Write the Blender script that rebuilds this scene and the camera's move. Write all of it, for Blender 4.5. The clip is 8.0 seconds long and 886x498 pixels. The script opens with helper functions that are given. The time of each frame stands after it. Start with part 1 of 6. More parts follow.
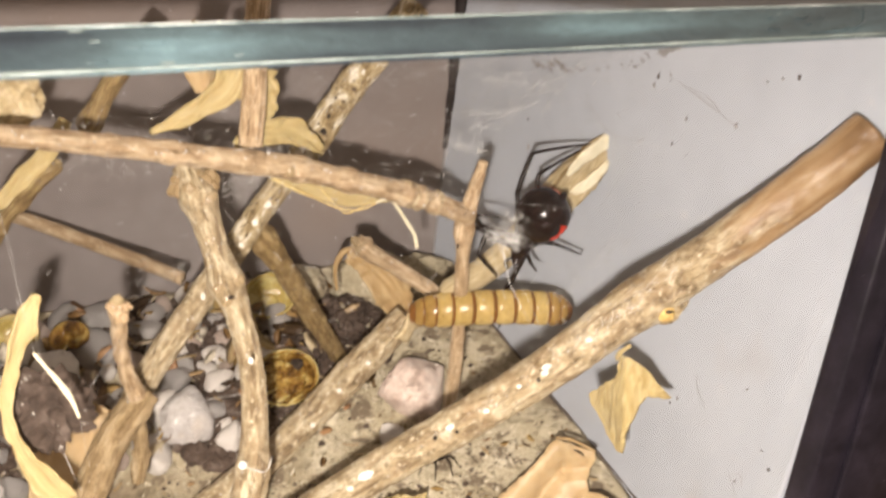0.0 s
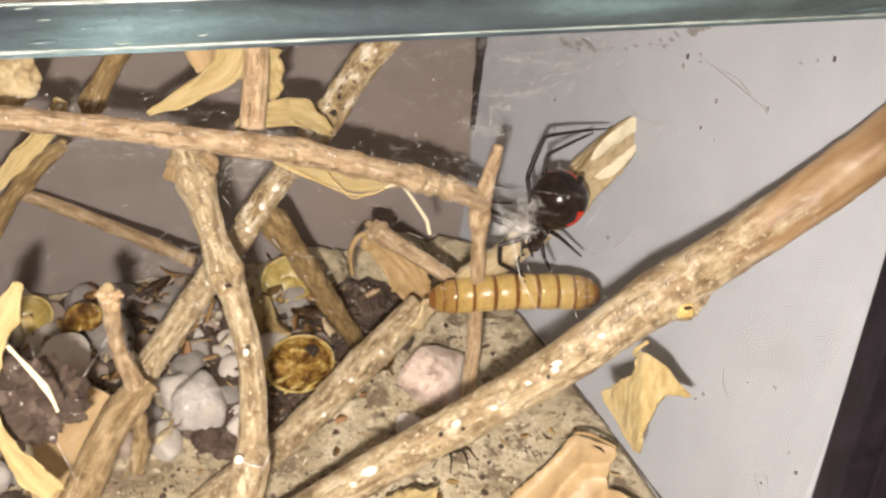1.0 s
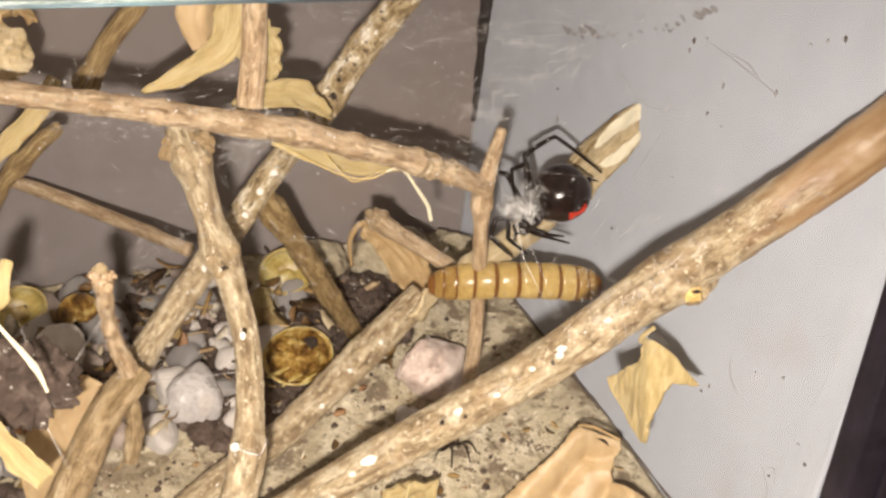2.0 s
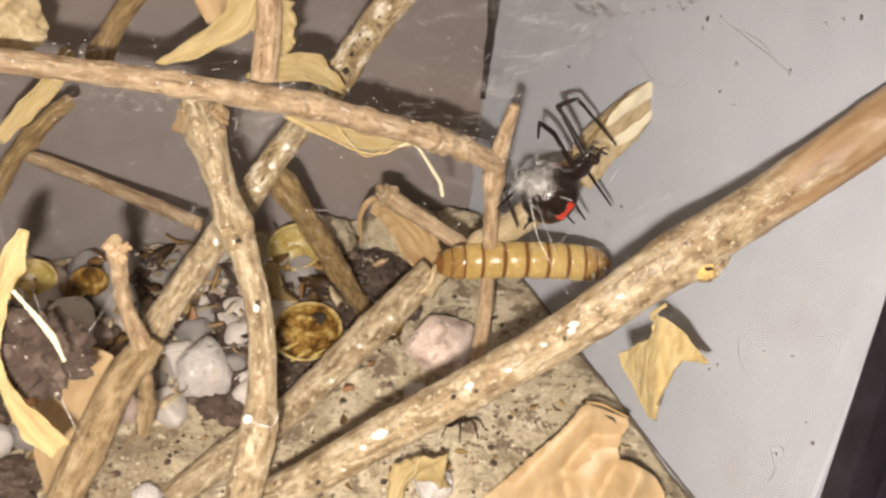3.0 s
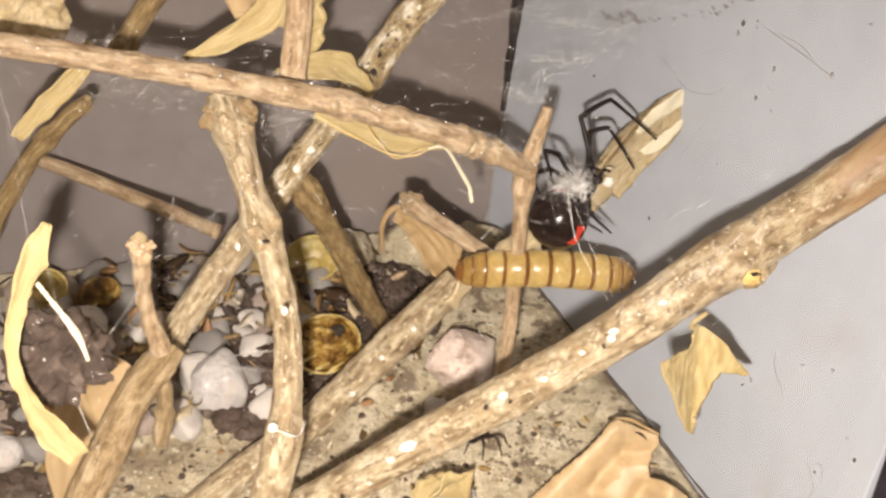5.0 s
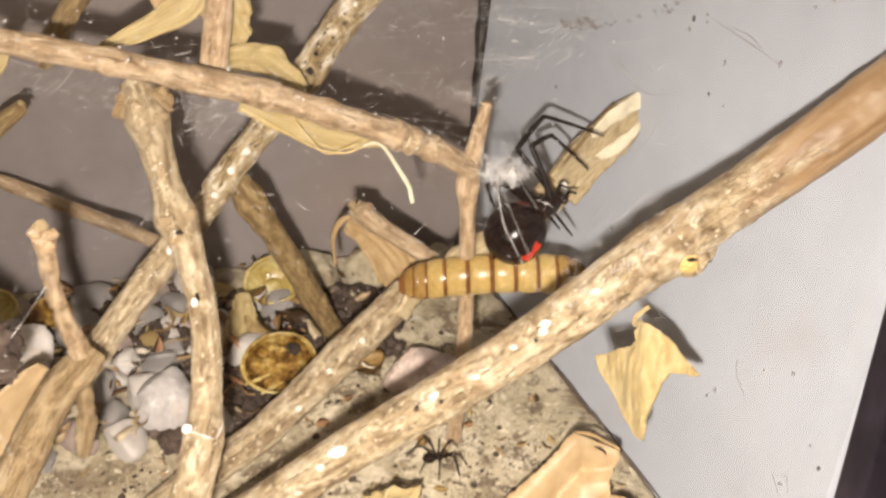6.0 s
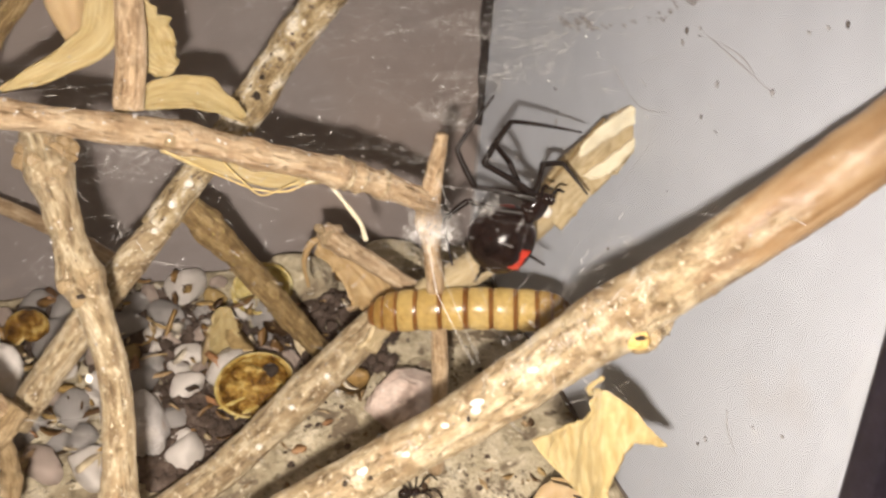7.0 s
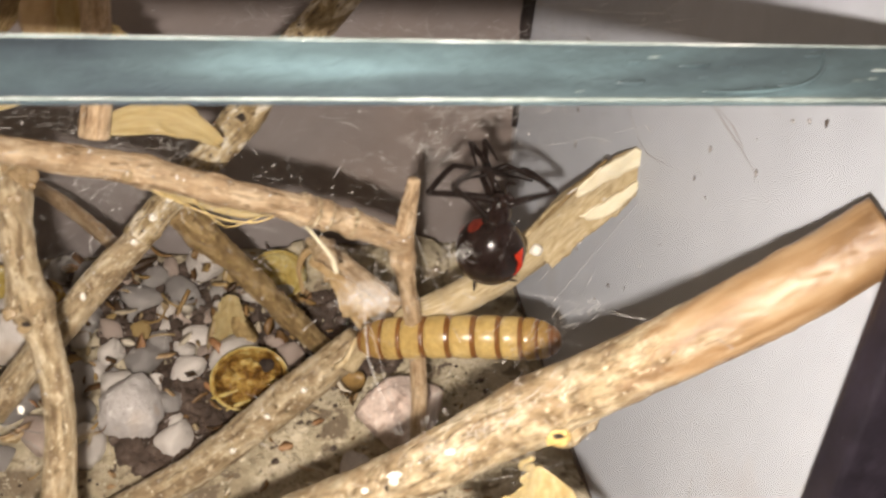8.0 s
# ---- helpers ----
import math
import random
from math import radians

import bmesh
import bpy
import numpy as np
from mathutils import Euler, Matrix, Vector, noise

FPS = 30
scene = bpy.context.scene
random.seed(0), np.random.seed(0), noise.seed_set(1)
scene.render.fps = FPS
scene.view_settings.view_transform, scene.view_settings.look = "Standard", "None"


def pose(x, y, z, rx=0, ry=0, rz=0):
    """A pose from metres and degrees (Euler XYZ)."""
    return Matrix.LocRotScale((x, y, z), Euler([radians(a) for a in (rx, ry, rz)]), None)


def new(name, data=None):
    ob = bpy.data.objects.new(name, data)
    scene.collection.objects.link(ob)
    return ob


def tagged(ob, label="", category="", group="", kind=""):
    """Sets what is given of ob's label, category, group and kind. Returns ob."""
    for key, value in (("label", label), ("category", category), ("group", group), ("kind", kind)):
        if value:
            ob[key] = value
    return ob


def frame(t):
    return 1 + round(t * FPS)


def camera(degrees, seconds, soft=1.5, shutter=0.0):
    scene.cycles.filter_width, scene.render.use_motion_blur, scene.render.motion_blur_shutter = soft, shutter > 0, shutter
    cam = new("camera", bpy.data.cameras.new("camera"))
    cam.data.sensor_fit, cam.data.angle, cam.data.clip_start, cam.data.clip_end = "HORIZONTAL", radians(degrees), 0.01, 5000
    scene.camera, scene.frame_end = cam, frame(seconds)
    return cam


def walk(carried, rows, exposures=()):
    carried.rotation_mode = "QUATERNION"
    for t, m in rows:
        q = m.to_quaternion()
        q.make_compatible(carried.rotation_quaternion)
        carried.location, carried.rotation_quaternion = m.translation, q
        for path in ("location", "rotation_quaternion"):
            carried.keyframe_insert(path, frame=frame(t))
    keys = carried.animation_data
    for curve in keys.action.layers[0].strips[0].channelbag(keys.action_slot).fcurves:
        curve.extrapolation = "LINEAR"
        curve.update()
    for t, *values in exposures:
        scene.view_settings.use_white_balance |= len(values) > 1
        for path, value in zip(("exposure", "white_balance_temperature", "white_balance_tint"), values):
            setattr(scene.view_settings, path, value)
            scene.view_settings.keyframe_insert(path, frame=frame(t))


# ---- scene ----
cam = camera(45.3, 8.0, soft=2.6, shutter=0.5)
METRES, EYE, TILT, LEAN, TURN = 0.105, 0.138, -29.38, -6.11, -26.84
ROWS = [
    (0.0, 0.0000, 0.0000, 0.0000, 0.00, 0.00, -0.00),
    (0.2, 0.0286, 0.0376, -0.0104, 1.26, -0.57, -0.41),
    (0.5, 0.0590, 0.0702, 0.0164, 1.79, -0.92, -0.45),
    (1.0, 0.0545, 0.0683, 0.0162, 2.65, -1.27, -0.69),
    (1.5, 0.0591, 0.0893, 0.0207, 2.52, -1.11, -0.66),
    (1.7, 0.0564, 0.0923, 0.0029, 2.61, -0.79, -0.65),
    (2.8, 0.0386, 0.1077, -0.0268, 2.39, -1.71, -1.34),
    (3.0, 0.0358, 0.0983, -0.0244, 2.71, -1.89, -1.33),
    (3.5, 0.0133, 0.0903, -0.0268, 3.08, -1.76, -1.39),
    (4.0, 0.0045, 0.0752, -0.0259, 4.00, -1.64, -1.24),
    (4.2, 0.0160, 0.0895, -0.0369, 4.34, -1.07, -1.28),
    (5.3, -0.0158, 0.1557, -0.0556, 1.78, -0.11, -1.63),
    (5.5, -0.0044, 0.1638, -0.0572, 1.46, 0.28, -1.25),
    (5.8, 0.0564, 0.1932, -0.1065, 2.67, 1.81, -1.34),
    (6.0, 0.1040, 0.2117, -0.1352, 3.82, 2.77, -1.12),
    (6.3, 0.1410, 0.2424, -0.1067, 4.30, 3.25, -0.94),
    (6.5, 0.1777, 0.2708, -0.0655, 5.36, 1.65, -0.89),
    (6.8, 0.2587, 0.3322, -0.0146, 6.96, -0.19, -0.91),
    (7.0, 0.2602, 0.3511, 0.0136, 8.44, -0.83, -1.62),
    (7.3, 0.3061, 0.3823, 0.0509, 10.28, -2.15, -4.66),
    (7.5, 0.3323, 0.4142, 0.0718, 11.68, -3.78, -6.24),
    (7.7, 0.3590, 0.3982, 0.1101, 13.13, -4.28, -7.49),
    (8.0, 0.4166, 0.4118, 0.1747, 14.58, -5.28, -6.80),
]
walk(cam, [(t, pose(0, 0, EYE, TILT, LEAN, TURN) @ pose(METRES * x, METRES * y, METRES * z, 90 + pitch, roll, yaw)) for t, x, y, z, yaw, pitch, roll in ROWS],
     exposures=[(0.0, 0.03), (1.5, -0.14), (3.0, -0.15), (4.0, -0.02), (5.5, -0.10), (6.0, -0.14), (6.5, -0.36), (7.0, -0.42), (7.5, -0.52), (8.0, -0.64)])

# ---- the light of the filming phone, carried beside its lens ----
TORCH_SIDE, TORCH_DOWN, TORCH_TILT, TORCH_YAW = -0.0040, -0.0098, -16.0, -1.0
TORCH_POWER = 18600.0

# ---- world: a dim room at night ----
world = bpy.data.worlds.new("room_dusk")
world.use_nodes = True
scene.world = world
world.node_tree.nodes["Background"].inputs[0].default_value = (0.95, 0.74, 0.56, 1)
world.node_tree.nodes["Background"].inputs[1].default_value = 0.52


# ---- materials ----
def nodes_of(name):
    m = bpy.data.materials.new(name)
    m.use_nodes = True
    nt = m.node_tree
    return m, nt, nt.nodes["Principled BSDF"]


def ramp(nt, stops):
    r = nt.nodes.new("ShaderNodeValToRGB")
    els = r.color_ramp.elements
    while len(els) < len(stops):
        els.new(0.5)
    for e, (p, c) in zip(els, stops):
        e.position, e.color = p, (*c, 1)
    return r


def noise_tex(nt, coord, scale, detail=6.0, rough=0.6, dist=0.0, stretch=None):
    n = nt.nodes.new("ShaderNodeTexNoise")
    n.inputs["Scale"].default_value = scale
    n.inputs["Detail"].default_value = detail
    n.inputs["Roughness"].default_value = rough
    n.inputs["Distortion"].default_value = dist
    if stretch:
        mp = nt.nodes.new("ShaderNodeMapping")
        mp.inputs["Scale"].default_value = stretch
        nt.links.new(coord, mp.inputs["Vector"])
        coord = mp.outputs["Vector"]
    nt.links.new(coord, n.inputs["Vector"])
    return n.outputs["Fac"]


def mix_col(nt, fac, a, b, blend="MIX"):
    x = nt.nodes.new("ShaderNodeMix")
    x.data_type, x.blend_type = "RGBA", blend
    if isinstance(fac, float):
        x.inputs[0].default_value = fac
    else:
        nt.links.new(fac, x.inputs[0])
    for k, v in ((6, a), (7, b)):
        if isinstance(v, tuple):
            x.inputs[k].default_value = (*v, 1)
        else:
            nt.links.new(v, x.inputs[k])
    return x.outputs[2]


def bump(nt, b, height, strength, distance):
    n = nt.nodes.new("ShaderNodeBump")
    n.inputs["Strength"].default_value = strength
    n.inputs["Distance"].default_value = distance
    nt.links.new(height, n.inputs["Height"])
    nt.links.new(n.outputs["Normal"], b.inputs["Normal"])


def surface(name, stops, scale, rough=0.7, fine=None, speck=None, bumps=(0.4, 0.0004), stretch=None, uv=False, spec=0.4, vary=0.0, sss=0.0, metal=0.0, grain=1.0, cracks=0.0, matt=0.35, fibre=0.0, deep=0.62):
    """Two scales of mottling (a ramp over coarse noise, modulated by fine grain), optional dark or light specks, and relief."""
    m, nt, b = nodes_of(name)
    tc = nt.nodes.new("ShaderNodeTexCoord")
    co = tc.outputs["UV" if uv else "Object"]
    n1 = noise_tex(nt, co, scale, 5, 0.6, 0.4, stretch)
    r = ramp(nt, stops)
    nt.links.new(n1, r.inputs[0])
    col = r.outputs[0]
    n2 = noise_tex(nt, co, fine or scale * 7, 4, 0.7, 0.2, stretch)
    g = ramp(nt, [(0.25, (deep, deep * 0.97, deep * 0.94)), (0.6, (1.0, 1.0, 1.0)), (0.85, (1.15, 1.15, 1.12))])
    nt.links.new(n2, g.inputs[0])
    col = mix_col(nt, grain, col, g.outputs[0], "MULTIPLY")
    if fibre:
        lines = noise_tex(nt, co, fibre, 4, 0.65, 0.3, (0.16, 1.5, 1.0))
        q = ramp(nt, [(0.32, (0.50, 0.45, 0.40)), (0.46, (0.95, 0.94, 0.92)), (0.66, (1.12, 1.12, 1.10))])
        nt.links.new(lines, q.inputs[0])
        col = mix_col(nt, 1.0, col, q.outputs[0], "MULTIPLY")
        n2 = mix_col(nt, 0.4, n2, lines)
    for s in speck or ():
        sc, lo, hi, c = s
        n3 = noise_tex(nt, co, sc, 3, 0.55)
        q = ramp(nt, [(lo, (0, 0, 0)), (hi, (1, 1, 1))])
        nt.links.new(n3, q.inputs[0])
        col = mix_col(nt, q.outputs[0], col, c)
    if vary:
        oi = nt.nodes.new("ShaderNodeObjectInfo")
        hv = nt.nodes.new("ShaderNodeHueSaturation")
        mr = nt.nodes.new("ShaderNodeMapRange")
        mr.inputs[3].default_value, mr.inputs[4].default_value = 1 - vary, 1 + vary
        nt.links.new(oi.outputs["Random"], mr.inputs[0])
        nt.links.new(mr.outputs[0], hv.inputs["Value"])
        nt.links.new(col, hv.inputs["Color"])
        col = hv.outputs[0]
    nt.links.new(col, b.inputs["Base Color"])
    b.inputs["Roughness"].default_value = rough
    b.inputs["Specular IOR Level"].default_value = spec
    b.inputs["Metallic"].default_value = metal
    b.inputs["Diffuse Roughness"].default_value = matt
    if sss:
        b.inputs["Subsurface Weight"].default_value = sss
        b.inputs["Subsurface Radius"].default_value = (0.0012, 0.0008, 0.0004)
        b.inputs["Subsurface Scale"].default_value = 1.0
    if cracks:
        n4 = noise_tex(nt, co, cracks, 8, 0.70, 0.5, stretch)
        q = ramp(nt, [(0.32, (0, 0, 0)), (0.45, (0.75, 0.75, 0.75)), (0.70, (1, 1, 1))])
        nt.links.new(n4, q.inputs[0])
        dk = ramp(nt, [(0.27, (0.58, 0.50, 0.42)), (0.40, (1, 1, 1))])
        nt.links.new(n4, dk.inputs[0])
        nt.links.new(mix_col(nt, 1.0, col, dk.outputs[0], "MULTIPLY"), b.inputs["Base Color"])
        n2 = mix_col(nt, 0.55, n2, q.outputs[0])
    bump(nt, b, n2, *bumps)
    return m


BARK = surface("weathered_bark", [(0.34, (0.190, 0.130, 0.070)), (0.44, (0.320, 0.238, 0.139)), (0.53, (0.432, 0.345, 0.216)), (0.63, (0.610, 0.530, 0.390))], 7,
               0.34, 60, [(3, 0.54, 0.74, (0.31, 0.22, 0.125)), (9, 0.54, 0.70, (0.56, 0.465, 0.32)), (20, 0.61, 0.67, (0.66, 0.58, 0.43)), (70, 0.66, 0.74, (0.25, 0.18, 0.105)), (30, 0.67, 0.71, (0.80, 0.75, 0.64)), (24, 0.68, 0.715, (0.13, 0.085, 0.05))], (1.0, 0.0008), (0.5, 1.0, 1.0), True, 0.65, 0.08, cracks=22, fibre=18, deep=0.60)


def smoothing_bark(name, base, start, end):
    """The rough bark of base, worn away in patches towards a smooth reddish skin between two places along the stick."""
    m = base.copy()
    m.name = name
    nt = m.node_tree
    b = nt.nodes["Principled BSDF"]
    co = nt.nodes.new("ShaderNodeTexCoord").outputs["UV"]
    sep = nt.nodes.new("ShaderNodeSeparateXYZ")
    nt.links.new(co, sep.inputs[0])
    run = nt.nodes.new("ShaderNodeMapRange")
    run.inputs[1].default_value, run.inputs[2].default_value = start, end
    run.inputs[3].default_value, run.inputs[4].default_value = -0.35, 0.75
    run.clamp = False
    nt.links.new(sep.outputs[0], run.inputs[0])
    add = nt.nodes.new("ShaderNodeMath")
    nt.links.new(run.outputs[0], add.inputs[0])
    nt.links.new(noise_tex(nt, co, 4, 5, 0.6, 0.4, (0.7, 1.6, 1.0)), add.inputs[1])
    mask = ramp(nt, [(0.50, (0, 0, 0)), (0.78, (0.92, 0.92, 0.92))])
    nt.links.new(add.outputs[0], mask.inputs[0])
    skin = ramp(nt, [(0.32, (0.130, 0.068, 0.028)), (0.46, (0.225, 0.132, 0.062)), (0.58, (0.30, 0.195, 0.105)), (0.72, (0.40, 0.305, 0.20))])
    nt.links.new(noise_tex(nt, co, 3.5, 6, 0.55, 0.5, (0.35, 2.2, 1.0)), skin.inputs[0])
    blush = ramp(nt, [(0.60, (0, 0, 0)), (0.72, (0.6, 0.6, 0.6))])
    nt.links.new(noise_tex(nt, co, 2.4, 4, 0.6, 0.3, (0.8, 2.0, 1.0)), blush.inputs[0])
    young = mix_col(nt, blush.outputs[0], skin.outputs[0], (0.27, 0.125, 0.08))
    old = b.inputs["Base Color"].links[0].from_socket
    nt.links.new(mix_col(nt, mask.outputs[0], old, young), b.inputs["Base Color"])
    calm = nt.nodes.new("ShaderNodeMapRange")
    calm.inputs[3].default_value, calm.inputs[4].default_value = 1.0, 0.22
    nt.links.new(mask.outputs[0], calm.inputs[0])
    nt.links.new(calm.outputs[0], b.inputs["Normal"].links[0].from_node.inputs["Strength"])
    return m


BARK_THICK = smoothing_bark("thick_stick_bark", BARK, 6.1, 8.7)
BARK_RED = surface("reddish_young_bark", [(0.30, (0.279, 0.180, 0.100)), (0.44, (0.445, 0.316, 0.193)), (0.56, (0.579, 0.442, 0.292)), (0.68, (0.703, 0.577, 0.420))], 6,
                   0.35, 46, [(14, 0.56, 0.68, (0.60, 0.47, 0.33)), (34, 0.64, 0.70, (0.70, 0.60, 0.46)), (60, 0.66, 0.72, (0.20, 0.12, 0.065)), (24, 0.70, 0.75, (0.13, 0.07, 0.04))], (1.0, 0.0007), (0.6, 1.0, 1.0), True, 0.55, 0.08, cracks=16, fibre=20, deep=0.58)
BARK_WHITE = surface("lichen_pale_bark", [(0.32, (0.19, 0.13, 0.062)), (0.43, (0.35, 0.265, 0.145)), (0.53, (0.52, 0.425, 0.27)), (0.63, (0.84, 0.79, 0.68))], 6,
                     0.55, 60, [(20, 0.60, 0.64, (0.07, 0.045, 0.03)), (11, 0.66, 0.69, (0.08, 0.05, 0.035)), (40, 0.67, 0.70, (0.88, 0.85, 0.78))], (0.9, 0.0008), (0.8, 1.0, 1.0), True, 0.4, cracks=18, fibre=16, deep=0.45)
BARK_DARK = surface("shaded_mossy_bark", [(0.3, (0.16, 0.10, 0.045)), (0.48, (0.30, 0.205, 0.095)), (0.60, (0.41, 0.30, 0.15)), (0.72, (0.54, 0.43, 0.25))], 9,
                    0.55, 55, [(20, 0.62, 0.68, (0.38, 0.32, 0.11)), (34, 0.68, 0.72, (0.55, 0.50, 0.40))], (0.8, 0.0007), (0.6, 1.4, 1.0), True, 0.45, cracks=18, fibre=20, deep=0.45)
BARK_OLIVE = surface("dusty_olive_bark", [(0.3, (0.20, 0.135, 0.065)), (0.48, (0.34, 0.245, 0.135)), (0.62, (0.45, 0.345, 0.21)), (0.75, (0.58, 0.48, 0.34))], 6,
                     0.62, 60, [(30, 0.67, 0.72, (0.55, 0.48, 0.38)), (18, 0.68, 0.74, (0.09, 0.06, 0.04))], (0.9, 0.0008), (0.7, 1.3, 1.0), True, 0.35, cracks=18, fibre=20, deep=0.45)
WOOD_TORN = surface("torn_pale_wood", [(0.3, (0.42, 0.31, 0.17)), (0.5, (0.61, 0.495, 0.30)), (0.75, (0.80, 0.70, 0.50))], 6,
                    0.6, 70, None, (0.7, 0.0006), (1.0, 6.0, 1.0), True, 0.4)
SPLINTER = surface("pale_fresh_wood", [(0.3, (0.82, 0.73, 0.50)), (0.6, (0.93, 0.88, 0.70))], 5, 0.55, 50, None, (0.6, 0.0005), (1.0, 5.0, 1.0), True)
BARK_TUFT = surface("crumbly_tan_husk", [(0.3, (0.34, 0.25, 0.13)), (0.5, (0.55, 0.44, 0.26)), (0.7, (0.70, 0.60, 0.42))], 420, 0.6, 2200, None, (0.6, 0.0006), cracks=300)
PITH = surface("yellow_cut_wood", [(0.3, (0.48, 0.30, 0.10)), (0.6, (0.72, 0.52, 0.20))], 900, 0.6, 3000)
DROP = surface("white_droppings", [(0.3, (0.72, 0.68, 0.60)), (0.6, (0.88, 0.86, 0.80))], 900, 0.5, 4000)
LEAF = surface("dry_yellow_leaf", [(0.3, (0.36, 0.262, 0.11)), (0.5, (0.485, 0.385, 0.19)), (0.7, (0.585, 0.49, 0.285))], 5,
               0.50, 34, [(9, 0.68, 0.78, (0.34, 0.21, 0.08)), (60, 0.70, 0.74, (0.30, 0.19, 0.08))], (0.35, 0.0003), (0.6, 4.0, 1.0), True, 0.45, 0.08, 0.12)
LEAF_TAN = surface("dry_tan_leaf", [(0.3, (0.40, 0.282, 0.152)), (0.5, (0.50, 0.366, 0.208)), (0.7, (0.59, 0.448, 0.272))], 2.2,
                   0.45, 40, [(6, 0.70, 0.80, (0.36, 0.225, 0.105))], (0.15, 0.0002), (1.0, 2.0, 1.0), True, 0.45, 0.04, 0.12, grain=0.5)
LEAF_BROWN = surface("dry_brown_leaf", [(0.3, (0.30, 0.195, 0.09)), (0.5, (0.43, 0.30, 0.15)), (0.7, (0.56, 0.425, 0.24))], 4,
                     0.5, 34, [(9, 0.66, 0.76, (0.22, 0.12, 0.06))], (0.4, 0.0003), (0.8, 3.0, 1.0), True, 0.4, 0.06, 0.10)
GROUND = surface("sandy_clay", [(0.3, (0.40, 0.34, 0.23)), (0.45, (0.53, 0.465, 0.33)), (0.58, (0.63, 0.56, 0.42)), (0.72, (0.72, 0.66, 0.53))], 130, 0.75, 1300,
                 [(55, 0.54, 0.66, (0.33, 0.275, 0.185)), (240, 0.60, 0.68, (0.30, 0.25, 0.17)), (520, 0.66, 0.69, (0.09, 0.07, 0.055)), (190, 0.69, 0.72, (0.12, 0.09, 0.07)), (900, 0.68, 0.72, (0.74, 0.70, 0.60)), (150, 0.57, 0.63, (0.19, 0.15, 0.105)), (70, 0.60, 0.70, (0.24, 0.19, 0.13)), (330, 0.63, 0.67, (0.68, 0.61, 0.47))], (1.0, 0.0013), vary=0.10, cracks=300, matt=0.8)
SOIL = surface("dark_potting_soil", [(0.3, (0.034, 0.023, 0.018)), (0.55, (0.095, 0.066, 0.052)), (0.75, (0.21, 0.165, 0.14))], 300, 0.8, 1500,
               [(900, 0.68, 0.72, (0.60, 0.57, 0.52)), (420, 0.70, 0.73, (0.55, 0.50, 0.45))], (0.8, 0.0008), spec=0.5)
STONE_W = surface("pale_quartz", [(0.3, (0.48, 0.45, 0.43)), (0.5, (0.64, 0.61, 0.60)), (0.75, (0.78, 0.76, 0.75))], 200, 0.50, 1200,
                  [(260, 0.62, 0.70, (0.50, 0.40, 0.33)), (520, 0.62, 0.68, (0.84, 0.82, 0.80)), (80, 0.60, 0.74, (0.54, 0.46, 0.38))], (1.0, 0.0014), vary=0.08, grain=0.7, matt=0.6, spec=0.3)
STONE_P = surface("pinkish_quartz", [(0.3, (0.670, 0.518, 0.443)), (0.55, (0.821, 0.691, 0.616)), (0.75, (0.907, 0.821, 0.756))], 220, 0.45, 1200,
                  [(300, 0.68, 0.75, (0.44, 0.31, 0.24)), (700, 0.66, 0.72, (0.86, 0.80, 0.76))], (0.9, 0.0012), vary=0.1, cracks=260)
STONE_G = surface("grey_pebble", [(0.3, (0.616, 0.575, 0.534)), (0.55, (0.759, 0.718, 0.688)), (0.75, (0.883, 0.851, 0.810))], 200, 0.35, 1500,
                  [(500, 0.66, 0.71, (0.16, 0.12, 0.10)), (90, 0.56, 0.70, (0.52, 0.43, 0.33))], (0.7, 0.0008), vary=0.10, grain=0.4, matt=0.6)
STONE_O = surface("ochre_pebble", [(0.3, (0.30, 0.19, 0.07)), (0.55, (0.48, 0.35, 0.15)), (0.75, (0.60, 0.48, 0.26))], 200, 0.5, 1500,
                  None, (0.4, 0.0004), vary=0.2)
SHELL = surface("amber_snail_shell", [(0.34, (0.05, 0.022, 0.006)), (0.46, (0.20, 0.10, 0.02)), (0.56, (0.40, 0.25, 0.06)), (0.68, (0.62, 0.48, 0.18))], 360, 0.12, 1200, None, (0.7, 0.0012), spec=0.6, sss=0.1)
HOLLOW = surface("hollow_dark", [(0.3, (0.015, 0.010, 0.008)), (0.7, (0.04, 0.028, 0.02))], 500, 0.8, 2000)
WALL = surface("scuffed_grey_plastic", [(0.25, (0.379, 0.406, 0.459)), (0.5, (0.419, 0.447, 0.501)), (0.75, (0.454, 0.482, 0.540))], 26, 0.50, 190,
               [(75, 0.66, 0.82, (0.40, 0.39, 0.40)), (40, 0.60, 0.80, (0.35, 0.34, 0.345)), (150, 0.70, 0.80, (0.55, 0.55, 0.57))], (0.0, 0.0002), spec=0.30, grain=0.20, matt=0.45)
# the wall plastic with brown grime, darkened to put light falloff into its colour
WALL_BACK = surface("dimmed_grimy_plastic", [(0.25, (0.241, 0.211, 0.206)), (0.5, (0.276, 0.246, 0.243)), (0.75, (0.309, 0.280, 0.278))], 24, 0.50, 170,
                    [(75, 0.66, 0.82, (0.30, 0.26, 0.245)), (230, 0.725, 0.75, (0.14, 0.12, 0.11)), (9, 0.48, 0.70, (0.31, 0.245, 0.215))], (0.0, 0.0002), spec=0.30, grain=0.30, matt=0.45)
BLACK = surface("black_plastic_trim", [(0.3, (0.008, 0.007, 0.010)), (0.7, (0.022, 0.018, 0.026))], 120, 0.38, 900,
                [(500, 0.74, 0.77, (0.25, 0.22, 0.25))], (0.2, 0.0002), spec=0.22)
SILICONE = surface("dark_silicone", [(0.3, (0.015, 0.012, 0.012)), (0.7, (0.05, 0.04, 0.04))], 300, 0.6, 1500)
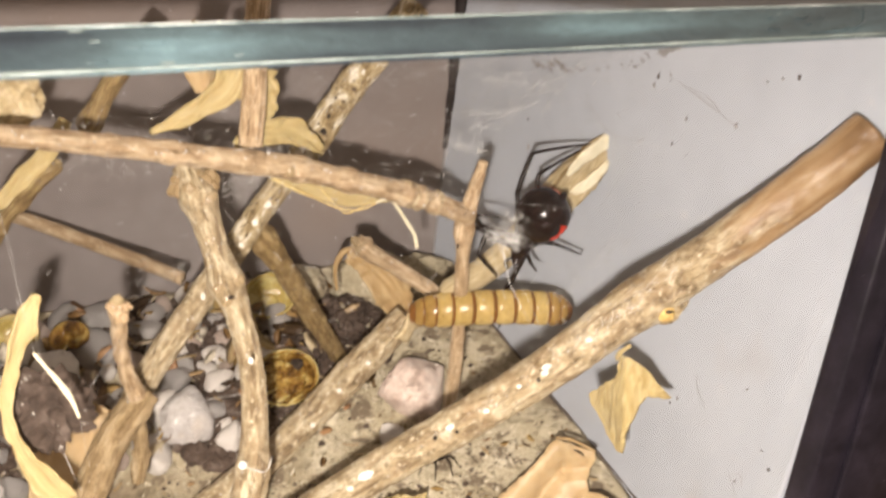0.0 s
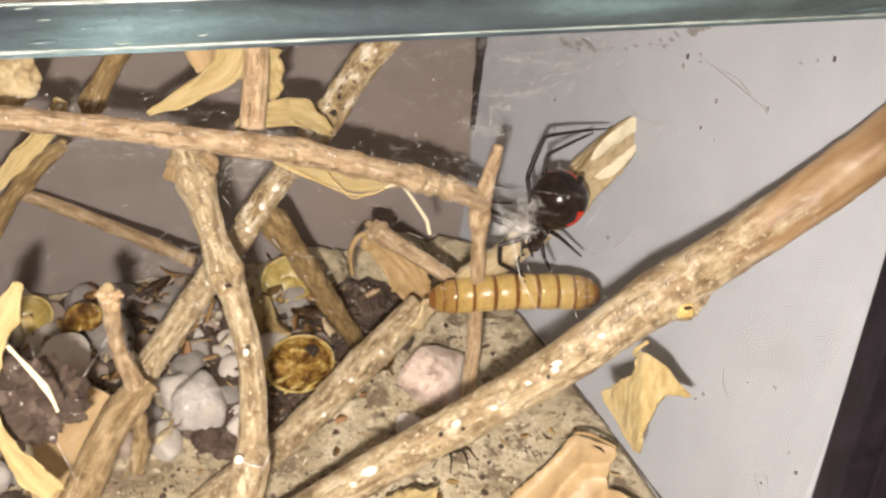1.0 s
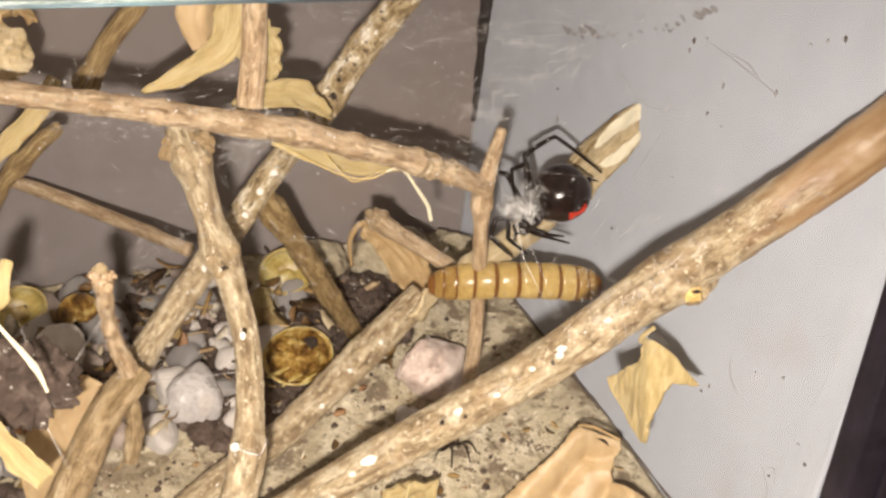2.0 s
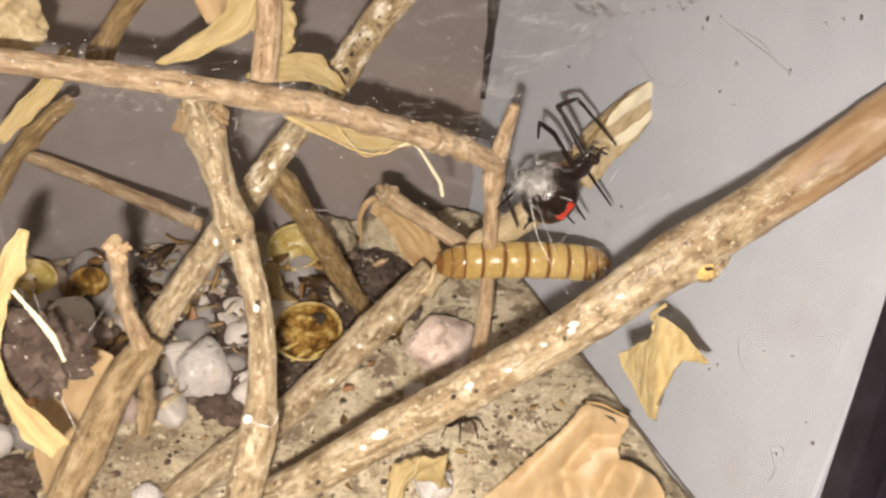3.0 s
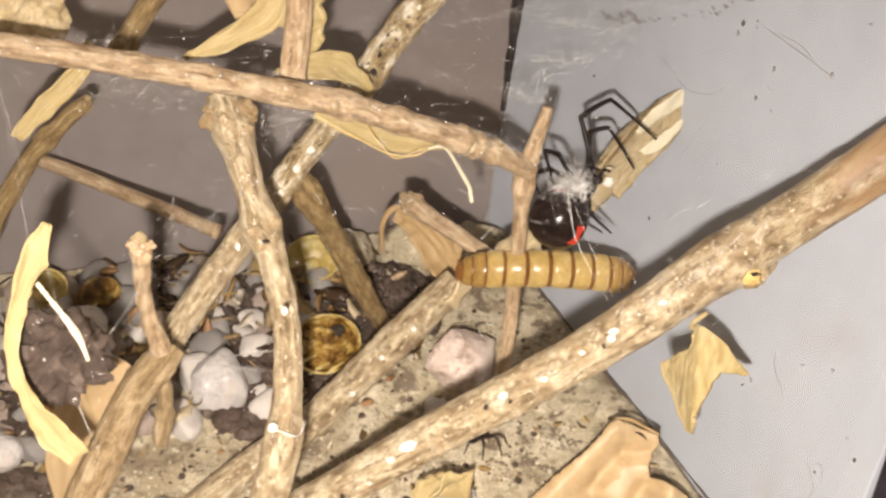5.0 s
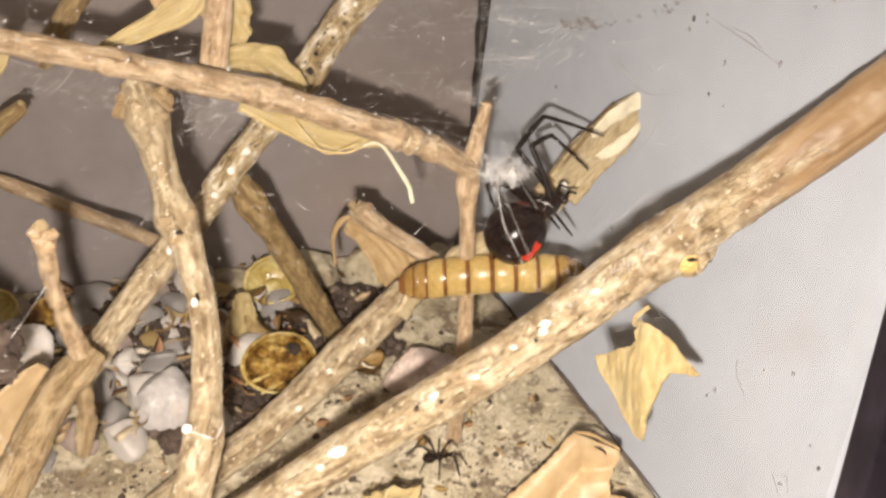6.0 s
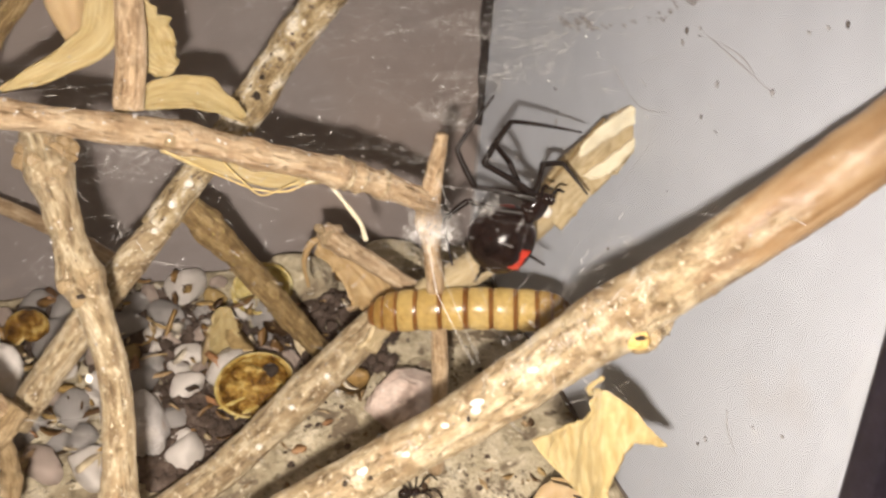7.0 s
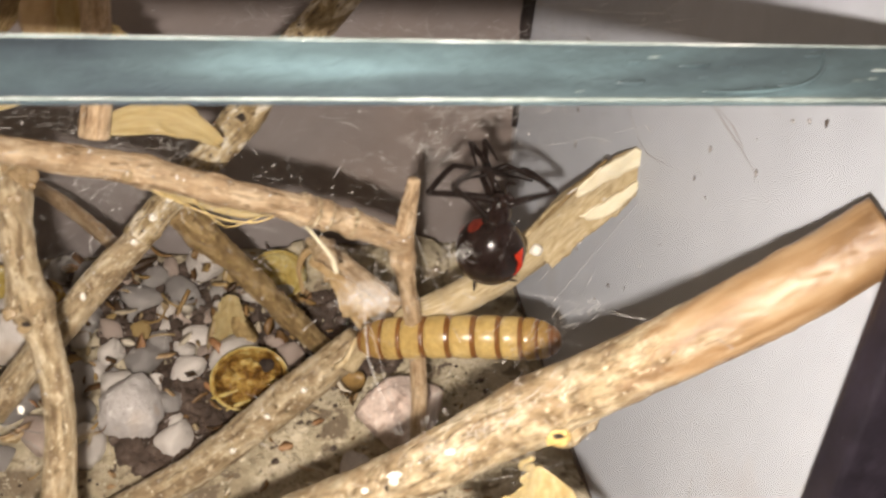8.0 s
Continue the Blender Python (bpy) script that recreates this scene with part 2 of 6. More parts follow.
SCUFF = surface("grey_scuff", [(0.3, (0.30, 0.29, 0.29)), (0.7, (0.42, 0.41, 0.42))], 300, 0.6, 1500)
SMUDGE = surface("grey_smudge", [(0.3, (0.27, 0.265, 0.27)), (0.7, (0.36, 0.36, 0.375))], 300, 0.6, 1500)
SEAM_GREY = surface("dark_grey_seam", [(0.3, (0.06, 0.05, 0.045)), (0.7, (0.15, 0.125, 0.11))], 200, 0.7, 1200)
TABLE = surface("brown_table_wood", [(0.3, (0.13, 0.075, 0.04)), (0.6, (0.22, 0.13, 0.07))], 12, 0.5, 90, None, (0.2, 0.0004), (1, 8, 1))
WORM_Y = surface("waxy_yellow_cuticle", [(0.3, (0.36, 0.243, 0.080)), (0.55, (0.46, 0.332, 0.125)), (0.8, (0.56, 0.435, 0.200))], 130, 0.30, 1500, None, (0.12, 0.0002), spec=0.42, sss=0.12)
WORM_B = surface("brown_cuticle_band", [(0.3, (0.12, 0.045, 0.010)), (0.7, (0.21, 0.090, 0.022))], 300, 0.28, 1800, None, (0.08, 0.0002), spec=0.55)
WORM_A = surface("amber_cuticle", [(0.3, (0.23, 0.128, 0.034)), (0.7, (0.36, 0.232, 0.075))], 300, 0.26, 1800, None, (0.08, 0.0002), spec=0.55, sss=0.08)
SPIDER = surface("glossy_black_cuticle", [(0.3, (0.006, 0.004, 0.004)), (0.7, (0.022, 0.013, 0.012))], 300, 0.16, 3000, None, (0.12, 0.0002), spec=0.32)
LEGS = surface("satin_black_leg", [(0.3, (0.005, 0.0035, 0.0035)), (0.7, (0.016, 0.010, 0.009))], 400, 0.42, 3000, None, (0.1, 0.0002), spec=0.25)
RED = surface("scarlet_marking", [(0.3, (0.40, 0.020, 0.008)), (0.7, (0.62, 0.045, 0.015))], 500, 0.28, 3000, None, (0.1, 0.0001), spec=0.5)
RED_DULL = surface("dull_red_marking", [(0.3, (0.07, 0.010, 0.007)), (0.7, (0.17, 0.022, 0.011))], 500, 0.3, 3000, None, (0.1, 0.0001), spec=0.4)
AMBER = surface("olive_amber_shell", [(0.3, (0.34, 0.24, 0.06)), (0.5, (0.52, 0.41, 0.14)), (0.7, (0.70, 0.62, 0.33))], 260, 0.20, 1500, None, (0.3, 0.0004), spec=0.6, sss=0.15)
FIBRE = surface("straw_fibre", [(0.3, (0.60, 0.43, 0.16)), (0.7, (0.80, 0.66, 0.34))], 300, 0.5, 2000)


def silk_material():
    m, nt, b = nodes_of("spider_silk")
    b.inputs["Base Color"].default_value = (0.86, 0.85, 0.84, 1)
    b.inputs["Roughness"].default_value = 0.35
    tr = nt.nodes.new("ShaderNodeBsdfTransparent")
    mx = nt.nodes.new("ShaderNodeMixShader")
    tc = nt.nodes.new("ShaderNodeTexCoord")
    f = noise_tex(nt, tc.outputs["Object"], 260, 3, 0.6)
    r = ramp(nt, [(0.42, (0.10, 0.10, 0.10)), (0.62, (0.85, 0.85, 0.85))])
    nt.links.new(f, r.inputs[0])
    nt.links.new(r.outputs[0], mx.inputs[0])
    nt.links.new(tr.outputs[0], mx.inputs[1])
    nt.links.new(b.outputs[0], mx.inputs[2])
    nt.links.new(mx.outputs[0], nt.nodes["Material Output"].inputs[0])
    return m


def pane_material():
    """A thin clear pane: what lies behind shows undisturbed, with a Fresnel gloss over it."""
    m, nt, b = nodes_of("clear_pane")
    nt.nodes.remove(b)
    tr = nt.nodes.new("ShaderNodeBsdfTransparent")
    tr.inputs[0].default_value = (0.985, 0.99, 0.985, 1)
    gl = nt.nodes.new("ShaderNodeBsdfGlossy")
    gl.inputs["Roughness"].default_value = 0.02
    lw = nt.nodes.new("ShaderNodeLayerWeight")
    lw.inputs[0].default_value = 0.5
    pw = nt.nodes.new("ShaderNodeMath")
    pw.operation = "POWER"
    pw.inputs[1].default_value = 5.0
    nt.links.new(lw.outputs["Facing"], pw.inputs[0])
    fr = nt.nodes.new("ShaderNodeMath")
    fr.operation = "MULTIPLY_ADD"
    fr.inputs[1].default_value, fr.inputs[2].default_value = 0.6, 0.035
    nt.links.new(pw.outputs[0], fr.inputs[0])
    mx = nt.nodes.new("ShaderNodeMixShader")
    nt.links.new(fr.outputs[0], mx.inputs[0])
    nt.links.new(tr.outputs[0], mx.inputs[1])
    nt.links.new(gl.outputs[0], mx.inputs[2])
    nt.links.new(mx.outputs[0], nt.nodes["Material Output"].inputs[0])
    return m


def edge_material():
    """The ground edge of float glass: dark sea green, wavy and glossy, with chips. Reflected surroundings are in its
    colour.
    """
    m, nt, b = nodes_of("green_glass_edge")
    tc = nt.nodes.new("ShaderNodeTexCoord")
    co = tc.outputs["Object"]
    n1 = noise_tex(nt, co, 16, 3, 0.5, 0.5, (1.0, 5.0, 5.0))
    # navy to cyan bands put reflections of the surroundings into the base colour
    r = ramp(nt, [(0.36, (0.016, 0.021, 0.033)), (0.47, (0.036, 0.050, 0.062)), (0.56, (0.072, 0.106, 0.120)), (0.66, (0.15, 0.235, 0.265)), (0.80, (0.34, 0.45, 0.48))])
    nt.links.new(n1, r.inputs[0])
    n2 = noise_tex(nt, co, 420, 4, 0.7, 0.5, (1.0, 2.0, 2.0))
    g = ramp(nt, [(0.35, (0.80, 0.80, 0.80)), (0.75, (1.2, 1.2, 1.2))])
    nt.links.new(n2, g.inputs[0])
    nt.links.new(mix_col(nt, 1.0, r.outputs[0], g.outputs[0], "MULTIPLY"), b.inputs["Base Color"])
    b.inputs["Roughness"].default_value = 0.28
    b.inputs["Specular IOR Level"].default_value = 0.55
    b.inputs["Transmission Weight"].default_value = 0.25
    bump(nt, b, mix_col(nt, 0.3, n1, n2), 0.5, 0.0012)
    return m


SILK, PANE, EDGE = silk_material(), pane_material(), edge_material()
# the pale stops paint the bright refracted line along the glass edges
EDGE_LINE = surface("glass_arris_shine", [(0.40, (0.14, 0.18, 0.175)), (0.55, (0.26, 0.31, 0.30)), (0.64, (0.45, 0.50, 0.49)), (0.72, (0.85, 0.88, 0.87))], 60, 0.3, 900, None, (0.5, 0.0005), (1, 4, 4), spec=0.7)


# ---- mesh helpers ----
def mesh_of(name, bm, material, smooth=True):
    me = bpy.data.meshes.new(name)
    bm.normal_update()
    bm.to_mesh(me)
    bm.free()
    for m in (material if isinstance(material, (list, tuple)) else (material,)):
        me.materials.append(m)
    if smooth:
        me.polygons.foreach_set("use_smooth", [True] * len(me.polygons))
    return me


def base_of(ob):
    p, o = Vector((0, 0, 0)), ob
    while o:
        p, o = p + o.location, o.parent
    return p


def part(name, bm, material, parent, label="", smooth=True, local=False):
    """One mesh under a thing or a part. The bmesh is in the world's space (or, with local, in the parent's)."""
    if not local:
        bmesh.ops.translate(bm, verts=bm.verts, vec=-base_of(parent))
    ob = new(name, mesh_of(name, bm, material, smooth))
    ob.parent = parent
    return tagged(ob, label)


def thing(name, place, label, category, group="", kind=""):
    ob = new(name)
    ob.empty_display_size = 0.005
    ob.location = place
    return tagged(ob, label, category, group, kind)


def single(name, bm, material, place, label, category, group="", kind="", smooth=True):
    bmesh.ops.translate(bm, verts=bm.verts, vec=-Vector(place))
    ob = new(name, mesh_of(name, bm, material, smooth))
    ob.location = place
    return tagged(ob, label, category, group, kind)


def box(x0, x1, y0, y1, z0, z1, bevel=0.0):
    bm = bmesh.new()
    bmesh.ops.create_cube(bm, size=1)
    for v in bm.verts:
        v.co = Vector((x0 + (v.co.x + 0.5) * (x1 - x0), y0 + (v.co.y + 0.5) * (y1 - y0), z0 + (v.co.z + 0.5) * (z1 - z0)))
    if bevel:
        bmesh.ops.bevel(bm, geom=bm.edges[:], offset=bevel, segments=2, profile=0.5, affect="EDGES")
    return bm


def spline(points, n):
    """Catmull-Rom through the points, n even steps in parameter."""
    p = [Vector(q) for q in points]
    p = [p[0] * 2 - p[1]] + p + [p[-1] * 2 - p[-2]]
    out = []
    for i in range(n + 1):
        u = i / n * (len(p) - 3)
        k = min(int(u), len(p) - 4)
        u -= k
        a, b, c, d = p[k:k + 4]
        out.append(0.5 * (2 * b + (c - a) * u + (2 * a - 5 * b + 4 * c - d) * u * u + (3 * b - 3 * c + d - a) * u ** 3))
    return out


def along(values, n):
    return [float(np.interp(i / n * (len(values) - 1), range(len(values)), values)) for i in range(n + 1)]


def tube(points, radii, sides=16, n=60, rough=0.08, knots=(), seed=0.0, flat=1.0, grain=1.0, ends=True, fine=0.0):
    """A twig: swept rings with uneven girth; knots are (place along 0..1, swelling, width)."""
    bm = bmesh.new()
    uvs = bm.loops.layers.uv.new("UVMap")
    path, rad = spline(points, n), along(radii, n)
    rings, ref, dist, run = [], Vector((0.31, 0.17, 0.93)), [], 0.0
    for i, c in enumerate(path):
        t = (path[min(i + 1, n)] - path[max(i - 1, 0)]).normalized()
        a = (ref - t * ref.dot(t)).normalized()
        ref = a
        b = t.cross(a)
        if i:
            run += (c - path[i - 1]).length
        dist.append(run)
        r = rad[i]
        for s, k, w in knots:
            r *= 1 + k * math.exp(-((i / n - s) / w) ** 2)
        ring = []
        for j in range(sides):
            ang = 2 * math.pi * j / sides
            d = a * math.cos(ang) + b * math.sin(ang) * flat
            q = c + d * r
            wob = noise.noise(Vector((q.x * 260, q.y * 260, q.z * 260 + seed))) + 0.5 * noise.noise(Vector((q.x * 700 + seed, q.y * 700, q.z * 700)))
            if fine:
                wob += fine * (noise.noise(Vector((q.x * 1500, q.y * 1500 + seed, q.z * 1500))) + 0.6 * noise.noise(Vector((q.x * 3200, q.y * 3200 + seed, q.z * 3200))))
            ring.append(bm.verts.new(c + d * r * (1 + rough * wob)))
        rings.append(ring)
    for i in range(n):
        for j in range(sides):
            k = (j + 1) % sides
            f = bm.faces.new((rings[i][j], rings[i][k], rings[i + 1][k], rings[i + 1][j]))
            for lp, (u, v) in zip(f.loops, ((j, i), (j + 1, i), (j + 1, i + 1), (j, i + 1))):
                lp[uvs].uv = (dist[v] * 55 * grain + seed, u / sides * 1.1 + seed)
    if ends:
        for ring, c in ((rings[0][::-1], path[0]), (rings[-1], path[-1])):
            f = bm.faces.new(ring)
            for lp in f.loops:
                lp[uvs].uv = ((lp.vert.co.x + lp.vert.co.z) * 60, lp.vert.co.y * 60)
    return bm


def lumps(centre, size, sub=2, rough=0.25, seed=0.0, freq=1.1, cut=0.0):
    """A stone or clod: an icosphere worn by noise, with flattened facets where cut is given."""
    bm = bmesh.new()
    bmesh.ops.create_icosphere(bm, subdivisions=sub, radius=1)
    rnd = random.Random(int(seed * 1000) + 7)
    planes = [(Vector((rnd.gauss(0, 1), rnd.gauss(0, 1), rnd.gauss(0, 1))).normalized(), rnd.uniform(0.55, 0.84)) for _ in range(11)] if cut else []
    for v in bm.verts:
        d = v.co.copy()
        s = 1 + rough * (noise.noise(d * freq + Vector((seed, 0, 0))) + 0.45 * noise.noise(d * freq * 2.7 + Vector((0, seed, 0))))
        q = d * s
        for nrm, h in planes:
            e = q.dot(nrm) - h
            if e > 0:
                q -= nrm * e * cut
        if cut:
            q *= 1 + 0.035 * noise.noise(d * 5 + Vector((seed, 3, 0))) + 0.022 * noise.noise(d * 12 + Vector((0, seed, 7)))
        v.co = Vector((q.x * size[0], q.y * size[1], q.z * size[2])) + Vector(centre)
    return bm


def leaf(spine, sides, widths, fold=0.25, nu=26, nv=12, thick=0.00022, seed=0.0, wave=0.0006, ragged=0.0, up=(0, -0.7, 0.7), tear=None):
    """A dry leaf: a sheet swept along its midrib, folded along it, with curled uneven margins. sides: the direction across, root to tip."""
    bm = bmesh.new()
    uvs = bm.loops.layers.uv.new("UVMap")
    path, wid = spline(spine, nu), along(widths, nu)
    cross = spline(sides, nu) if len(sides) > 1 else [Vector(sides[0])] * (nu + 1)
    grid = []
    for i in range(nu + 1):
        t = (path[min(i + 1, nu)] - path[max(i - 1, 0)]).normalized()
        s = (cross[i] - t * cross[i].dot(t)).normalized()
        m = s.cross(t)
        if m.dot(Vector(up)) < 0:
            m = -m
        row = []
        for j in range(nv + 1):
            v = 2 * j / nv - 1
            w = wid[i] * (1 + ragged * noise.noise(Vector((i * 0.55, seed + (3 if v > 0 else 0), 0))))
            lift = fold * w * abs(v) ** 1.4 + wave * abs(v) * noise.noise(Vector((i * 0.33, v * 1.3, seed))) * 2
            row.append(bm.verts.new(path[i] + s * v * w + m * (lift + wave * 0.5 * noise.noise(Vector((i * 0.9, v * 4, seed + 5))))))
        grid.append(row)
    for i in range(nu):
        for j in range(nv):
            f = bm.faces.new((grid[i][j], grid[i + 1][j], grid[i + 1][j + 1], grid[i][j + 1]))
            for lp, (a, b) in zip(f.loops, ((i, j), (i + 1, j), (i + 1, j + 1), (i, j + 1))):
                lp[uvs].uv = (a / nu + seed, b / nv * 0.7)
    bm.normal_update()
    bmesh.ops.solidify(bm, geom=bm.faces[:], thickness=thick)
    return bm


def cut_leaf(outline, origin, across, along_dir, fold=0.12, rib=0.0, wave=0.0006, thick=0.0002, seed=0.0, bend=0.0, cuts=4, folds=()):
    """A flat torn leaf from its outline in millimetres, in the plane of two directions, folded at a rib line, bent and crumpled. folds: ridges and creases (x0, y0, x1, y1, height, width) in millimetres."""
    bm = bmesh.new()
    uvs = bm.loops.layers.uv.new("UVMap")
    o, u, v = Vector(origin), Vector(across).normalized(), Vector(along_dir).normalized()
    v = (v - u * v.dot(u)).normalized()
    w = u.cross(v)
    f = bm.faces.new([bm.verts.new((a * 0.001, b * 0.001, 0)) for a, b in outline])
    bmesh.ops.triangulate(bm, faces=[f])
    for _ in range(cuts):
        big = [e for e in bm.edges if e.calc_length() > 0.0007]
        if big:
            bmesh.ops.subdivide_edges(bm, edges=big, cuts=1)
            bmesh.ops.triangulate(bm, faces=bm.faces[:])
    for f in bm.faces:
        for lp in f.loops:
            lp[uvs].uv = (lp.vert.co.y * 90 + seed, lp.vert.co.x * 60)
    for q in bm.verts:
        a, b = q.co.x, q.co.y
        h = fold * abs(a - rib * 0.001) + bend * b * b * 60
        h += wave * noise.noise(Vector((a * 260, b * 260, seed))) + wave * 0.5 * noise.noise(Vector((a * 700, b * 500, seed + 3)))
        for x0, y0, x1, y1, rise, wide in folds:
            p, d = Vector((a * 1000 - x0, b * 1000 - y0)), Vector((x1 - x0, y1 - y0))
            h += 0.001 * rise * math.exp(-((p - d * max(0.0, min(1.0, p.dot(d) / d.dot(d)))).length / wide) ** 2)
        e = 0.00025 * noise.noise(Vector((a * 1500, b * 1500, seed)))
        q.co = o + u * (a + e) + v * (b - e) + w * h
    top = bm.faces[:]
    rim = [e for e in bm.edges if len(e.link_faces) == 1]
    under = {q: bm.verts.new(q.co - w * thick) for q in bm.verts[:]}
    for f in top:
        g = bm.faces.new([under[q] for q in reversed(f.verts)])
        for a, b in zip(g.loops, reversed(f.loops)):
            a[uvs].uv = b[uvs].uv
    for e in rim:
        a, b = e.verts
        bm.faces.new((a, b, under[b], under[a]))
    bmesh.ops.recalc_face_normals(bm, faces=bm.faces)
    return bm


# ---- the enclosure ----
WALL_X, BACK_Y, PANE_Y = 0.1218, 0.2135, 0.0835
BASE_Z = -0.020
LEFT_X = -0.16

table = single("table", box(-0.6, 0.6, -0.35, 0.75, -0.050, BASE_Z - 0.005, 0.003), TABLE, (0, 0.2, -0.05), "brown wooden table top under the glass tank", "table", kind="structure", smooth=False)
floor_plate = single("floor", box(LEFT_X, WALL_X, PANE_Y + 0.005, BACK_Y, BASE_Z - 0.0049, BASE_Z, 0.0), WALL, (0, 0.15, BASE_Z), "grey base plate of the tank under the sand", "floor", kind="structure", smooth=False)
wall_side = single("wall_east", box(WALL_X, WALL_X + 0.004, PANE_Y + 0.0045, BACK_Y + 0.004, BASE_Z - 0.0049, 0.118), WALL, (WALL_X, 0.15, 0), "scuffed pale grey side wall of the tank with dark flecks", "wall", kind="structure", smooth=False)
wall_back = single("wall_north", box(LEFT_X - 0.004, WALL_X, BACK_Y, BACK_Y + 0.004, BASE_Z - 0.0049, 0.118), WALL_BACK, (0, BACK_Y, 0), "scuffed grey back wall of the tank, coloured darker for its weaker light, shaded by sticks", "wall", kind="structure", smooth=False)
wall_left = single("wall_west", box(LEFT_X - 0.004, LEFT_X, PANE_Y + 0.0045, BACK_Y, BASE_Z - 0.0049, 0.118), WALL, (LEFT_X, 0.15, 0), "grey side wall of the tank", "wall", kind="structure", smooth=False)

for k, (y, z, w, tall) in enumerate(((0.1403, 0.0765, 0.0007, 1.4), (0.1409, 0.0745, 0.0006, 1.2), (0.1372, 0.0779, 0.0006, 0.8), (0.1369, 0.0768, 0.0003, 0.8), (0.1190, 0.0758, 0.0006, 1.6), (0.1308, 0.0722, 0.0004, 2.4), (0.1330, 0.0665, 0.0004, 1.5), (0.1290, 0.0660, 0.0004, 1.0),
                                     (0.1120, 0.0866, 0.0007, 0.7), (0.1090, 0.0880, 0.0006, 1.2), (0.1150, 0.0850, 0.0006, 0.6), (0.1012, 0.0349, 0.0005, 1.2), (0.0920, 0.0248, 0.0005, 1.2), (0.0946, 0.0268, 0.0005, 1.0), (0.1160, 0.0222, 0.0005, 1.6), (0.1175, 0.0200, 0.0004, 1.2), (0.1070, 0.0318, 0.0004, 1.0), (0.1772, 0.0461, 0.0008, 1.8),
                                     (0.1790, 0.0520, 0.0006, 1.0), (0.1680, 0.0300, 0.0007, 1.3), (0.1560, 0.0280, 0.0006, 0.7), (0.1520, 0.0340, 0.0005, 1.4), (0.1460, 0.0380, 0.0004, 1.0), (0.1379, 0.0522, 0.0003, 1.0), (0.0979, 0.0173, 0.0005, 1.0), (0.1100, 0.0600, 0.0003, 1.0))):
    part("fleck", lumps((WALL_X - 0.00010, y, z), (0.00016, w * 0.55, w * 0.55 * tall), 2, 0.7, k * 1.9, 2.4), SCUFF if k % 3 else SEAM_GREY, wall_side, "dark fleck of dirt")
for k, run in enumerate((((0.1365, 0.0776), (0.1323, 0.0772), (0.1256, 0.0765), (0.1195, 0.0757)), ((0.1320, 0.0776), (0.1270, 0.0776), (0.1235, 0.0766)), ((0.0976, 0.0113), (0.0970, 0.0140), (0.0980, 0.0158), (0.0998, 0.0176)), ((0.0990, 0.0180), (0.0972, 0.0192), (0.0962, 0.0172)),
                         ((0.1720, 0.0800), (0.1600, 0.0818), (0.1500, 0.0812)), ((0.1600, 0.0640), (0.1500, 0.0610), (0.1400, 0.0640)), ((0.1090, 0.0250), (0.1120, 0.0275), (0.1130, 0.0300)))):
    part("scratch", tube([(WALL_X - 0.00001, y, z) for y, z in run], [0.00005, 0.00009, 0.00006], 5, 40, 0.7), SCUFF, wall_side, "faint grey scratch")

# the black corner seam, thick above and thin below
seam = thing("corner_seam", (WALL_X, BACK_Y, 0), "dark silicone bead in the corner of the tank", "seam", kind="structure")
part("bead", tube([(WALL_X - 0.0006, BACK_Y - 0.0006, 0.120), (WALL_X - 0.0007, BACK_Y - 0.0006, 0.07), (WALL_X - 0.0004, BACK_Y - 0.0005, 0.030)], [0.0018, 0.0017, 0.0015, 0.0006], 8, 60, 0.3), SILICONE, seam)
part("lower_bead", tube([(WALL_X - 0.0002, BACK_Y - 0.0003, 0.032), (WALL_X - 0.0003, BACK_Y - 0.0004, -0.02)], [0.0005, 0.0003], 8, 30, 0.4), SCUFF, seam, "thin grimy grey line of the bead")

# a long smear of grime on the side wall under the glass edge, in broken dabs
SMEAR = spline([(WALL_X, 0.1800, 0.0640), (WALL_X, 0.1730, 0.0662), (WALL_X, 0.1668, 0.0677), (WALL_X, 0.1579, 0.0712), (WALL_X, 0.1484, 0.0755), (WALL_X, 0.1437, 0.0788), (WALL_X, 0.1377, 0.0822)], 40)
smear_at = random.Random(9)
for k, c in enumerate(SMEAR):
    if smear_at.random() < 0.85:
        w = smear_at.uniform(0.0004, 0.0011) * (1.5 if k < 14 or k > 32 else 0.8)
        part("smear", lumps((WALL_X + 0.00002, c.y + smear_at.gauss(0, 0.0003), c.z + smear_at.gauss(0, 0.0005)), (0.00006, w, w * 0.45), 2, 0.6, k * 1.3, 2.0), SMUDGE, wall_side, "faint grey smear of grime")

# a thin uneven dark line where the sand meets the side wall
def grime():
    pts = [(WALL_X - 0.0003, 0.095 + 0.0095 * k, -0.0062 + 0.055 * (0.0095 * k - 0.015)) for k in range(13)]
    return tube(pts, [0.0004, 0.0003, 0.00045, 0.0003, 0.0005], 6, 90, 0.8)


single("grime_line", grime(), SEAM_GREY, (WALL_X, 0.15, -0.004), "dark line where sand meets the wall", "grime", kind="structure")

# the front pane with its ground upper edge
pane = thing("front_pane", (0, PANE_Y, BASE_Z), "clear glass front pane with a green ground top edge", "glass pane", kind="structure")


def pane_top(x):
    return 0.1060 - 0.0170 * x


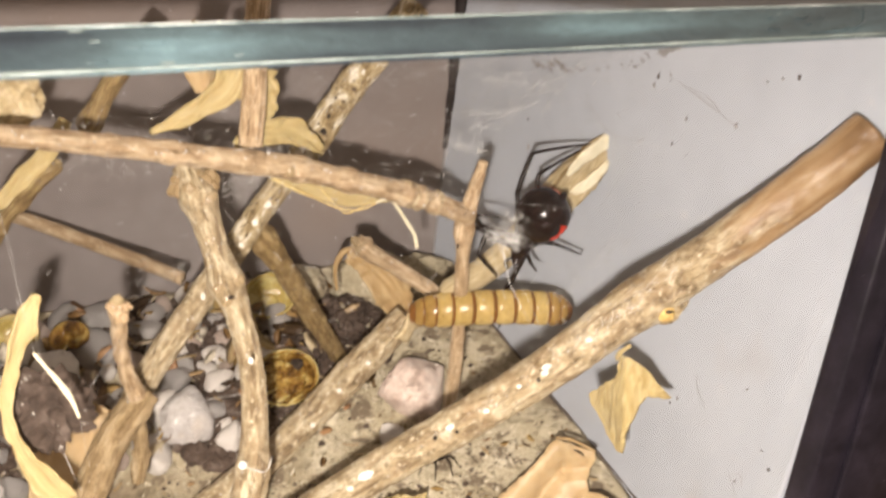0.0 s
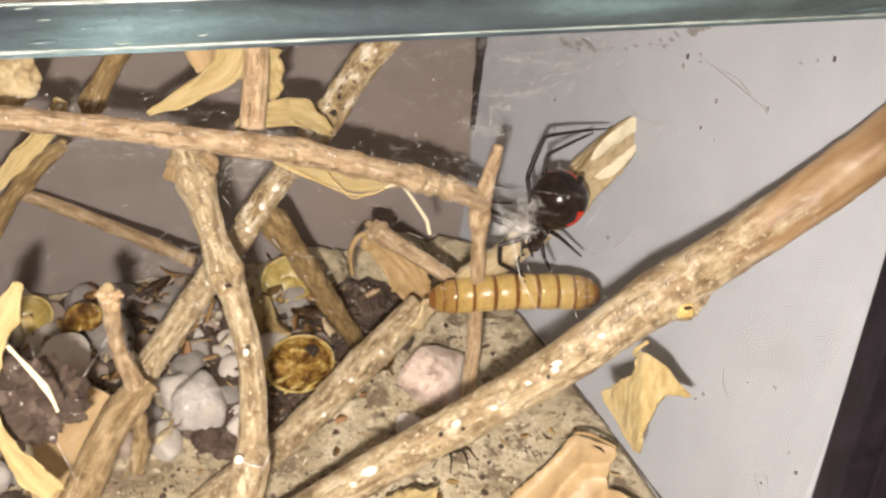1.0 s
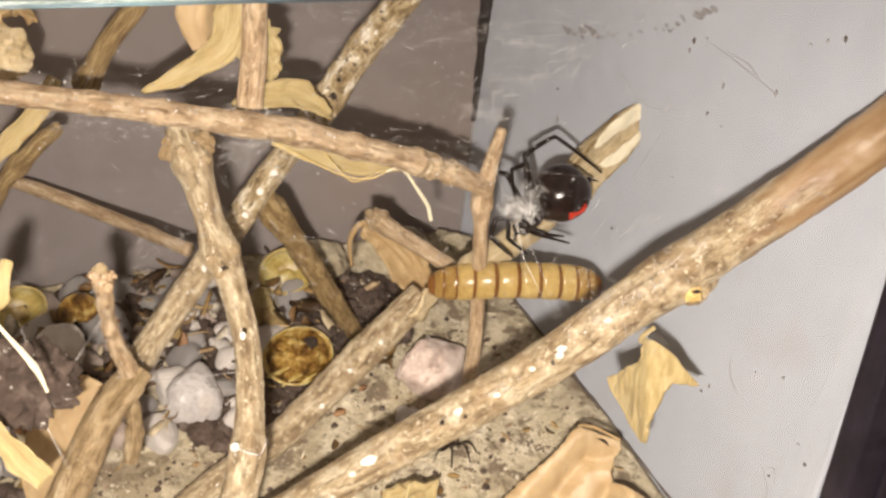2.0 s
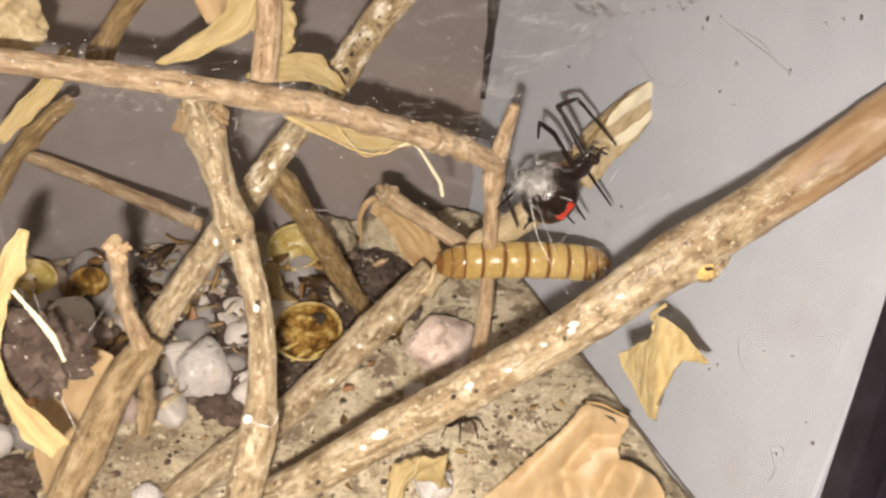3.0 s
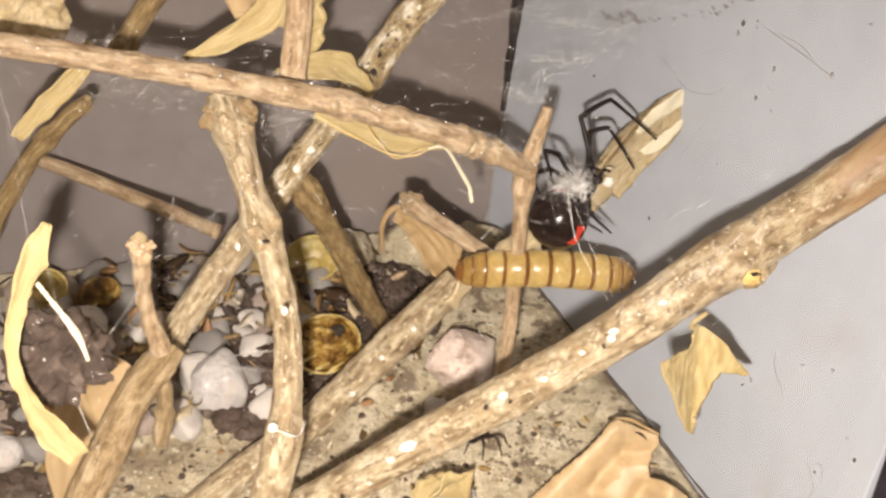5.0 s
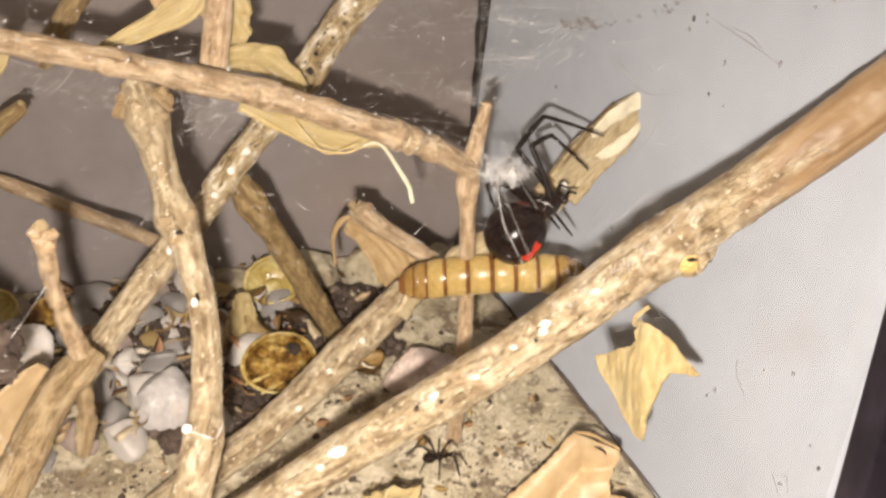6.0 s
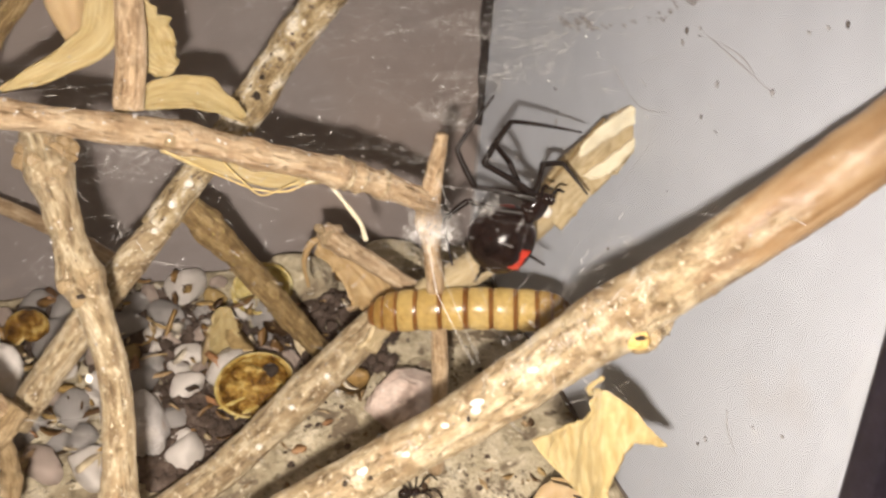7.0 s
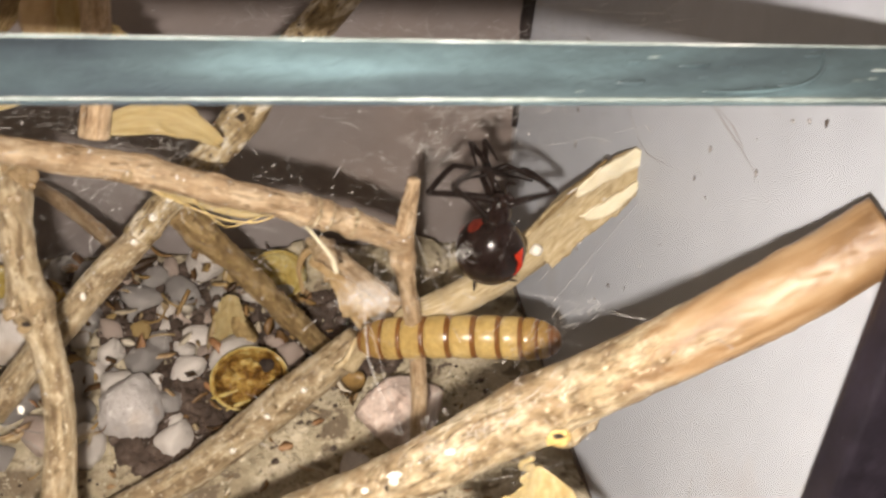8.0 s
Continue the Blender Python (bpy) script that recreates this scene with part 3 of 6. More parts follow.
def sloped(y0, y1, low, high0, high1, x0, x1, n=40):
    """A slab whose top falls with x, from high0 in front to high1 at the back."""
    bm = bmesh.new()
    rows = []
    for i in range(n + 1):
        x = x0 + (x1 - x0) * i / n
        z = pane_top(x)
        rows.append([bm.verts.new(q) for q in ((x, y0, low(z)), (x, y1, low(z)), (x, y1, z + high1), (x, y0, z + high0))])
    for a, b in zip(rows, rows[1:]):
        for j in range(4):
            k = (j + 1) % 4
            bm.faces.new((a[j], a[k], b[k], b[j]))
    bm.faces.new(rows[0])
    bm.faces.new(rows[-1][::-1])
    bmesh.ops.recalc_face_normals(bm, faces=bm.faces)
    return bm


glass = part("pane", sloped(PANE_Y, PANE_Y + 0.0042, lambda z: BASE_Z, -0.0004, -0.0004, LEFT_X, 0.1145), PANE, pane, smooth=False)
glass.visible_shadow = False
part("ground_edge", sloped(PANE_Y, PANE_Y + 0.0042, lambda z: z - 0.0003, 0.0003, 0.0024, LEFT_X, 0.1145), EDGE, pane, "sea-green wavy ground glass edge with reflections in its colour", smooth=False)
part("front_arris", tube([(LEFT_X, PANE_Y - 0.0001, pane_top(LEFT_X) + 0.0002), (0.1145, PANE_Y - 0.0001, pane_top(0.1145) + 0.0002)], [0.00022, 0.00030, 0.00028, 0.0001, 0.0002], 6, 80, 0.5, grain=0.2), EDGE_LINE, pane, "chipped front arris, its bright shine put into the colour")
part("rear_arris", tube([(LEFT_X, PANE_Y + 0.0042, pane_top(LEFT_X) + 0.0024), (0.1145, PANE_Y + 0.0042, pane_top(0.1145) + 0.0024)], [0.00020, 0.00026, 0.00015, 0.0001], 6, 80, 0.5, grain=0.2), EDGE_LINE, pane, "rear arris, its bright shine put into the colour")

# chips along the ground edge; those near x 0.02 stand in for torch glare
chip_at = random.Random(17)
for k in range(34):
    x = chip_at.choice((0.018, 0.021, 0.024, 0.046, 0.088, 0.096, 0.101, 0.106, 0.110)) + chip_at.gauss(0, 0.0035)
    d = chip_at.random()
    w = chip_at.choice((0.00018, 0.00025, 0.0004, 0.0006))
    part("chip", lumps((min(x, 0.1135), PANE_Y + 0.0042 * d, pane_top(x) + 0.0004 + 0.0020 * d), (w * 2.2, w * 0.5, w * 0.25), 2, 0.6, k * 1.7, 2.6, 0.95), EDGE_LINE if k % 4 == 0 else EDGE, pane, "small lump on the glass edge for chips and painted torch glare")

part("chip_rim", tube([(0.0935, PANE_Y + 0.0004, pane_top(0.0935) + 0.0006), (0.0965, PANE_Y + 0.0001, pane_top(0.0965) + 0.0007), (0.1005, PANE_Y + 0.0004, pane_top(0.1005) + 0.0010), (0.1032, PANE_Y + 0.0018, pane_top(0.1032) + 0.0014), (0.1042, PANE_Y + 0.0036, pane_top(0.1042) + 0.0024)], [0.00005, 0.00014, 0.00006, 0.00012, 0.00004], 6, 40, 0.9), EDGE, pane, "rim of a shell-shaped chip")

# the black corner post
post = thing("corner_post", (0.126, PANE_Y, BASE_Z), "black plastic corner post with scratched edges", "post", kind="structure")
def leaning(bm):
    for v in bm.verts:
        v.co.x += 0.056 * (v.co.z - 0.058)
        v.co.y += 0.10 * (v.co.z - 0.058)
    return bm


part("face_strip", leaning(box(0.1153, 0.1345, 0.0802, 0.0848, BASE_Z - 0.0049, 0.1030, 0.0006)), BLACK, post)
part("raised_edge", leaning(box(0.1205, 0.1350, 0.0790, 0.0801, BASE_Z - 0.0049, 0.1030, 0.0004)), BLACK, post, "raised outer strip of black plastic")


# ---- the ground ----
def ground_z(x, y):
    z = -0.0055 + 0.055 * (y - 0.110)
    z += 0.0010 * noise.noise(Vector((x * 60, y * 60, 0.3))) + 0.0005 * noise.noise(Vector((x * 170, y * 170, 1.3)))
    return min(z, 0.0015) - max(0.0, 0.104 - y) * 0.4


def ground_mesh():
    bm = bmesh.new()
    nx, ny = 190, 100
    g = []
    for i in range(nx + 1):
        x = LEFT_X + (WALL_X - LEFT_X) * i / nx
        row = []
        for j in range(ny + 1):
            y = PANE_Y + 0.005 + (BACK_Y - PANE_Y - 0.005) * j / ny
            edge = min(1.0, (WALL_X - x) / 0.006)
            z = ground_z(x, y) - 0.0012 * (1 - edge) ** 2 + 0.00022 * noise.noise(Vector((x * 700, y * 700, 4)))
            row.append(bm.verts.new((x, y, z)))
        g.append(row)
    for i in range(nx):
        for j in range(ny):
            bm.faces.new((g[i][j], g[i + 1][j], g[i + 1][j + 1], g[i][j + 1]))
    low = [[bm.verts.new((v.co.x, v.co.y, BASE_Z + 0.0005)) for v in (g[0][0], g[-1][0], g[-1][-1], g[0][-1])]]
    bm.faces.new(low[0][::-1])
    for a, b, run in ((0, 1, [r[0] for r in g]), (2, 3, [r[-1] for r in g][::-1]), (1, 2, g[-1]), (3, 0, g[0][::-1])):
        bm.faces.new([low[0][a], low[0][b]] + run[::-1])
    bmesh.ops.recalc_face_normals(bm, faces=bm.faces)
    return bm


ground = single("ground", ground_mesh(), GROUND, (0, 0.15, -0.01), "compact beige sandy clay speckled with black grit", "ground", kind="structure")


def crumbs(spots, count, size, seed):
    """Soil clods heaped round some places, joined."""
    rnd = random.Random(seed)
    unit = bmesh.new()
    bmesh.ops.create_icosphere(unit, subdivisions=1, radius=1)
    base = [v.co.copy() for v in unit.verts]
    tris = [[v.index for v in f.verts] for f in unit.faces]
    unit.free()
    verts, faces = [], []
    for i in range(count):
        x, y, sx, sy, h = spots[i % len(spots)]
        a, r = rnd.uniform(0, 6.283), math.sqrt(rnd.random())
        edge = 1 + 0.45 * noise.noise(Vector((math.cos(a) * 1.6, math.sin(a) * 1.6, x * 90)))
        px, py = x + math.cos(a) * r * sx * edge * 1.5, y + math.sin(a) * r * sy * edge * 1.5
        if not (LEFT_X + 0.004 < px < WALL_X - 0.004 and 0.095 < py < BACK_Y - 0.004):
            continue
        s = size * rnd.choice((0.5, 0.7, 1.0, 1.0, 1.9)) * rnd.uniform(0.8, 1.2)
        z = ground_z(px, py) + h * (1 - r) * rnd.uniform(0.6, 1.0) + s * 0.2
        o = rnd.uniform(0, 50)
        n = len(verts)
        for d in base:
            k = s * (1 + 0.5 * noise.noise(d * 1.4 + Vector((o, 0, 0))))
            verts.append((px + d.x * k, py + d.y * k, z + d.z * k * 0.8))
        faces += [[n + q for q in f] for f in tris]
    me = bpy.data.meshes.new("soil")
    me.from_pydata(verts, [], faces)
    bm = bmesh.new()
    bm.from_mesh(me)
    bpy.data.meshes.remove(me)
    return bm


soil = single("soil", crumbs([(0.086, 0.191, 0.0085, 0.0070, 0.006), (0.080, 0.181, 0.0080, 0.0060, 0.003), (0.053, 0.168, 0.0065, 0.0070, 0.002), (0.0045, 0.149, 0.0055, 0.0040, 0.002), 
                              (0.066, 0.176, 0.009, 0.006, 0.002), (0.036, 0.205, 0.012, 0.004, 0.004), (0.010, 0.185, 0.016, 0.010, 0.002), (0.050, 0.190, 0.012, 0.009, 0.002), (0.048, 0.158, 0.006, 0.005, 0.001), (0.000, 0.170, 0.010, 0.008, 0.002)], 7600, 0.0007, 3), SOIL, (0.05, 0.18, 0), "loose dark potting soil between the pebbles", "soil", kind="stuff")

# fine grit: sand-coloured grains and black crumbs strewn over the clay
everywhere = [(0.045 + 0.018 * k, 0.112 + 0.016 * j, 0.010, 0.010, 0.0) for k in range(4) for j in range(5)] + [(-0.005 + 0.017 * k, 0.125 + 0.013 * j, 0.010, 0.009, 0.0) for k in range(3) for j in range(3)]
single("sand_grains", crumbs(everywhere, 9000, 0.00021, 8), GROUND, (0.06, 0.14, 0), "coarse beige sand grains strewn over the clay", "sand", kind="stuff")
single("black_grit", crumbs(everywhere, 520, 0.00036, 9), SOIL, (0.06, 0.14, 0), "black grit strewn over the sand", "grit", kind="stuff")

def litter_material():
    """Scraps of husk, leaf and bark, each of its own colour."""
    m, nt, b = nodes_of("mixed_litter")
    geo = nt.nodes.new("ShaderNodeNewGeometry")
    r = ramp(nt, [(0.0, (0.035, 0.022, 0.014)), (0.18, (0.11, 0.06, 0.025)), (0.34, (0.26, 0.15, 0.055)), (0.50, (0.40, 0.27, 0.10)), (0.64, (0.46, 0.36, 0.20)), (0.78, (0.34, 0.17, 0.08)), (0.90, (0.58, 0.48, 0.31)), (1.0, (0.70, 0.66, 0.58))])
    nt.links.new(geo.outputs["Random Per Island"], r.inputs[0])
    tc = nt.nodes.new("ShaderNodeTexCoord")
    n = noise_tex(nt, tc.outputs["Object"], 900, 4, 0.65, 0.3)
    g = ramp(nt, [(0.3, (0.55, 0.52, 0.50)), (0.65, (1.1, 1.1, 1.08))])
    nt.links.new(n, g.inputs[0])
    nt.links.new(mix_col(nt, 1.0, r.outputs[0], g.outputs[0], "MULTIPLY"), b.inputs["Base Color"])
    b.inputs["Roughness"].default_value = 0.38
    bump(nt, b, n, 0.6, 0.0004)
    return m


def litter(count, seed, area, sizes, lift):
    """Small curved chips lying every way among the stones, joined."""
    rnd = random.Random(seed)
    bm = bmesh.new()
    for _ in range(count):
        x, y = rnd.uniform(area[0], area[1]), rnd.uniform(area[2], area[3])
        a = rnd.choice(sizes) * rnd.uniform(0.7, 1.3)
        w, th, curl = a * rnd.uniform(0.3, 0.8), a * rnd.uniform(0.06, 0.16), rnd.uniform(-0.5, 0.9)
        m = Matrix.Translation((x, y, ground_z(x, y) + rnd.uniform(0.3, 1.0) * lift)) @ Euler((rnd.gauss(0, 0.55), rnd.gauss(0, 0.55), rnd.uniform(0, 6.28))).to_matrix().to_4x4()
        rows = []
        for k in range(5):
            u = k / 2 - 1
            half = w * (1 - 0.75 * u * u) * rnd.uniform(0.75, 1.15)
            z = curl * a * u * u * 0.6
            rows.append([bm.verts.new(m @ Vector((u * a, q * half, z + (0.25 * curl * half if q else 0) + dz))) for q, dz in ((-1, 0), (0, th), (1, 0), (0, -th))])
        for p, q in zip(rows, rows[1:]):
            for j in range(4):
                k = (j + 1) % 4
                bm.faces.new((p[j], p[k], q[k], q[j]))
        bm.faces.new(rows[0][::-1])
        bm.faces.new(rows[-1])
    return bm


LITTER = litter_material()
single("plant_litter", litter(420, 31, (-0.05, 0.088, 0.158, 0.208), (0.0009, 0.0014, 0.0022, 0.0032), 0.0055), LITTER, (0.03, 0.185, 0), "brown and amber scraps of husk and leaf among the pebbles", "plant litter", kind="stuff")
single("bark_crumbs", litter(260, 37, (0.0, 0.118, 0.108, 0.165), (0.0004, 0.0006, 0.0009, 0.0013), 0.0006), LITTER, (0.06, 0.135, 0), "small dark and tan crumbs of bark on the sand", "bark crumbs", kind="stuff")

# ---- pebbles ----
def pebble_meshes():
    out = []
    for k, (m, cut) in enumerate(((STONE_W, 0.7), (STONE_G, 0.6), (STONE_W, 0.75), (STONE_G, 0.8), (STONE_P, 0.7), (STONE_O, 0.5), (STONE_W, 0.6), (STONE_P, 0.8), (STONE_G, 0.5))):
        out.append(mesh_of("pebble", lumps((0, 0, 0), (1, 0.82, 0.72), 3, 0.26, 3.7 * k + 1, 1.1, cut), m))
    return out


PEBBLES = pebble_meshes()
rnd = random.Random(11)
taken = [(0.0418, 0.1619, 0.0055), (0.089, 0.157, 0.008), (0.0643, 0.1677, 0.007)]
made = 0
for attempt in range(4000):
    if made >= 210:
        break
    x, y = rnd.uniform(-0.05, 0.072), rnd.uniform(0.158, 0.209)
    if x > 0.05 and y < 0.172 or x < 0.03 and y < 0.150:
        continue
    s = rnd.choice((0.0024, 0.0034, 0.0042, 0.0052, 0.0062)) * rnd.uniform(0.85, 1.15)
    if any((x - a) ** 2 + (y - b) ** 2 < (0.66 * (s + c)) ** 2 for a, b, c in taken):
        continue
    taken.append((x, y, s))
    made += 1
    kind_of = rnd.randrange(len(PEBBLES))
    s *= 0.6 if kind_of == 5 else 1.0
    ob = new("pebble", PEBBLES[kind_of])
    ob.location = (x, y, ground_z(x, y) + s * 0.34)
    ob.rotation_euler = (rnd.uniform(-0.5, 0.5), rnd.uniform(-0.5, 0.5), rnd.uniform(0, 6.28))
    ob.scale = (s, s, s)
    tagged(ob, "small worn pebble lying in dark soil", "pebble", "pebbles on the tank floor")


def stone(name, place, size, material, seed, label, cut=0.85, turn=0.0):
    bm = lumps((0, 0, 0), size, 4, 0.24, seed, 1.3, cut)
    bmesh.ops.rotate(bm, verts=bm.verts, cent=(0, 0, 0), matrix=Matrix.Rotation(turn, 3, "Z"))
    ob = new(name, mesh_of(name, bm, material))
    ob.location = place
    return tagged(ob, label, "stone", "pebbles on the tank floor")


stone("pebble", (0.0425, 0.1645, 0.0020), (0.0060, 0.0056, 0.0070), STONE_W, 2.3, "white angular quartz pebble beside the forked stick", 0.75, 0.6)
stone("pebble", (0.0200, 0.1790, 0.0065), (0.0062, 0.0050, 0.0052), STONE_G, 4.9, "rounded pale grey stone near the knobbly twig", 0.5, 0.2)
stone("pebble", (0.0900, 0.1585, 0.0012), (0.0096, 0.0072, 0.0066), STONE_P, 8.6, "large pinkish white angular stone between two sticks", 0.8, 0.5)
stone("pebble", (0.0270, 0.1378, -0.0010), (0.0026, 0.0024, 0.0020), STONE_W, 6.2, "small round white pebble on the sand", 0.3)
stone("pebble", (0.0040, 0.1570, 0.0008), (0.0042, 0.0036, 0.0032), STONE_W, 7.7, "smooth white pebble on the sand", 0.3)
stone("pebble", (0.0748, 0.1265, -0.0020), (0.0035, 0.0030, 0.0026), STONE_W, 3.4, "pale grey smooth pebble beside dry leaves", 0.12)
stone("pebble", (0.0805, 0.1500, -0.0015), (0.0030, 0.0026, 0.0020), STONE_G, 9.1, "small grey pebble beside the pink stone", 0.6)
stone("stone", (0.1110, 0.1985, 0.0020), (0.0085, 0.0070, 0.0065), GROUND, 10.4, "round speckled beige stone in the back corner", 0.2)
stone("stone", (0.0980, 0.2000, 0.0030), (0.0110, 0.0080, 0.0075), GROUND, 12.4, "speckled beige stone half buried at the back wall", 0.2)
stone("stone", (0.0780, 0.2020, 0.0020), (0.0095, 0.0070, 0.0065), GROUND, 14.4, "speckled beige stone half buried at the back wall", 0.2)

# ---- the snail shell ----
def snail_shell(place, size):
    """A low spire: a growing whorl swept round its axis, the mouth open."""
    ob = thing("snail_shell", place, "amber glossy empty snail shell lying on soil", "snail shell")
    turns, n, sides = 2.6, 90, 14
    bm = bmesh.new()
    rings = []
    for i in range(n + 1):
        u = i / n
        ang = turns * 2 * math.pi * u
        grow = math.exp(2.3 * (u - 1))
        r, tr = 0.58 * size * grow, 0.40 * size * grow
        c = Vector((math.cos(ang) * r, -0.35 * size * (1 - grow), math.sin(ang) * r))
        rad = Vector((math.cos(ang), 0, math.sin(ang)))
        rings.append([bm.verts.new(c + rad * math.cos(a) * tr + Vector((0, -1, 0)) * math.sin(a) * tr * 0.9) for a in (2 * math.pi * j / sides for j in range(sides))])
    for i in range(n):
        for j in range(sides):
            k = (j + 1) % sides
            bm.faces.new((rings[i][j], rings[i][k], rings[i + 1][k], rings[i + 1][j]))
    bm.faces.new(rings[0])
    mouth = [v.co.copy() for v in rings[-1]]
    bmesh.ops.recalc_face_normals(bm, faces=bm.faces)
    part("whorl", bm, SHELL, ob, local=True)
    bm = tube(mouth + [mouth[0]], [size * 0.05] * 3, 8, 40, 0.05)
    part("lip", bm, FIBRE, ob, "pale rolled lip of the shell", local=True)
    c = sum(mouth, Vector()) / len(mouth)
    bm = lumps(c, (size * 0.40, size * 0.12, size * 0.40), 2, 0.1, 1.0)
    part("mouth", bm, HOLLOW, ob, "dark hollow of the shell", local=True)
    return ob


def open_shell(name, place, size, aim, body, lip, label, filled=True):
    """An empty shell with its mouth turned to the viewer: a bowl with a rolled lip, folds inside and a dark hole."""
    ob = thing(name, place, label, "snail shell")
    turn = Vector((0, 0, 1)).rotation_difference(Vector(aim)).to_matrix()
    def put(bm):
        bmesh.ops.rotate(bm, verts=bm.verts, cent=(0, 0, 0), matrix=turn)
        return bm
    n, sides = 10, 36
    bm = bmesh.new()
    rings = []
    for wall in (1.0, 0.93):
        for i in (range(n + 1) if wall == 1.0 else range(n, -1, -1)):
            u = i / n
            r, z = size * wall * math.sin(math.pi * (0.06 + 0.50 * u)), -size * 0.72 * wall * math.cos(math.pi * (0.06 + 0.47 * u))
            rings.append([bm.verts.new((math.cos(a) * r * 1.12 * (1 + 0.05 * noise.noise(Vector((math.cos(a) * 2, math.sin(a) * 2, u * 2)))), math.sin(a) * r * 0.92, z)) for a in (2 * math.pi * j / sides for j in range(sides))])
    for p, q in zip(rings, rings[1:]):
        for j in range(sides):
            k = (j + 1) % sides
            bm.faces.new((p[j], p[k], q[k], q[j]))
    bm.faces.new(rings[0][::-1])
    bm.faces.new(rings[-1])
    bmesh.ops.recalc_face_normals(bm, faces=bm.faces)
    part("bowl", put(bm), body, ob, local=True)
    ring = [(math.cos(a) * size * 1.12, math.sin(a) * size * 0.93, -size * 0.02 + 0.06 * size * math.sin(2 * a)) for a in (2 * math.pi * j / 24 for j in range(25))]
    part("lip", put(tube(ring, [size * 0.045, size * 0.03, size * 0.06, size * 0.05, size * 0.03, size * 0.045], 8, 72, 0.25)), lip, ob, "pale rolled lip of the shell", local=True)
    if filled:
        for k, (a, r, w) in enumerate(((0.2, 0.30, 0.42), (1.9, 0.42, 0.40), (3.1, 0.45, 0.46), (4.3, 0.48, 0.44), (5.3, 0.42, 0.38), (2.6, 0.05, 0.36))):
            part("fold", put(lumps((math.cos(a) * r * size, math.sin(a) * r * size * 0.85, -size * 0.24), (size * w, size * w * 0.7, size * 0.24), 4, 0.55, k * 2.3 + 1, 1.9)), body, ob, "wrinkled glossy brown membrane", local=True)
        part("hole", put(lumps((size * 0.52, size * 0.34, -size * 0.12), (size * 0.24, size * 0.20, size * 0.12), 3, 0.2, 1.0)), HOLLOW, ob, "dark hollow of the shell", local=True)
        for k, a in enumerate((3.6, 4.2, 4.8)):
            c = Vector((math.cos(a), math.sin(a), 0))
            part("fold", put(tube([c * size * 0.95 + Vector((-0.3 * size, 0, 0)), c * size * 0.82 + Vector((0, 0, 0.03 * size)), c * size * 0.78 + Vector((0.35 * size, 0.06 * size, 0))], [size * 0.03, size * 0.07, size * 0.03], 8, 24, 0.4, seed=k * 1.0)), lip, ob, "yellow rolled fold", local=True)
    else:
        part("knob", put(lumps((-size * 0.05, -size * 0.15, -size * 0.45), (size * 0.34, size * 0.30, size * 0.22), 3, 0.2, 3.0)), lip, ob, "paler knob in the bowl", local=True)
    return ob


open_shell("snail_shell", (0.0634, 0.1660, 0.0056), 0.0061, (-0.15, -0.62, 0.77), SHELL, AMBER, "amber glossy empty snail shell with a pale lip, lying on soil")
open_shell("shell_cup", (0.0700, 0.1950, 0.0066), 0.0054, (-0.25, -0.75, 0.60), AMBER, AMBER, "translucent olive yellow shell cup on the gravel", False)
snail_shell((0.0265, 0.1930, 0.0060), 0.0056)
open_shell("shell_cup", (0.0150, 0.1960, 0.0065), 0.0046, (-0.1, -0.7, 0.7), AMBER, FIBRE, "spotted olive yellow shell cup among pebbles", False)


# ---- sticks ----
def stick(name, points, radii, material, label, knots=(), seed=0.0, sides=18, n=70, rough=0.08, flat=1.0):
    ob = thing(name, points[0], label, "stick", "sticks in the tank")
    part("stem", tube(points, radii, int(sides * 1.6), int(n * 2.2), rough, knots, seed, flat, fine=0.45), material, ob)
    return ob


def blob(parent, name, place, size, material, label="", seed=0.0, sub=2, rough=0.3):
    return part(name, lumps(place, size, sub, rough, seed), material, parent, label)


# the thick stick that runs from the sand up into the front corner
BIG = [(0.0300, 0.1265, -0.0020), (0.0405, 0.1210, 0.0085), (0.0485, 0.1160, 0.0175), (0.0588, 0.1107, 0.0287), (0.0678, 0.1067, 0.0372), (0.0755, 0.1030, 0.0450), (0.0821, 0.1003, 0.0521), (0.0914, 0.0985, 0.0602), (0.1006, 0.0957, 0.0687), (0.1106, 0.0936, 0.0774), (0.1202, 0.0925, 0.0860)]
big = stick("thick_stick", BIG, [0.0027, 0.0028, 0.0029, 0.0030, 0.0030, 0.0031, 0.0033, 0.0034, 0.0034, 0.0036, 0.0036], BARK_THICK, "thick stick with a sawn knot, greyish below and reddish brown above",
            [(0.70, 0.14, 0.03), (0.40, 0.06, 0.02)], 1.3, 28, 150, 0.05)


def on_big(u, side, up):
    """A place on the thick stick's near face: u along it, then offsets across."""
    c = spline(BIG, 100)[int(u * 100)]
    return c + Vector((side - 0.0013, -0.0023, 0.0014 + up))


knot = part("knot", tube([(0.0950, 0.0980, 0.0606), (0.0940, 0.0966, 0.0600), (0.0932, 0.0953, 0.0600)], [0.0034, 0.0028, 0.0021], 24, 30, 0.22, seed=4.0, fine=0.5), BARK, big, "cut side twig stub")
for k, (p, w) in enumerate((((0.0915, 0.0985, 0.0592), (0.0026, 0.0020, 0.0018)), ((0.0955, 0.0972, 0.0616), (0.0018, 0.0014, 0.0013)), ((0.0928, 0.0978, 0.0580), (0.0020, 0.0014, 0.0010)))):
    part("burl", lumps(p, w, 4, 0.55, 6.0 + 2.1 * k, 2.2), BARK, knot, "swollen rough bark round the stub")
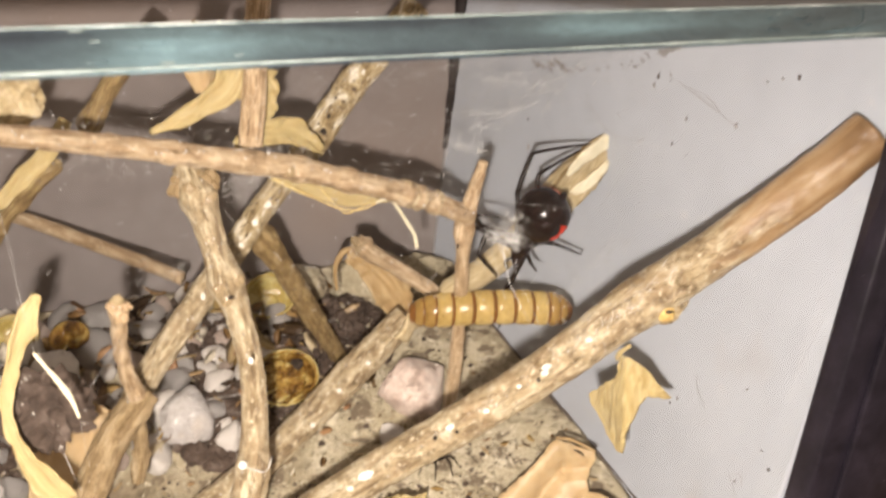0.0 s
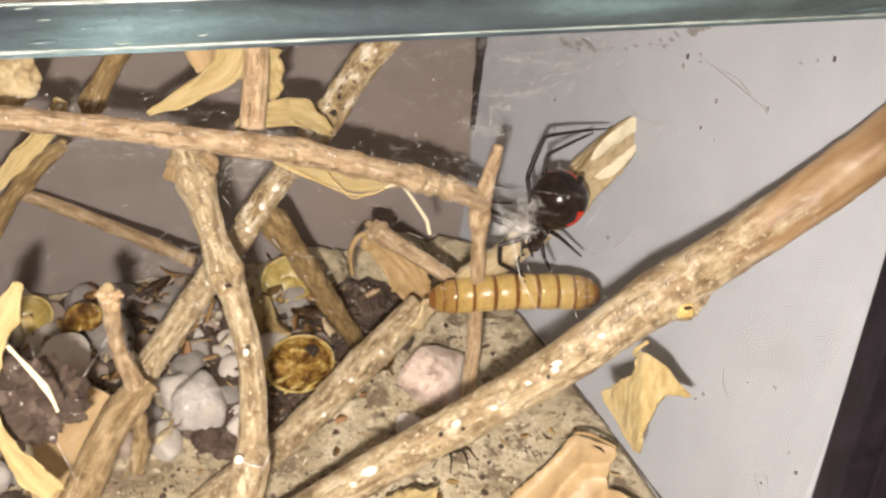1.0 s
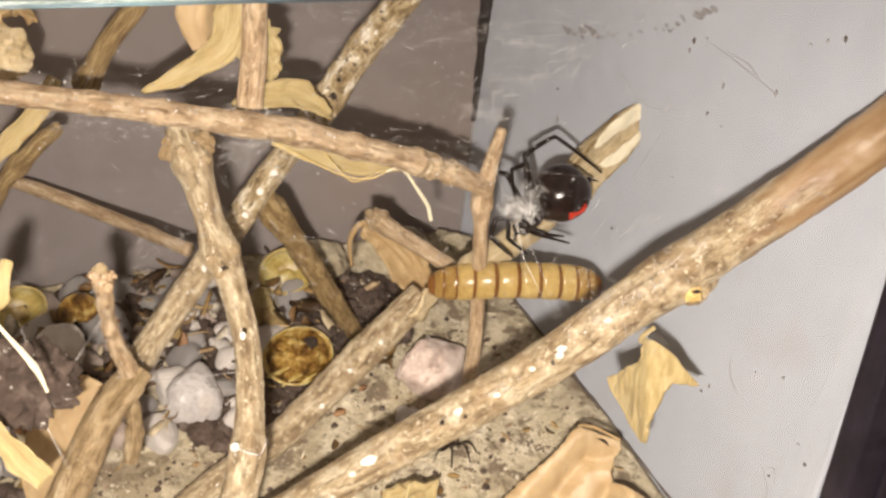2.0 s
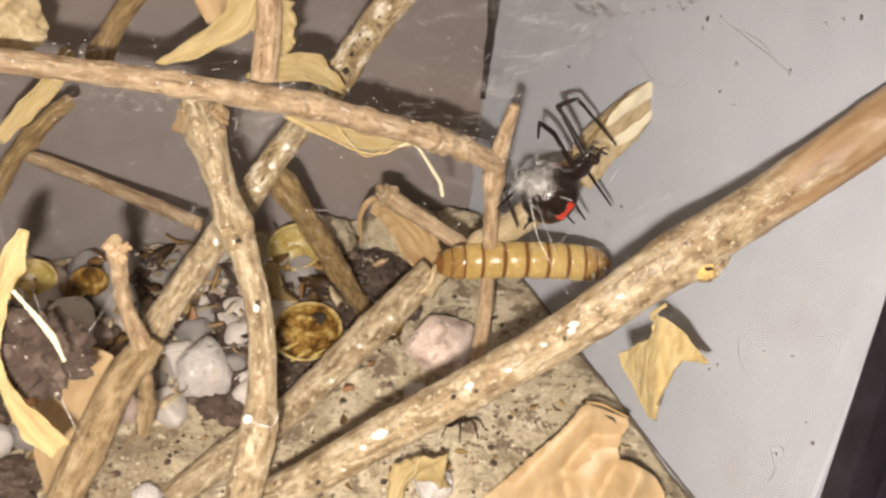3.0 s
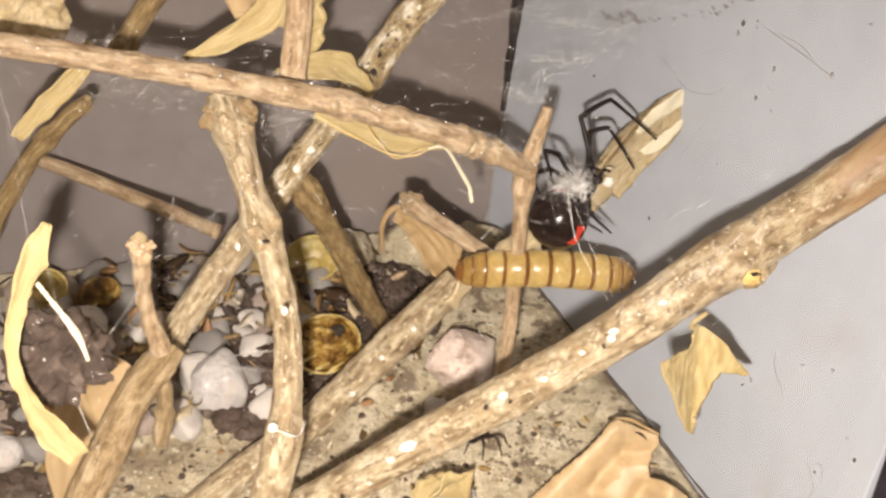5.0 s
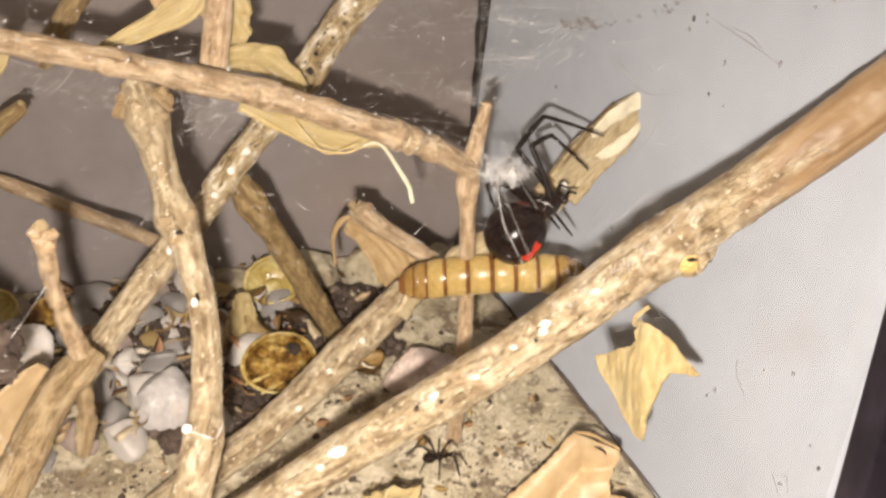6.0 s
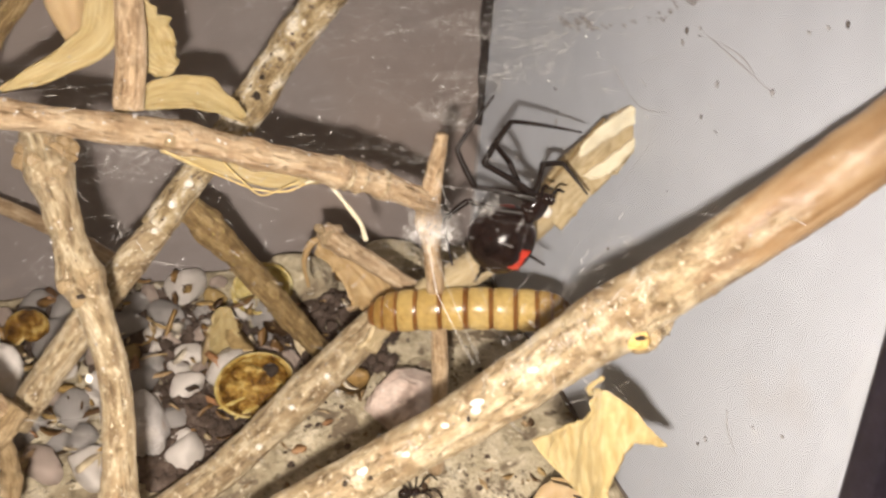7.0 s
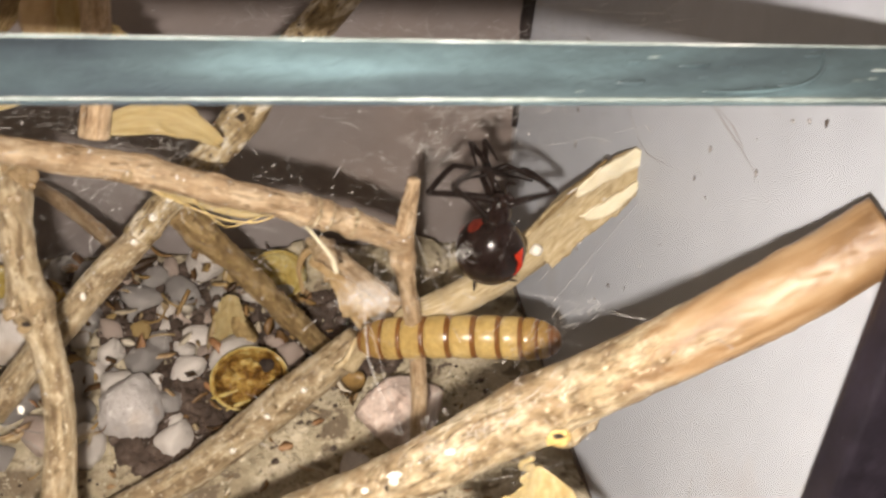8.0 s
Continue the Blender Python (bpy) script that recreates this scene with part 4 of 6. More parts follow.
part("cut_face", lumps((0.0928, 0.0948, 0.0602), (0.0013, 0.0012, 0.0013), 3, 0.22, 2.0, 2.0), PITH, knot, "yellow cut wood with a dark crack")
part("pith_hole", lumps((0.0926, 0.0939, 0.0610), (0.0007, 0.0004, 0.00022), 2, 0.3, 3.0), HOLLOW, knot)
rnd = random.Random(5)
for u, s, up, w in ((0.285, 0.0, 0.0012, 0.0016), (0.262, 0.0004, 0.0006, 0.0008), (0.31, 0.0, -0.0014, 0.0005), (0.39, 0.0006, 0.0014, 0.0009), (0.43, 0.001, -0.0006, 0.0009), (0.45, 0.0, 0.0002, 0.0006),
                    (0.555, 0.0, 0.0004, 0.0010), (0.57, -0.001, 0.0010, 0.0008), (0.24, 0.0, -0.0014, 0.0006), (0.50, 0.0, 0.0012, 0.0005), (0.62, 0, 0.001, 0.0006)):
    blob(big, "dropping", on_big(u, s, up), (w, 0.00035, w * 0.55), DROP, "white dried dropping", seed=rnd.random() * 9)
for u, s, up, w in ((0.545, 0.0, -0.0002, 0.0007), (0.41, 0.0, -0.0008, 0.0008), (0.375, 0.0004, 0.0008, 0.0006), (0.21, 0.0, -0.0012, 0.0007), (0.335, 0, -0.0016, 0.0004)):
    blob(big, "scar", on_big(u, s, up), (w, 0.00030, w * 0.8), HOLLOW, "dark pitted scar", seed=rnd.random() * 9)
part("splinter", tube([(0.0905, 0.0985, 0.0628), (0.0945, 0.0975, 0.0655), (0.0985, 0.0970, 0.0682)], [0.00008, 0.00013, 0.00006], 5, 14, 0.1), LEGS, big, "thin dark thread lying on the bark")

# the stick that lies on the sand under the larva, its upper end split
low = stick("split_stick", [(0.0800, 0.1475, 0.0290), (0.0740, 0.1470, 0.0232), (0.0674, 0.1465, 0.0172), (0.0585, 0.1445, 0.0104), (0.0517, 0.1425, 0.0066), (0.0408, 0.1395, 0.0024), (0.0305, 0.1370, -0.0026)],
            [0.0026, 0.0030, 0.0030, 0.0029, 0.0028, 0.0027, 0.0025], BARK, "pale brown stick with a split end lying on the sand", [(0.30, 0.08, 0.03)], 7.1, 24, 110, 0.06)
part("split_end", leaf([(0.0770, 0.1450, 0.0265), (0.0800, 0.1455, 0.0300), (0.0815, 0.1460, 0.0318)], [(0.5, 0.2, -0.6)], [0.0024, 0.0022, 0.0008], 0.3, 10, 6, 0.0006, 3.0, 0.0008), WOOD_TORN, low, "torn fibrous end")
for k, p in enumerate(((0.0655, 0.1435, 0.0180), (0.0712, 0.1441, 0.0225), (0.0600, 0.1420, 0.0125))):
    blob(low, "dropping", p, (0.0005, 0.0004, 0.0005), DROP, "white dried dropping", k * 2.1)

# the forked stick: a bowed upright that carries the long arm
UP = [(0.0350, 0.1340, 0.0718), (0.0361, 0.1310, 0.0680), (0.0371, 0.1270, 0.0624), (0.0380, 0.1240, 0.0579), (0.0398, 0.1210, 0.0505), (0.0402, 0.1175, 0.0434), (0.0390, 0.1135, 0.0335), (0.0372, 0.1112, 0.0273), (0.0350, 0.1100, 0.0190), (0.0330, 0.1105, 0.0080), (0.0320, 0.1110, -0.0060)]
upright = stick("forked_stick", UP, [0.0020, 0.0023, 0.0019, 0.0022, 0.0018, 0.00185, 0.0021, 0.0025, 0.0025, 0.0025, 0.0025], BARK, "bowed pale brown upright twig with swollen nodes",
                [(0.30, 0.28, 0.025), (0.10, 0.25, 0.03), (0.62, 0.20, 0.03), (0.66, 0.12, 0.02)], 3.7, 20, 120, 0.09)
for k, p in enumerate(((0.0362, 0.1212, 0.0588), (0.0392, 0.1222, 0.0592), (0.0345, 0.1300, 0.0702), (0.0372, 0.1288, 0.0690), (0.0354, 0.1295, 0.0680), (0.0366, 0.1266, 0.0640))):
    blob(upright, "bud_scar", p, (0.0008, 0.0008, 0.0007), BARK, "rough swollen bud scar", k * 3.3 + 1, 4, 0.5)
blob(upright, "scar_collar", (0.0380, 0.1222, 0.0566), (0.0016, 0.0011, 0.0014), BARK, "swollen collar round a twig scar", 2.9, 4, 0.45)
blob(upright, "scar", (0.0378, 0.1209, 0.0573), (0.0005, 0.0003, 0.0003), HOLLOW, "dark twig scar", 3.1)
for k, (p, w) in enumerate((((0.0352, 0.1326, 0.0708), (0.0022, 0.0016, 0.0013)), ((0.0372, 0.1318, 0.0700), (0.0017, 0.0014, 0.0016)), ((0.0340, 0.1322, 0.0694), (0.0013, 0.0011, 0.0016)))):
    blob(upright, "bark_flake", p, w, BARK_OLIVE, "ragged brown bark at the broken top", k * 2.9 + 2, 5, 0.7)
blob(upright, "egg", (0.0362, 0.1098, 0.0366), (0.0006, 0.0006, 0.0006), DROP, "tiny round white egg", 4.4)
part("silk_band", tube([(0.0362, 0.1096, 0.0366), (0.0378, 0.1088, 0.0360), (0.0395, 0.1092, 0.0350), (0.0408, 0.1105, 0.0362)], [0.00005, 0.00008, 0.00007, 0.00005], 6, 20, 0.6), SILK, upright, "band of white silk")
blob(upright, "dropping", (0.0377, 0.1118, 0.0528), (0.0004, 0.0003, 0.0006), DROP, "white dried dropping", 2.2)

ARM = [(-0.030, 0.1265, 0.0880), (-0.010, 0.1270, 0.0850), (0.0087, 0.1280, 0.0817), (0.0179, 0.1290, 0.0795), (0.0279, 0.1300, 0.0769), (0.0382, 0.1310, 0.0739), (0.0492, 0.1325, 0.0706), (0.0601, 0.1330, 0.0667), (0.0702, 0.1345, 0.0626), (0.0780, 0.1355, 0.0588), (0.0838, 0.1362, 0.0555)]
arm = stick("long_twig", ARM, [0.0014, 0.0014, 0.0014, 0.0014, 0.00145, 0.0016, 0.0018, 0.0017, 0.0018, 0.0017, 0.0016], BARK_RED, "long slender reddish brown twig with ringed nodes, lying across a fork",
            [(0.695, 0.22, 0.012), (0.80, 0.22, 0.010), (0.83, 0.18, 0.010), (0.88, 0.15, 0.012), (0.54, 0.14, 0.02), (0.36, 0.12, 0.012), (0.44, 0.14, 0.01), (0.28, 0.10, 0.01), (0.62, 0.16, 0.012)], 5.2, 18, 170, 0.09)
for k, u in enumerate((0.795, 0.815, 0.835, 0.875)):
    c = spline(ARM, 200)[int(u * 200)]
    d = (spline(ARM, 200)[int(u * 200) + 2] - c).normalized()
    part("bark_ring", tube([c - d * 0.0003, c, c + d * 0.0003], [0.0019, 0.0022, 0.0019], 18, 6, 0.10, seed=k * 2.0), BARK, arm, "pale rough bark ring")
blob(arm, "bud_scar", (0.0495, 0.1312, 0.0705), (0.0010, 0.0008, 0.0009), BARK, "round bud scar", 5.5)

side_twig = stick("side_twig", [(0.0841, 0.1345, 0.0664), (0.0839, 0.1360, 0.0601), (0.0837, 0.1370, 0.0546), (0.0853, 0.1390, 0.0459), (0.0872, 0.1410, 0.0366), (0.0885, 0.1425, 0.0290), (0.0900, 0.1440, 0.0150), (0.0910, 0.1460, -0.0030)],
                  [0.0009, 0.0012, 0.0016, 0.0013, 0.0013, 0.0013, 0.0014, 0.0015], BARK_RED, "thin upright twig with a broken tip behind the larva", [(0.33, 0.3, 0.03)], 6.4, 14, 80, 0.10)
blob(side_twig, "scar", (0.0843, 0.1375, 0.0478), (0.0003, 0.0002, 0.0003), HOLLOW, "small dark hole", 1.0)

# the pale mottled stick behind the fork
pale = stick("mottled_stick", [(0.0800, 0.1555, 0.0865), (0.0735, 0.1550, 0.0787), (0.0674, 0.1550, 0.0710), (0.0611, 0.1545, 0.0620), (0.0530, 0.1520, 0.0539), (0.0479, 0.1500, 0.0483)],
             [0.0024, 0.0024, 0.0025, 0.0024, 0.0021, 0.0023], BARK_WHITE, "pale mottled stick with dark insect holes", [(0.55, 0.1, 0.05)], 8.8, 20, 90, 0.12)
for k, p in enumerate(((0.0632, 0.1524, 0.0662), (0.0640, 0.1526, 0.0688), (0.0668, 0.1530, 0.0712), (0.0625, 0.1525, 0.0640))):
    blob(pale, "hole", p, (0.0006, 0.0003, 0.0007) if k == 0 else (0.00035, 0.00025, 0.0004), HOLLOW, "dark insect hole", k * 1.7)
for k, p in enumerate(((0.0702, 0.1532, 0.0758), (0.0713, 0.1533, 0.0766), (0.0478, 0.1478, 0.0492), (0.0505, 0.1490, 0.0525), (0.0530, 0.1500, 0.0550))):
    blob(pale, "dropping", p, (0.0006, 0.0004, 0.0006), DROP, "white dried dropping", k * 1.9)
lower = stick("leaning_stick", [(0.0485, 0.1495, 0.0488), (0.0445, 0.1482, 0.0450), (0.0407, 0.1468, 0.0411), (0.0337, 0.1440, 0.0335), (0.0291, 0.1420, 0.0281), (0.0265, 0.1405, 0.0250)],
              [0.0020, 0.0023, 0.0023, 0.0023, 0.0022, 0.0019], BARK, "brown stick leaning behind the forked twig", [], 9.9, 20, 80, 0.07)
blob(lower, "dropping", (0.0405, 0.1447, 0.0425), (0.0004, 0.0003, 0.0007), DROP, "white dried dropping", 3.9)

dark_twig = stick("dark_twig", [(0.0533, 0.1588, 0.0470), (0.0564, 0.1609, 0.0418), (0.0640, 0.1662, 0.0286), (0.0716, 0.1710, 0.0146), (0.0792, 0.1764, 0.0012), (0.0812, 0.1776, -0.0030)],
                  [0.0020, 0.0023, 0.0022, 0.0021, 0.0018, 0.0015], BARK_DARK, "dark mossy twig stuck into the soil", [(0.2, 0.2, 0.05), (0.6, 0.12, 0.04)], 2.2, 18, 80, 0.16)
top_twig = stick("upper_twig", [(0.0475, 0.1400, 0.1000), (0.0470, 0.1400, 0.0877), (0.0465, 0.1390, 0.0786), (0.0455, 0.1372, 0.0722)], [0.0018, 0.0017, 0.0018, 0.0018], BARK_RED, "upright reddish twig standing on the long twig", [], 4.1, 16, 50, 0.08)
red_twig = stick("thin_red_twig", [(0.0160, 0.2015, 0.0322), (0.0202, 0.2000, 0.0308), (0.0328, 0.1900, 0.0281), (0.0440, 0.1720, 0.0294)], [0.0013, 0.0014, 0.0014, 0.0013], BARK_RED, "thin reddish twig leaning on the back wall", [], 1.9, 12, 60, 0.10)
moss_twig = stick("mossy_twig", [(0.0232, 0.1712, 0.0566), (0.0226, 0.1720, 0.0551), (0.0191, 0.1720, 0.0520), (0.0138, 0.1725, 0.0460), (0.0104, 0.1732, 0.0400), (0.0076, 0.1740, 0.0340), (0.0030, 0.1755, 0.0240), (-0.0020, 0.1775, 0.0120), (-0.0070, 0.1790, -0.0010)], [0.0006, 0.0013, 0.0014, 0.0014, 0.0015, 0.0015, 0.0016, 0.0016, 0.0016], BARK_DARK, "greenish brown mossy twig", [(0.3, 0.2, 0.03), (0.5, 0.15, 0.03)], 3.3, 14, 70, 0.24)
hook_twig = stick("crooked_twig", [(0.0370, 0.1600, 0.0830), (0.0339, 0.1600, 0.0784), (0.0300, 0.1600, 0.0735), (0.0270, 0.1605, 0.0675), (0.0262, 0.1610, 0.0655)], [0.0016, 0.0016, 0.0016, 0.0017, 0.0008], BARK_DARK, "crooked dark twig with a broken end", [(0.75, 0.25, 0.1)], 5.9, 14, 40, 0.15)
stub = stick("knobbly_twig", [(0.0224, 0.1208, 0.0586), (0.0231, 0.1240, 0.0514), (0.0241, 0.1270, 0.0446), (0.0262, 0.1300, 0.0363), (0.0268, 0.1310, 0.0335)], [0.0011, 0.0010, 0.0010, 0.0013, 0.0015], BARK_RED, "short knobbly reddish twig with a budded tip", [(0.04, 0.3, 0.05), (0.4, 0.15, 0.04), (0.6, 0.2, 0.03)], 6.6, 14, 50, 0.26)
for k, p in enumerate(((0.0215, 0.1199, 0.0594), (0.0233, 0.1199, 0.0592), (0.0228, 0.1195, 0.0578), (0.0222, 0.1203, 0.0602))):
    blob(stub, "bud", p, (0.0007, 0.0006, 0.0006), BARK_WHITE if k == 3 else BARK_RED, "rough dry bud", k * 2.7, 4, 0.6)
base_stick = stick("base_stick", [(0.0280, 0.1312, 0.0360), (0.0220, 0.1280, 0.0305), (0.0175, 0.1250, 0.0236), (0.0128, 0.1220, 0.0166), (0.0064, 0.1190, 0.0070), (0.0000, 0.1160, -0.0030)], [0.0023, 0.0025, 0.0026, 0.0026, 0.0026, 0.0026], BARK_OLIVE, "thick rough stick rising from the sand", [(0.35, 0.06, 0.03)], 7.7, 20, 70, 0.14)
bark_bit = stick("bark_piece", [(0.0262, 0.1290, 0.0325), (0.0262, 0.1285, 0.0270), (0.0255, 0.1280, 0.0215)], [0.0007, 0.0014, 0.0009], BARK_OLIVE, "loose reddish strip of bark", [], 8.3, 14, 30, 0.45)
back_twig = stick("stubby_twig", [(0.0742, 0.1600, 0.0395), (0.0770, 0.1590, 0.0368), (0.0804, 0.1580, 0.0346), (0.0879, 0.1530, 0.0300), (0.0900, 0.1515, 0.0285)], [0.0015, 0.0018, 0.0015, 0.0015, 0.0014], BARK_RED, "short pale twig with a knobbly end behind the larva", [(0.12, 0.35, 0.06)], 9.1, 14, 50, 0.15)
for k, p in enumerate(((0.0735, 0.1588, 0.0402), (0.0752, 0.1585, 0.0392), (0.0742, 0.1583, 0.0385))):
    blob(back_twig, "bud", p, (0.0008, 0.0007, 0.0008), BARK, "rough pale bud", k * 1.3, 4, 0.6)

# the broken branch by the side wall, its end torn to a pale blade
snag = stick("broken_stick", [(0.1188, 0.1545, 0.0545), (0.1140, 0.1524, 0.0500), (0.1065, 0.1492, 0.0438), (0.0973, 0.1460, 0.0392), (0.0905, 0.1446, 0.0366), (0.0868, 0.1442, 0.0355), (0.0850, 0.1441, 0.0350)],
             [0.0014, 0.0030, 0.0030, 0.0027, 0.0025, 0.0022, 0.0012], WOOD_TORN, "pale barkless broken stick with a torn blade-like end", [], 1.1, 20, 100, 0.06)
part("torn_blade", cut_leaf([(-3.2, -2.0), (-3.4, 4.0), (-3.3, 9.0), (-2.9, 13.0), (-2.2, 17.0), (-1.2, 19.6), (0.6, 20.3), (2.6, 19.9), (3.7, 18.6), (4.2, 15.6), (4.6, 12.6), (4.8, 10.6), (4.0, 9.8), (4.1, 5.0), (4.2, -2.0)],
                           (0.1078, 0.1474, 0.0470), (0.66, -0.12, -0.74), (0.735, 0.21, 0.645), 0.18, -0.4, 0.0006, 0.0013, 2.5, 0.0), WOOD_TORN, snag, "torn pale wooden blade")
BLADE_AT, BLADE_U, BLADE_V = (0.1076, 0.1466, 0.0477), (0.66, -0.12, -0.74), (0.735, 0.21, 0.645)
part("splinter", cut_leaf([(-3.1, 8.6), (-1.7, 7.6), (-0.9, 9.8), (-0.3, 12.5), (0.6, 15.8), (1.5, 18.2), (2.3, 19.5), (0.4, 20.1), (-1.2, 19.2), (-2.1, 16.4), (-2.8, 12.8)], BLADE_AT, BLADE_U, BLADE_V, 0.12, -0.2, 0.0005, 0.0007, 5.5, 0.0), SPLINTER, snag, "lifted cream-coloured splinter")
part("splinter", cut_leaf([(1.2, 6.0), (2.6, 6.6), (3.9, 8.6), (4.4, 11.5), (4.1, 15.5), (3.6, 18.2), (2.9, 15.6), (2.4, 11.8), (1.6, 8.6)], BLADE_AT, BLADE_U, BLADE_V, 0.10, 2.5, 0.0005, 0.0006, 7.5, 0.0), SPLINTER, snag, "lifted cream-coloured splinter")
part("bark_edge", tube([(0.1053, 0.1470, 0.0490), (0.1110, 0.1486, 0.0543), (0.1140, 0.1497, 0.0570), (0.1165, 0.1506, 0.0590)], [0.0002, 0.0004, 0.0004, 0.0002], 8, 40, 0.5, fine=0.5), BARK_DARK, snag, "thin dark strip along the edge")
blob(snag, "dropping", (0.1060, 0.1458, 0.0464), (0.0010, 0.0007, 0.0010), DROP, "round white dropping", 2.0)

# ---- dry leaves ----
def dry_leaf(name, label, material, *args, rib=None, **kw):
    ob = thing(name, args[0][0], label, "leaf", "dry leaves")
    part("blade", leaf(*args, **kw), material, ob)
    if rib:
        part("midrib", tube(rib, [0.00032, 0.00026, 0.00014], 6, 30, 0.1), FIBRE, ob, "pale midrib")
    return ob


# the torn leaf that hangs under the thick stick
hang = thing("hanging_leaf", (0.0915, 0.0985, 0.0495), "torn pale yellow dry leaf hanging by silk under the thick stick", "leaf", "dry leaves")
part("blade", cut_leaf([(0.7, -0.2), (2.0, -1.4), (3.3, -2.8), (3.9, -3.6), (4.6, -5.1), (6.0, -7.2), (7.0, -8.6), (6.2, -8.9), (5.2, -8.3), (4.4, -8.3), (3.6, -8.2), (2.4, -9.7), (1.5, -11.6), (0.7, -14.6), (0.0, -18.0), (-1.9, -16.4), (-5.3, -11.1), (-9.1, -5.2),
                        (-11.4, -1.6), (-13.6, 2.4), (-11.0, 1.3), (-5.6, -0.8), (-1.8, -1.9), (-2.6, -0.2), (-1.0, 0.0)], (0.0945, 0.1030, 0.0467), (0.984, 0.158, 0.084), (-0.107, 0.139, 0.984), 0.5, 0.0, 0.0006, 0.0002, 1.2, 0.0), LEAF, hang)
part("stalk", tube([(0.0942, 0.1030, 0.0466), (0.0928, 0.1024, 0.0472), (0.0922, 0.1016, 0.0488), (0.0930, 0.1005, 0.0508)], [0.0005, 0.0004, 0.0004, 0.0003], 6, 20, 0.2), LEAF, hang)

# the curled tan leaf on the sand
tan = thing("curled_leaf", (0.0985, 0.1190, -0.002), "large curled tan dry leaf with a rolled margin on the sand", "leaf", "dry leaves")
LEAF_U, LEAF_V = (0.87, -0.49, 0.02), (0.30, 0.45, 0.84)
part("blade", cut_leaf([(0.3, 0.6), (2.9, -0.1), (5.6, -0.9), (8.1, -1.4), (8.4, -3.0), (7.7, -4.8), (7.2, -7.0), (7.5, -8.9), (9.2, -8.6), (10.6, -9.0), (12.6, -10.0), (14.3, -11.2), (16.0, -13.4), (16.8, -16.0), (12.0, -19.5), (5.0, -20.5), (-3.7, -21.0), (-13.0, -20.0), (-16.0, -18.6),
                        (-14.2, -17.2), (-12.3, -14.6), (-10.3, -12.2), (-7.4, -9.0), (-4.9, -6.4), (-2.2, -3.0), (-0.8, -0.6)], (0.1010, 0.1240, 0.0118), LEAF_U, LEAF_V, 0.05, -2.0, 0.0003, 0.0003, 3.1, 0.0, 5,
                       folds=((0.5, -1.0, -10.0, -15.0, 3.8, 3.0), (2.4, -5.2, -2.0, -12.0, -2.2, 1.5), (3.2, -5.8, 7.2, -4.6, -1.6, 1.3), (10.6, -10.0, 9.0, -16.0, 4.8, 2.4), (7.4, -10.5, 5.0, -15.5, -2.2, 1.5), (-1.0, -15.0, 1.0, -20.0, -3.4, 1.6))), LEAF_TAN, tan)
part("margin", tube([(0.1012, 0.1235, 0.0126), (0.1036, 0.1222, 0.0126), (0.1058, 0.1206, 0.0118), (0.1078, 0.1191, 0.0110)], [0.0002, 0.00035, 0.0003, 0.0002], 6, 30, 0.3), LEAF_BROWN, tan, "browned rolled margin")
part("slit", tube([(0.1036, 0.1204, 0.0115), (0.1046, 0.1197, 0.0112), (0.1054, 0.1192, 0.0104)], [0.0001, 0.0003, 0.0001], 6, 16, 0.3), HOLLOW, tan, "dark tear in the leaf")
dry_leaf("crumpled_leaf", "small crumpled yellow leaf below the thick stick", LEAF, [(0.0625, 0.1175, 0.0008), (0.0665, 0.1200, 0.0070), (0.0705, 0.1215, 0.0074), (0.0745, 0.1220, 0.0016)], [(0.2, -0.8, 0.6)], [0.0016, 0.0034, 0.0030, 0.0010], 0.7, seed=6.3, wave=0.0008, ragged=0.1)

# leaves caught along the long twig
boat = dry_leaf("boat_leaf", "boat-shaped dry leaf with a curled stalk under the long twig", LEAF, [(0.0490, 0.1370, 0.0670), (0.0555, 0.1378, 0.0640), (0.0625, 0.1388, 0.0612), (0.0700, 0.1390, 0.0596)], [(0.2, 0.15, 0.95)], [0.0006, 0.0015, 0.0019, 0.0006], 0.45, seed=7.4, wave=0.0004, up=(0, -1, -0.2))
part("stalk", tube([(0.0665, 0.1370, 0.0601), (0.0680, 0.1370, 0.0604), (0.0696, 0.1370, 0.0598), (0.0722, 0.1370, 0.0561), (0.0742, 0.1370, 0.0530), (0.0745, 0.1370, 0.0518), (0.0749, 0.1370, 0.0505)], [0.00018, 0.00025, 0.00028, 0.00032, 0.00036, 0.0004], 6, 40, 0.2), SPLINTER, boat, "curled pale straw-coloured stalk")
part("thread", tube([(0.0552, 0.1352, 0.0664), (0.0568, 0.1350, 0.0640), (0.0580, 0.1348, 0.0626), (0.0604, 0.1348, 0.0602), (0.0633, 0.1350, 0.0608), (0.0655, 0.1358, 0.0612)], [0.00008, 0.00010, 0.00008], 6, 40, 0.12), FIBRE, boat, "thin pale thread looped across the leaf")
part("margin", tube([(0.0490, 0.1366, 0.0667), (0.0552, 0.1362, 0.0630), (0.0600, 0.1366, 0.0602), (0.0640, 0.1370, 0.0592), (0.0668, 0.1370, 0.0601)], [0.00010, 0.00014, 0.00012], 6, 40, 0.12), FIBRE, boat, "pale rolled margin")
dry_leaf("cupped_leaf", "cupped yellow dry leaf lying on the long twig", LEAF, [(0.0440, 0.1400, 0.0712), (0.0500, 0.1425, 0.0716), (0.0555, 0.1445, 0.0700), (0.0602, 0.1455, 0.0660)], [(0.2, 0.5, 0.8)], [0.0008, 0.0019, 0.0021, 0.0006], 0.5, seed=8.8, wave=0.0005, up=(0, -0.6, 0.8))
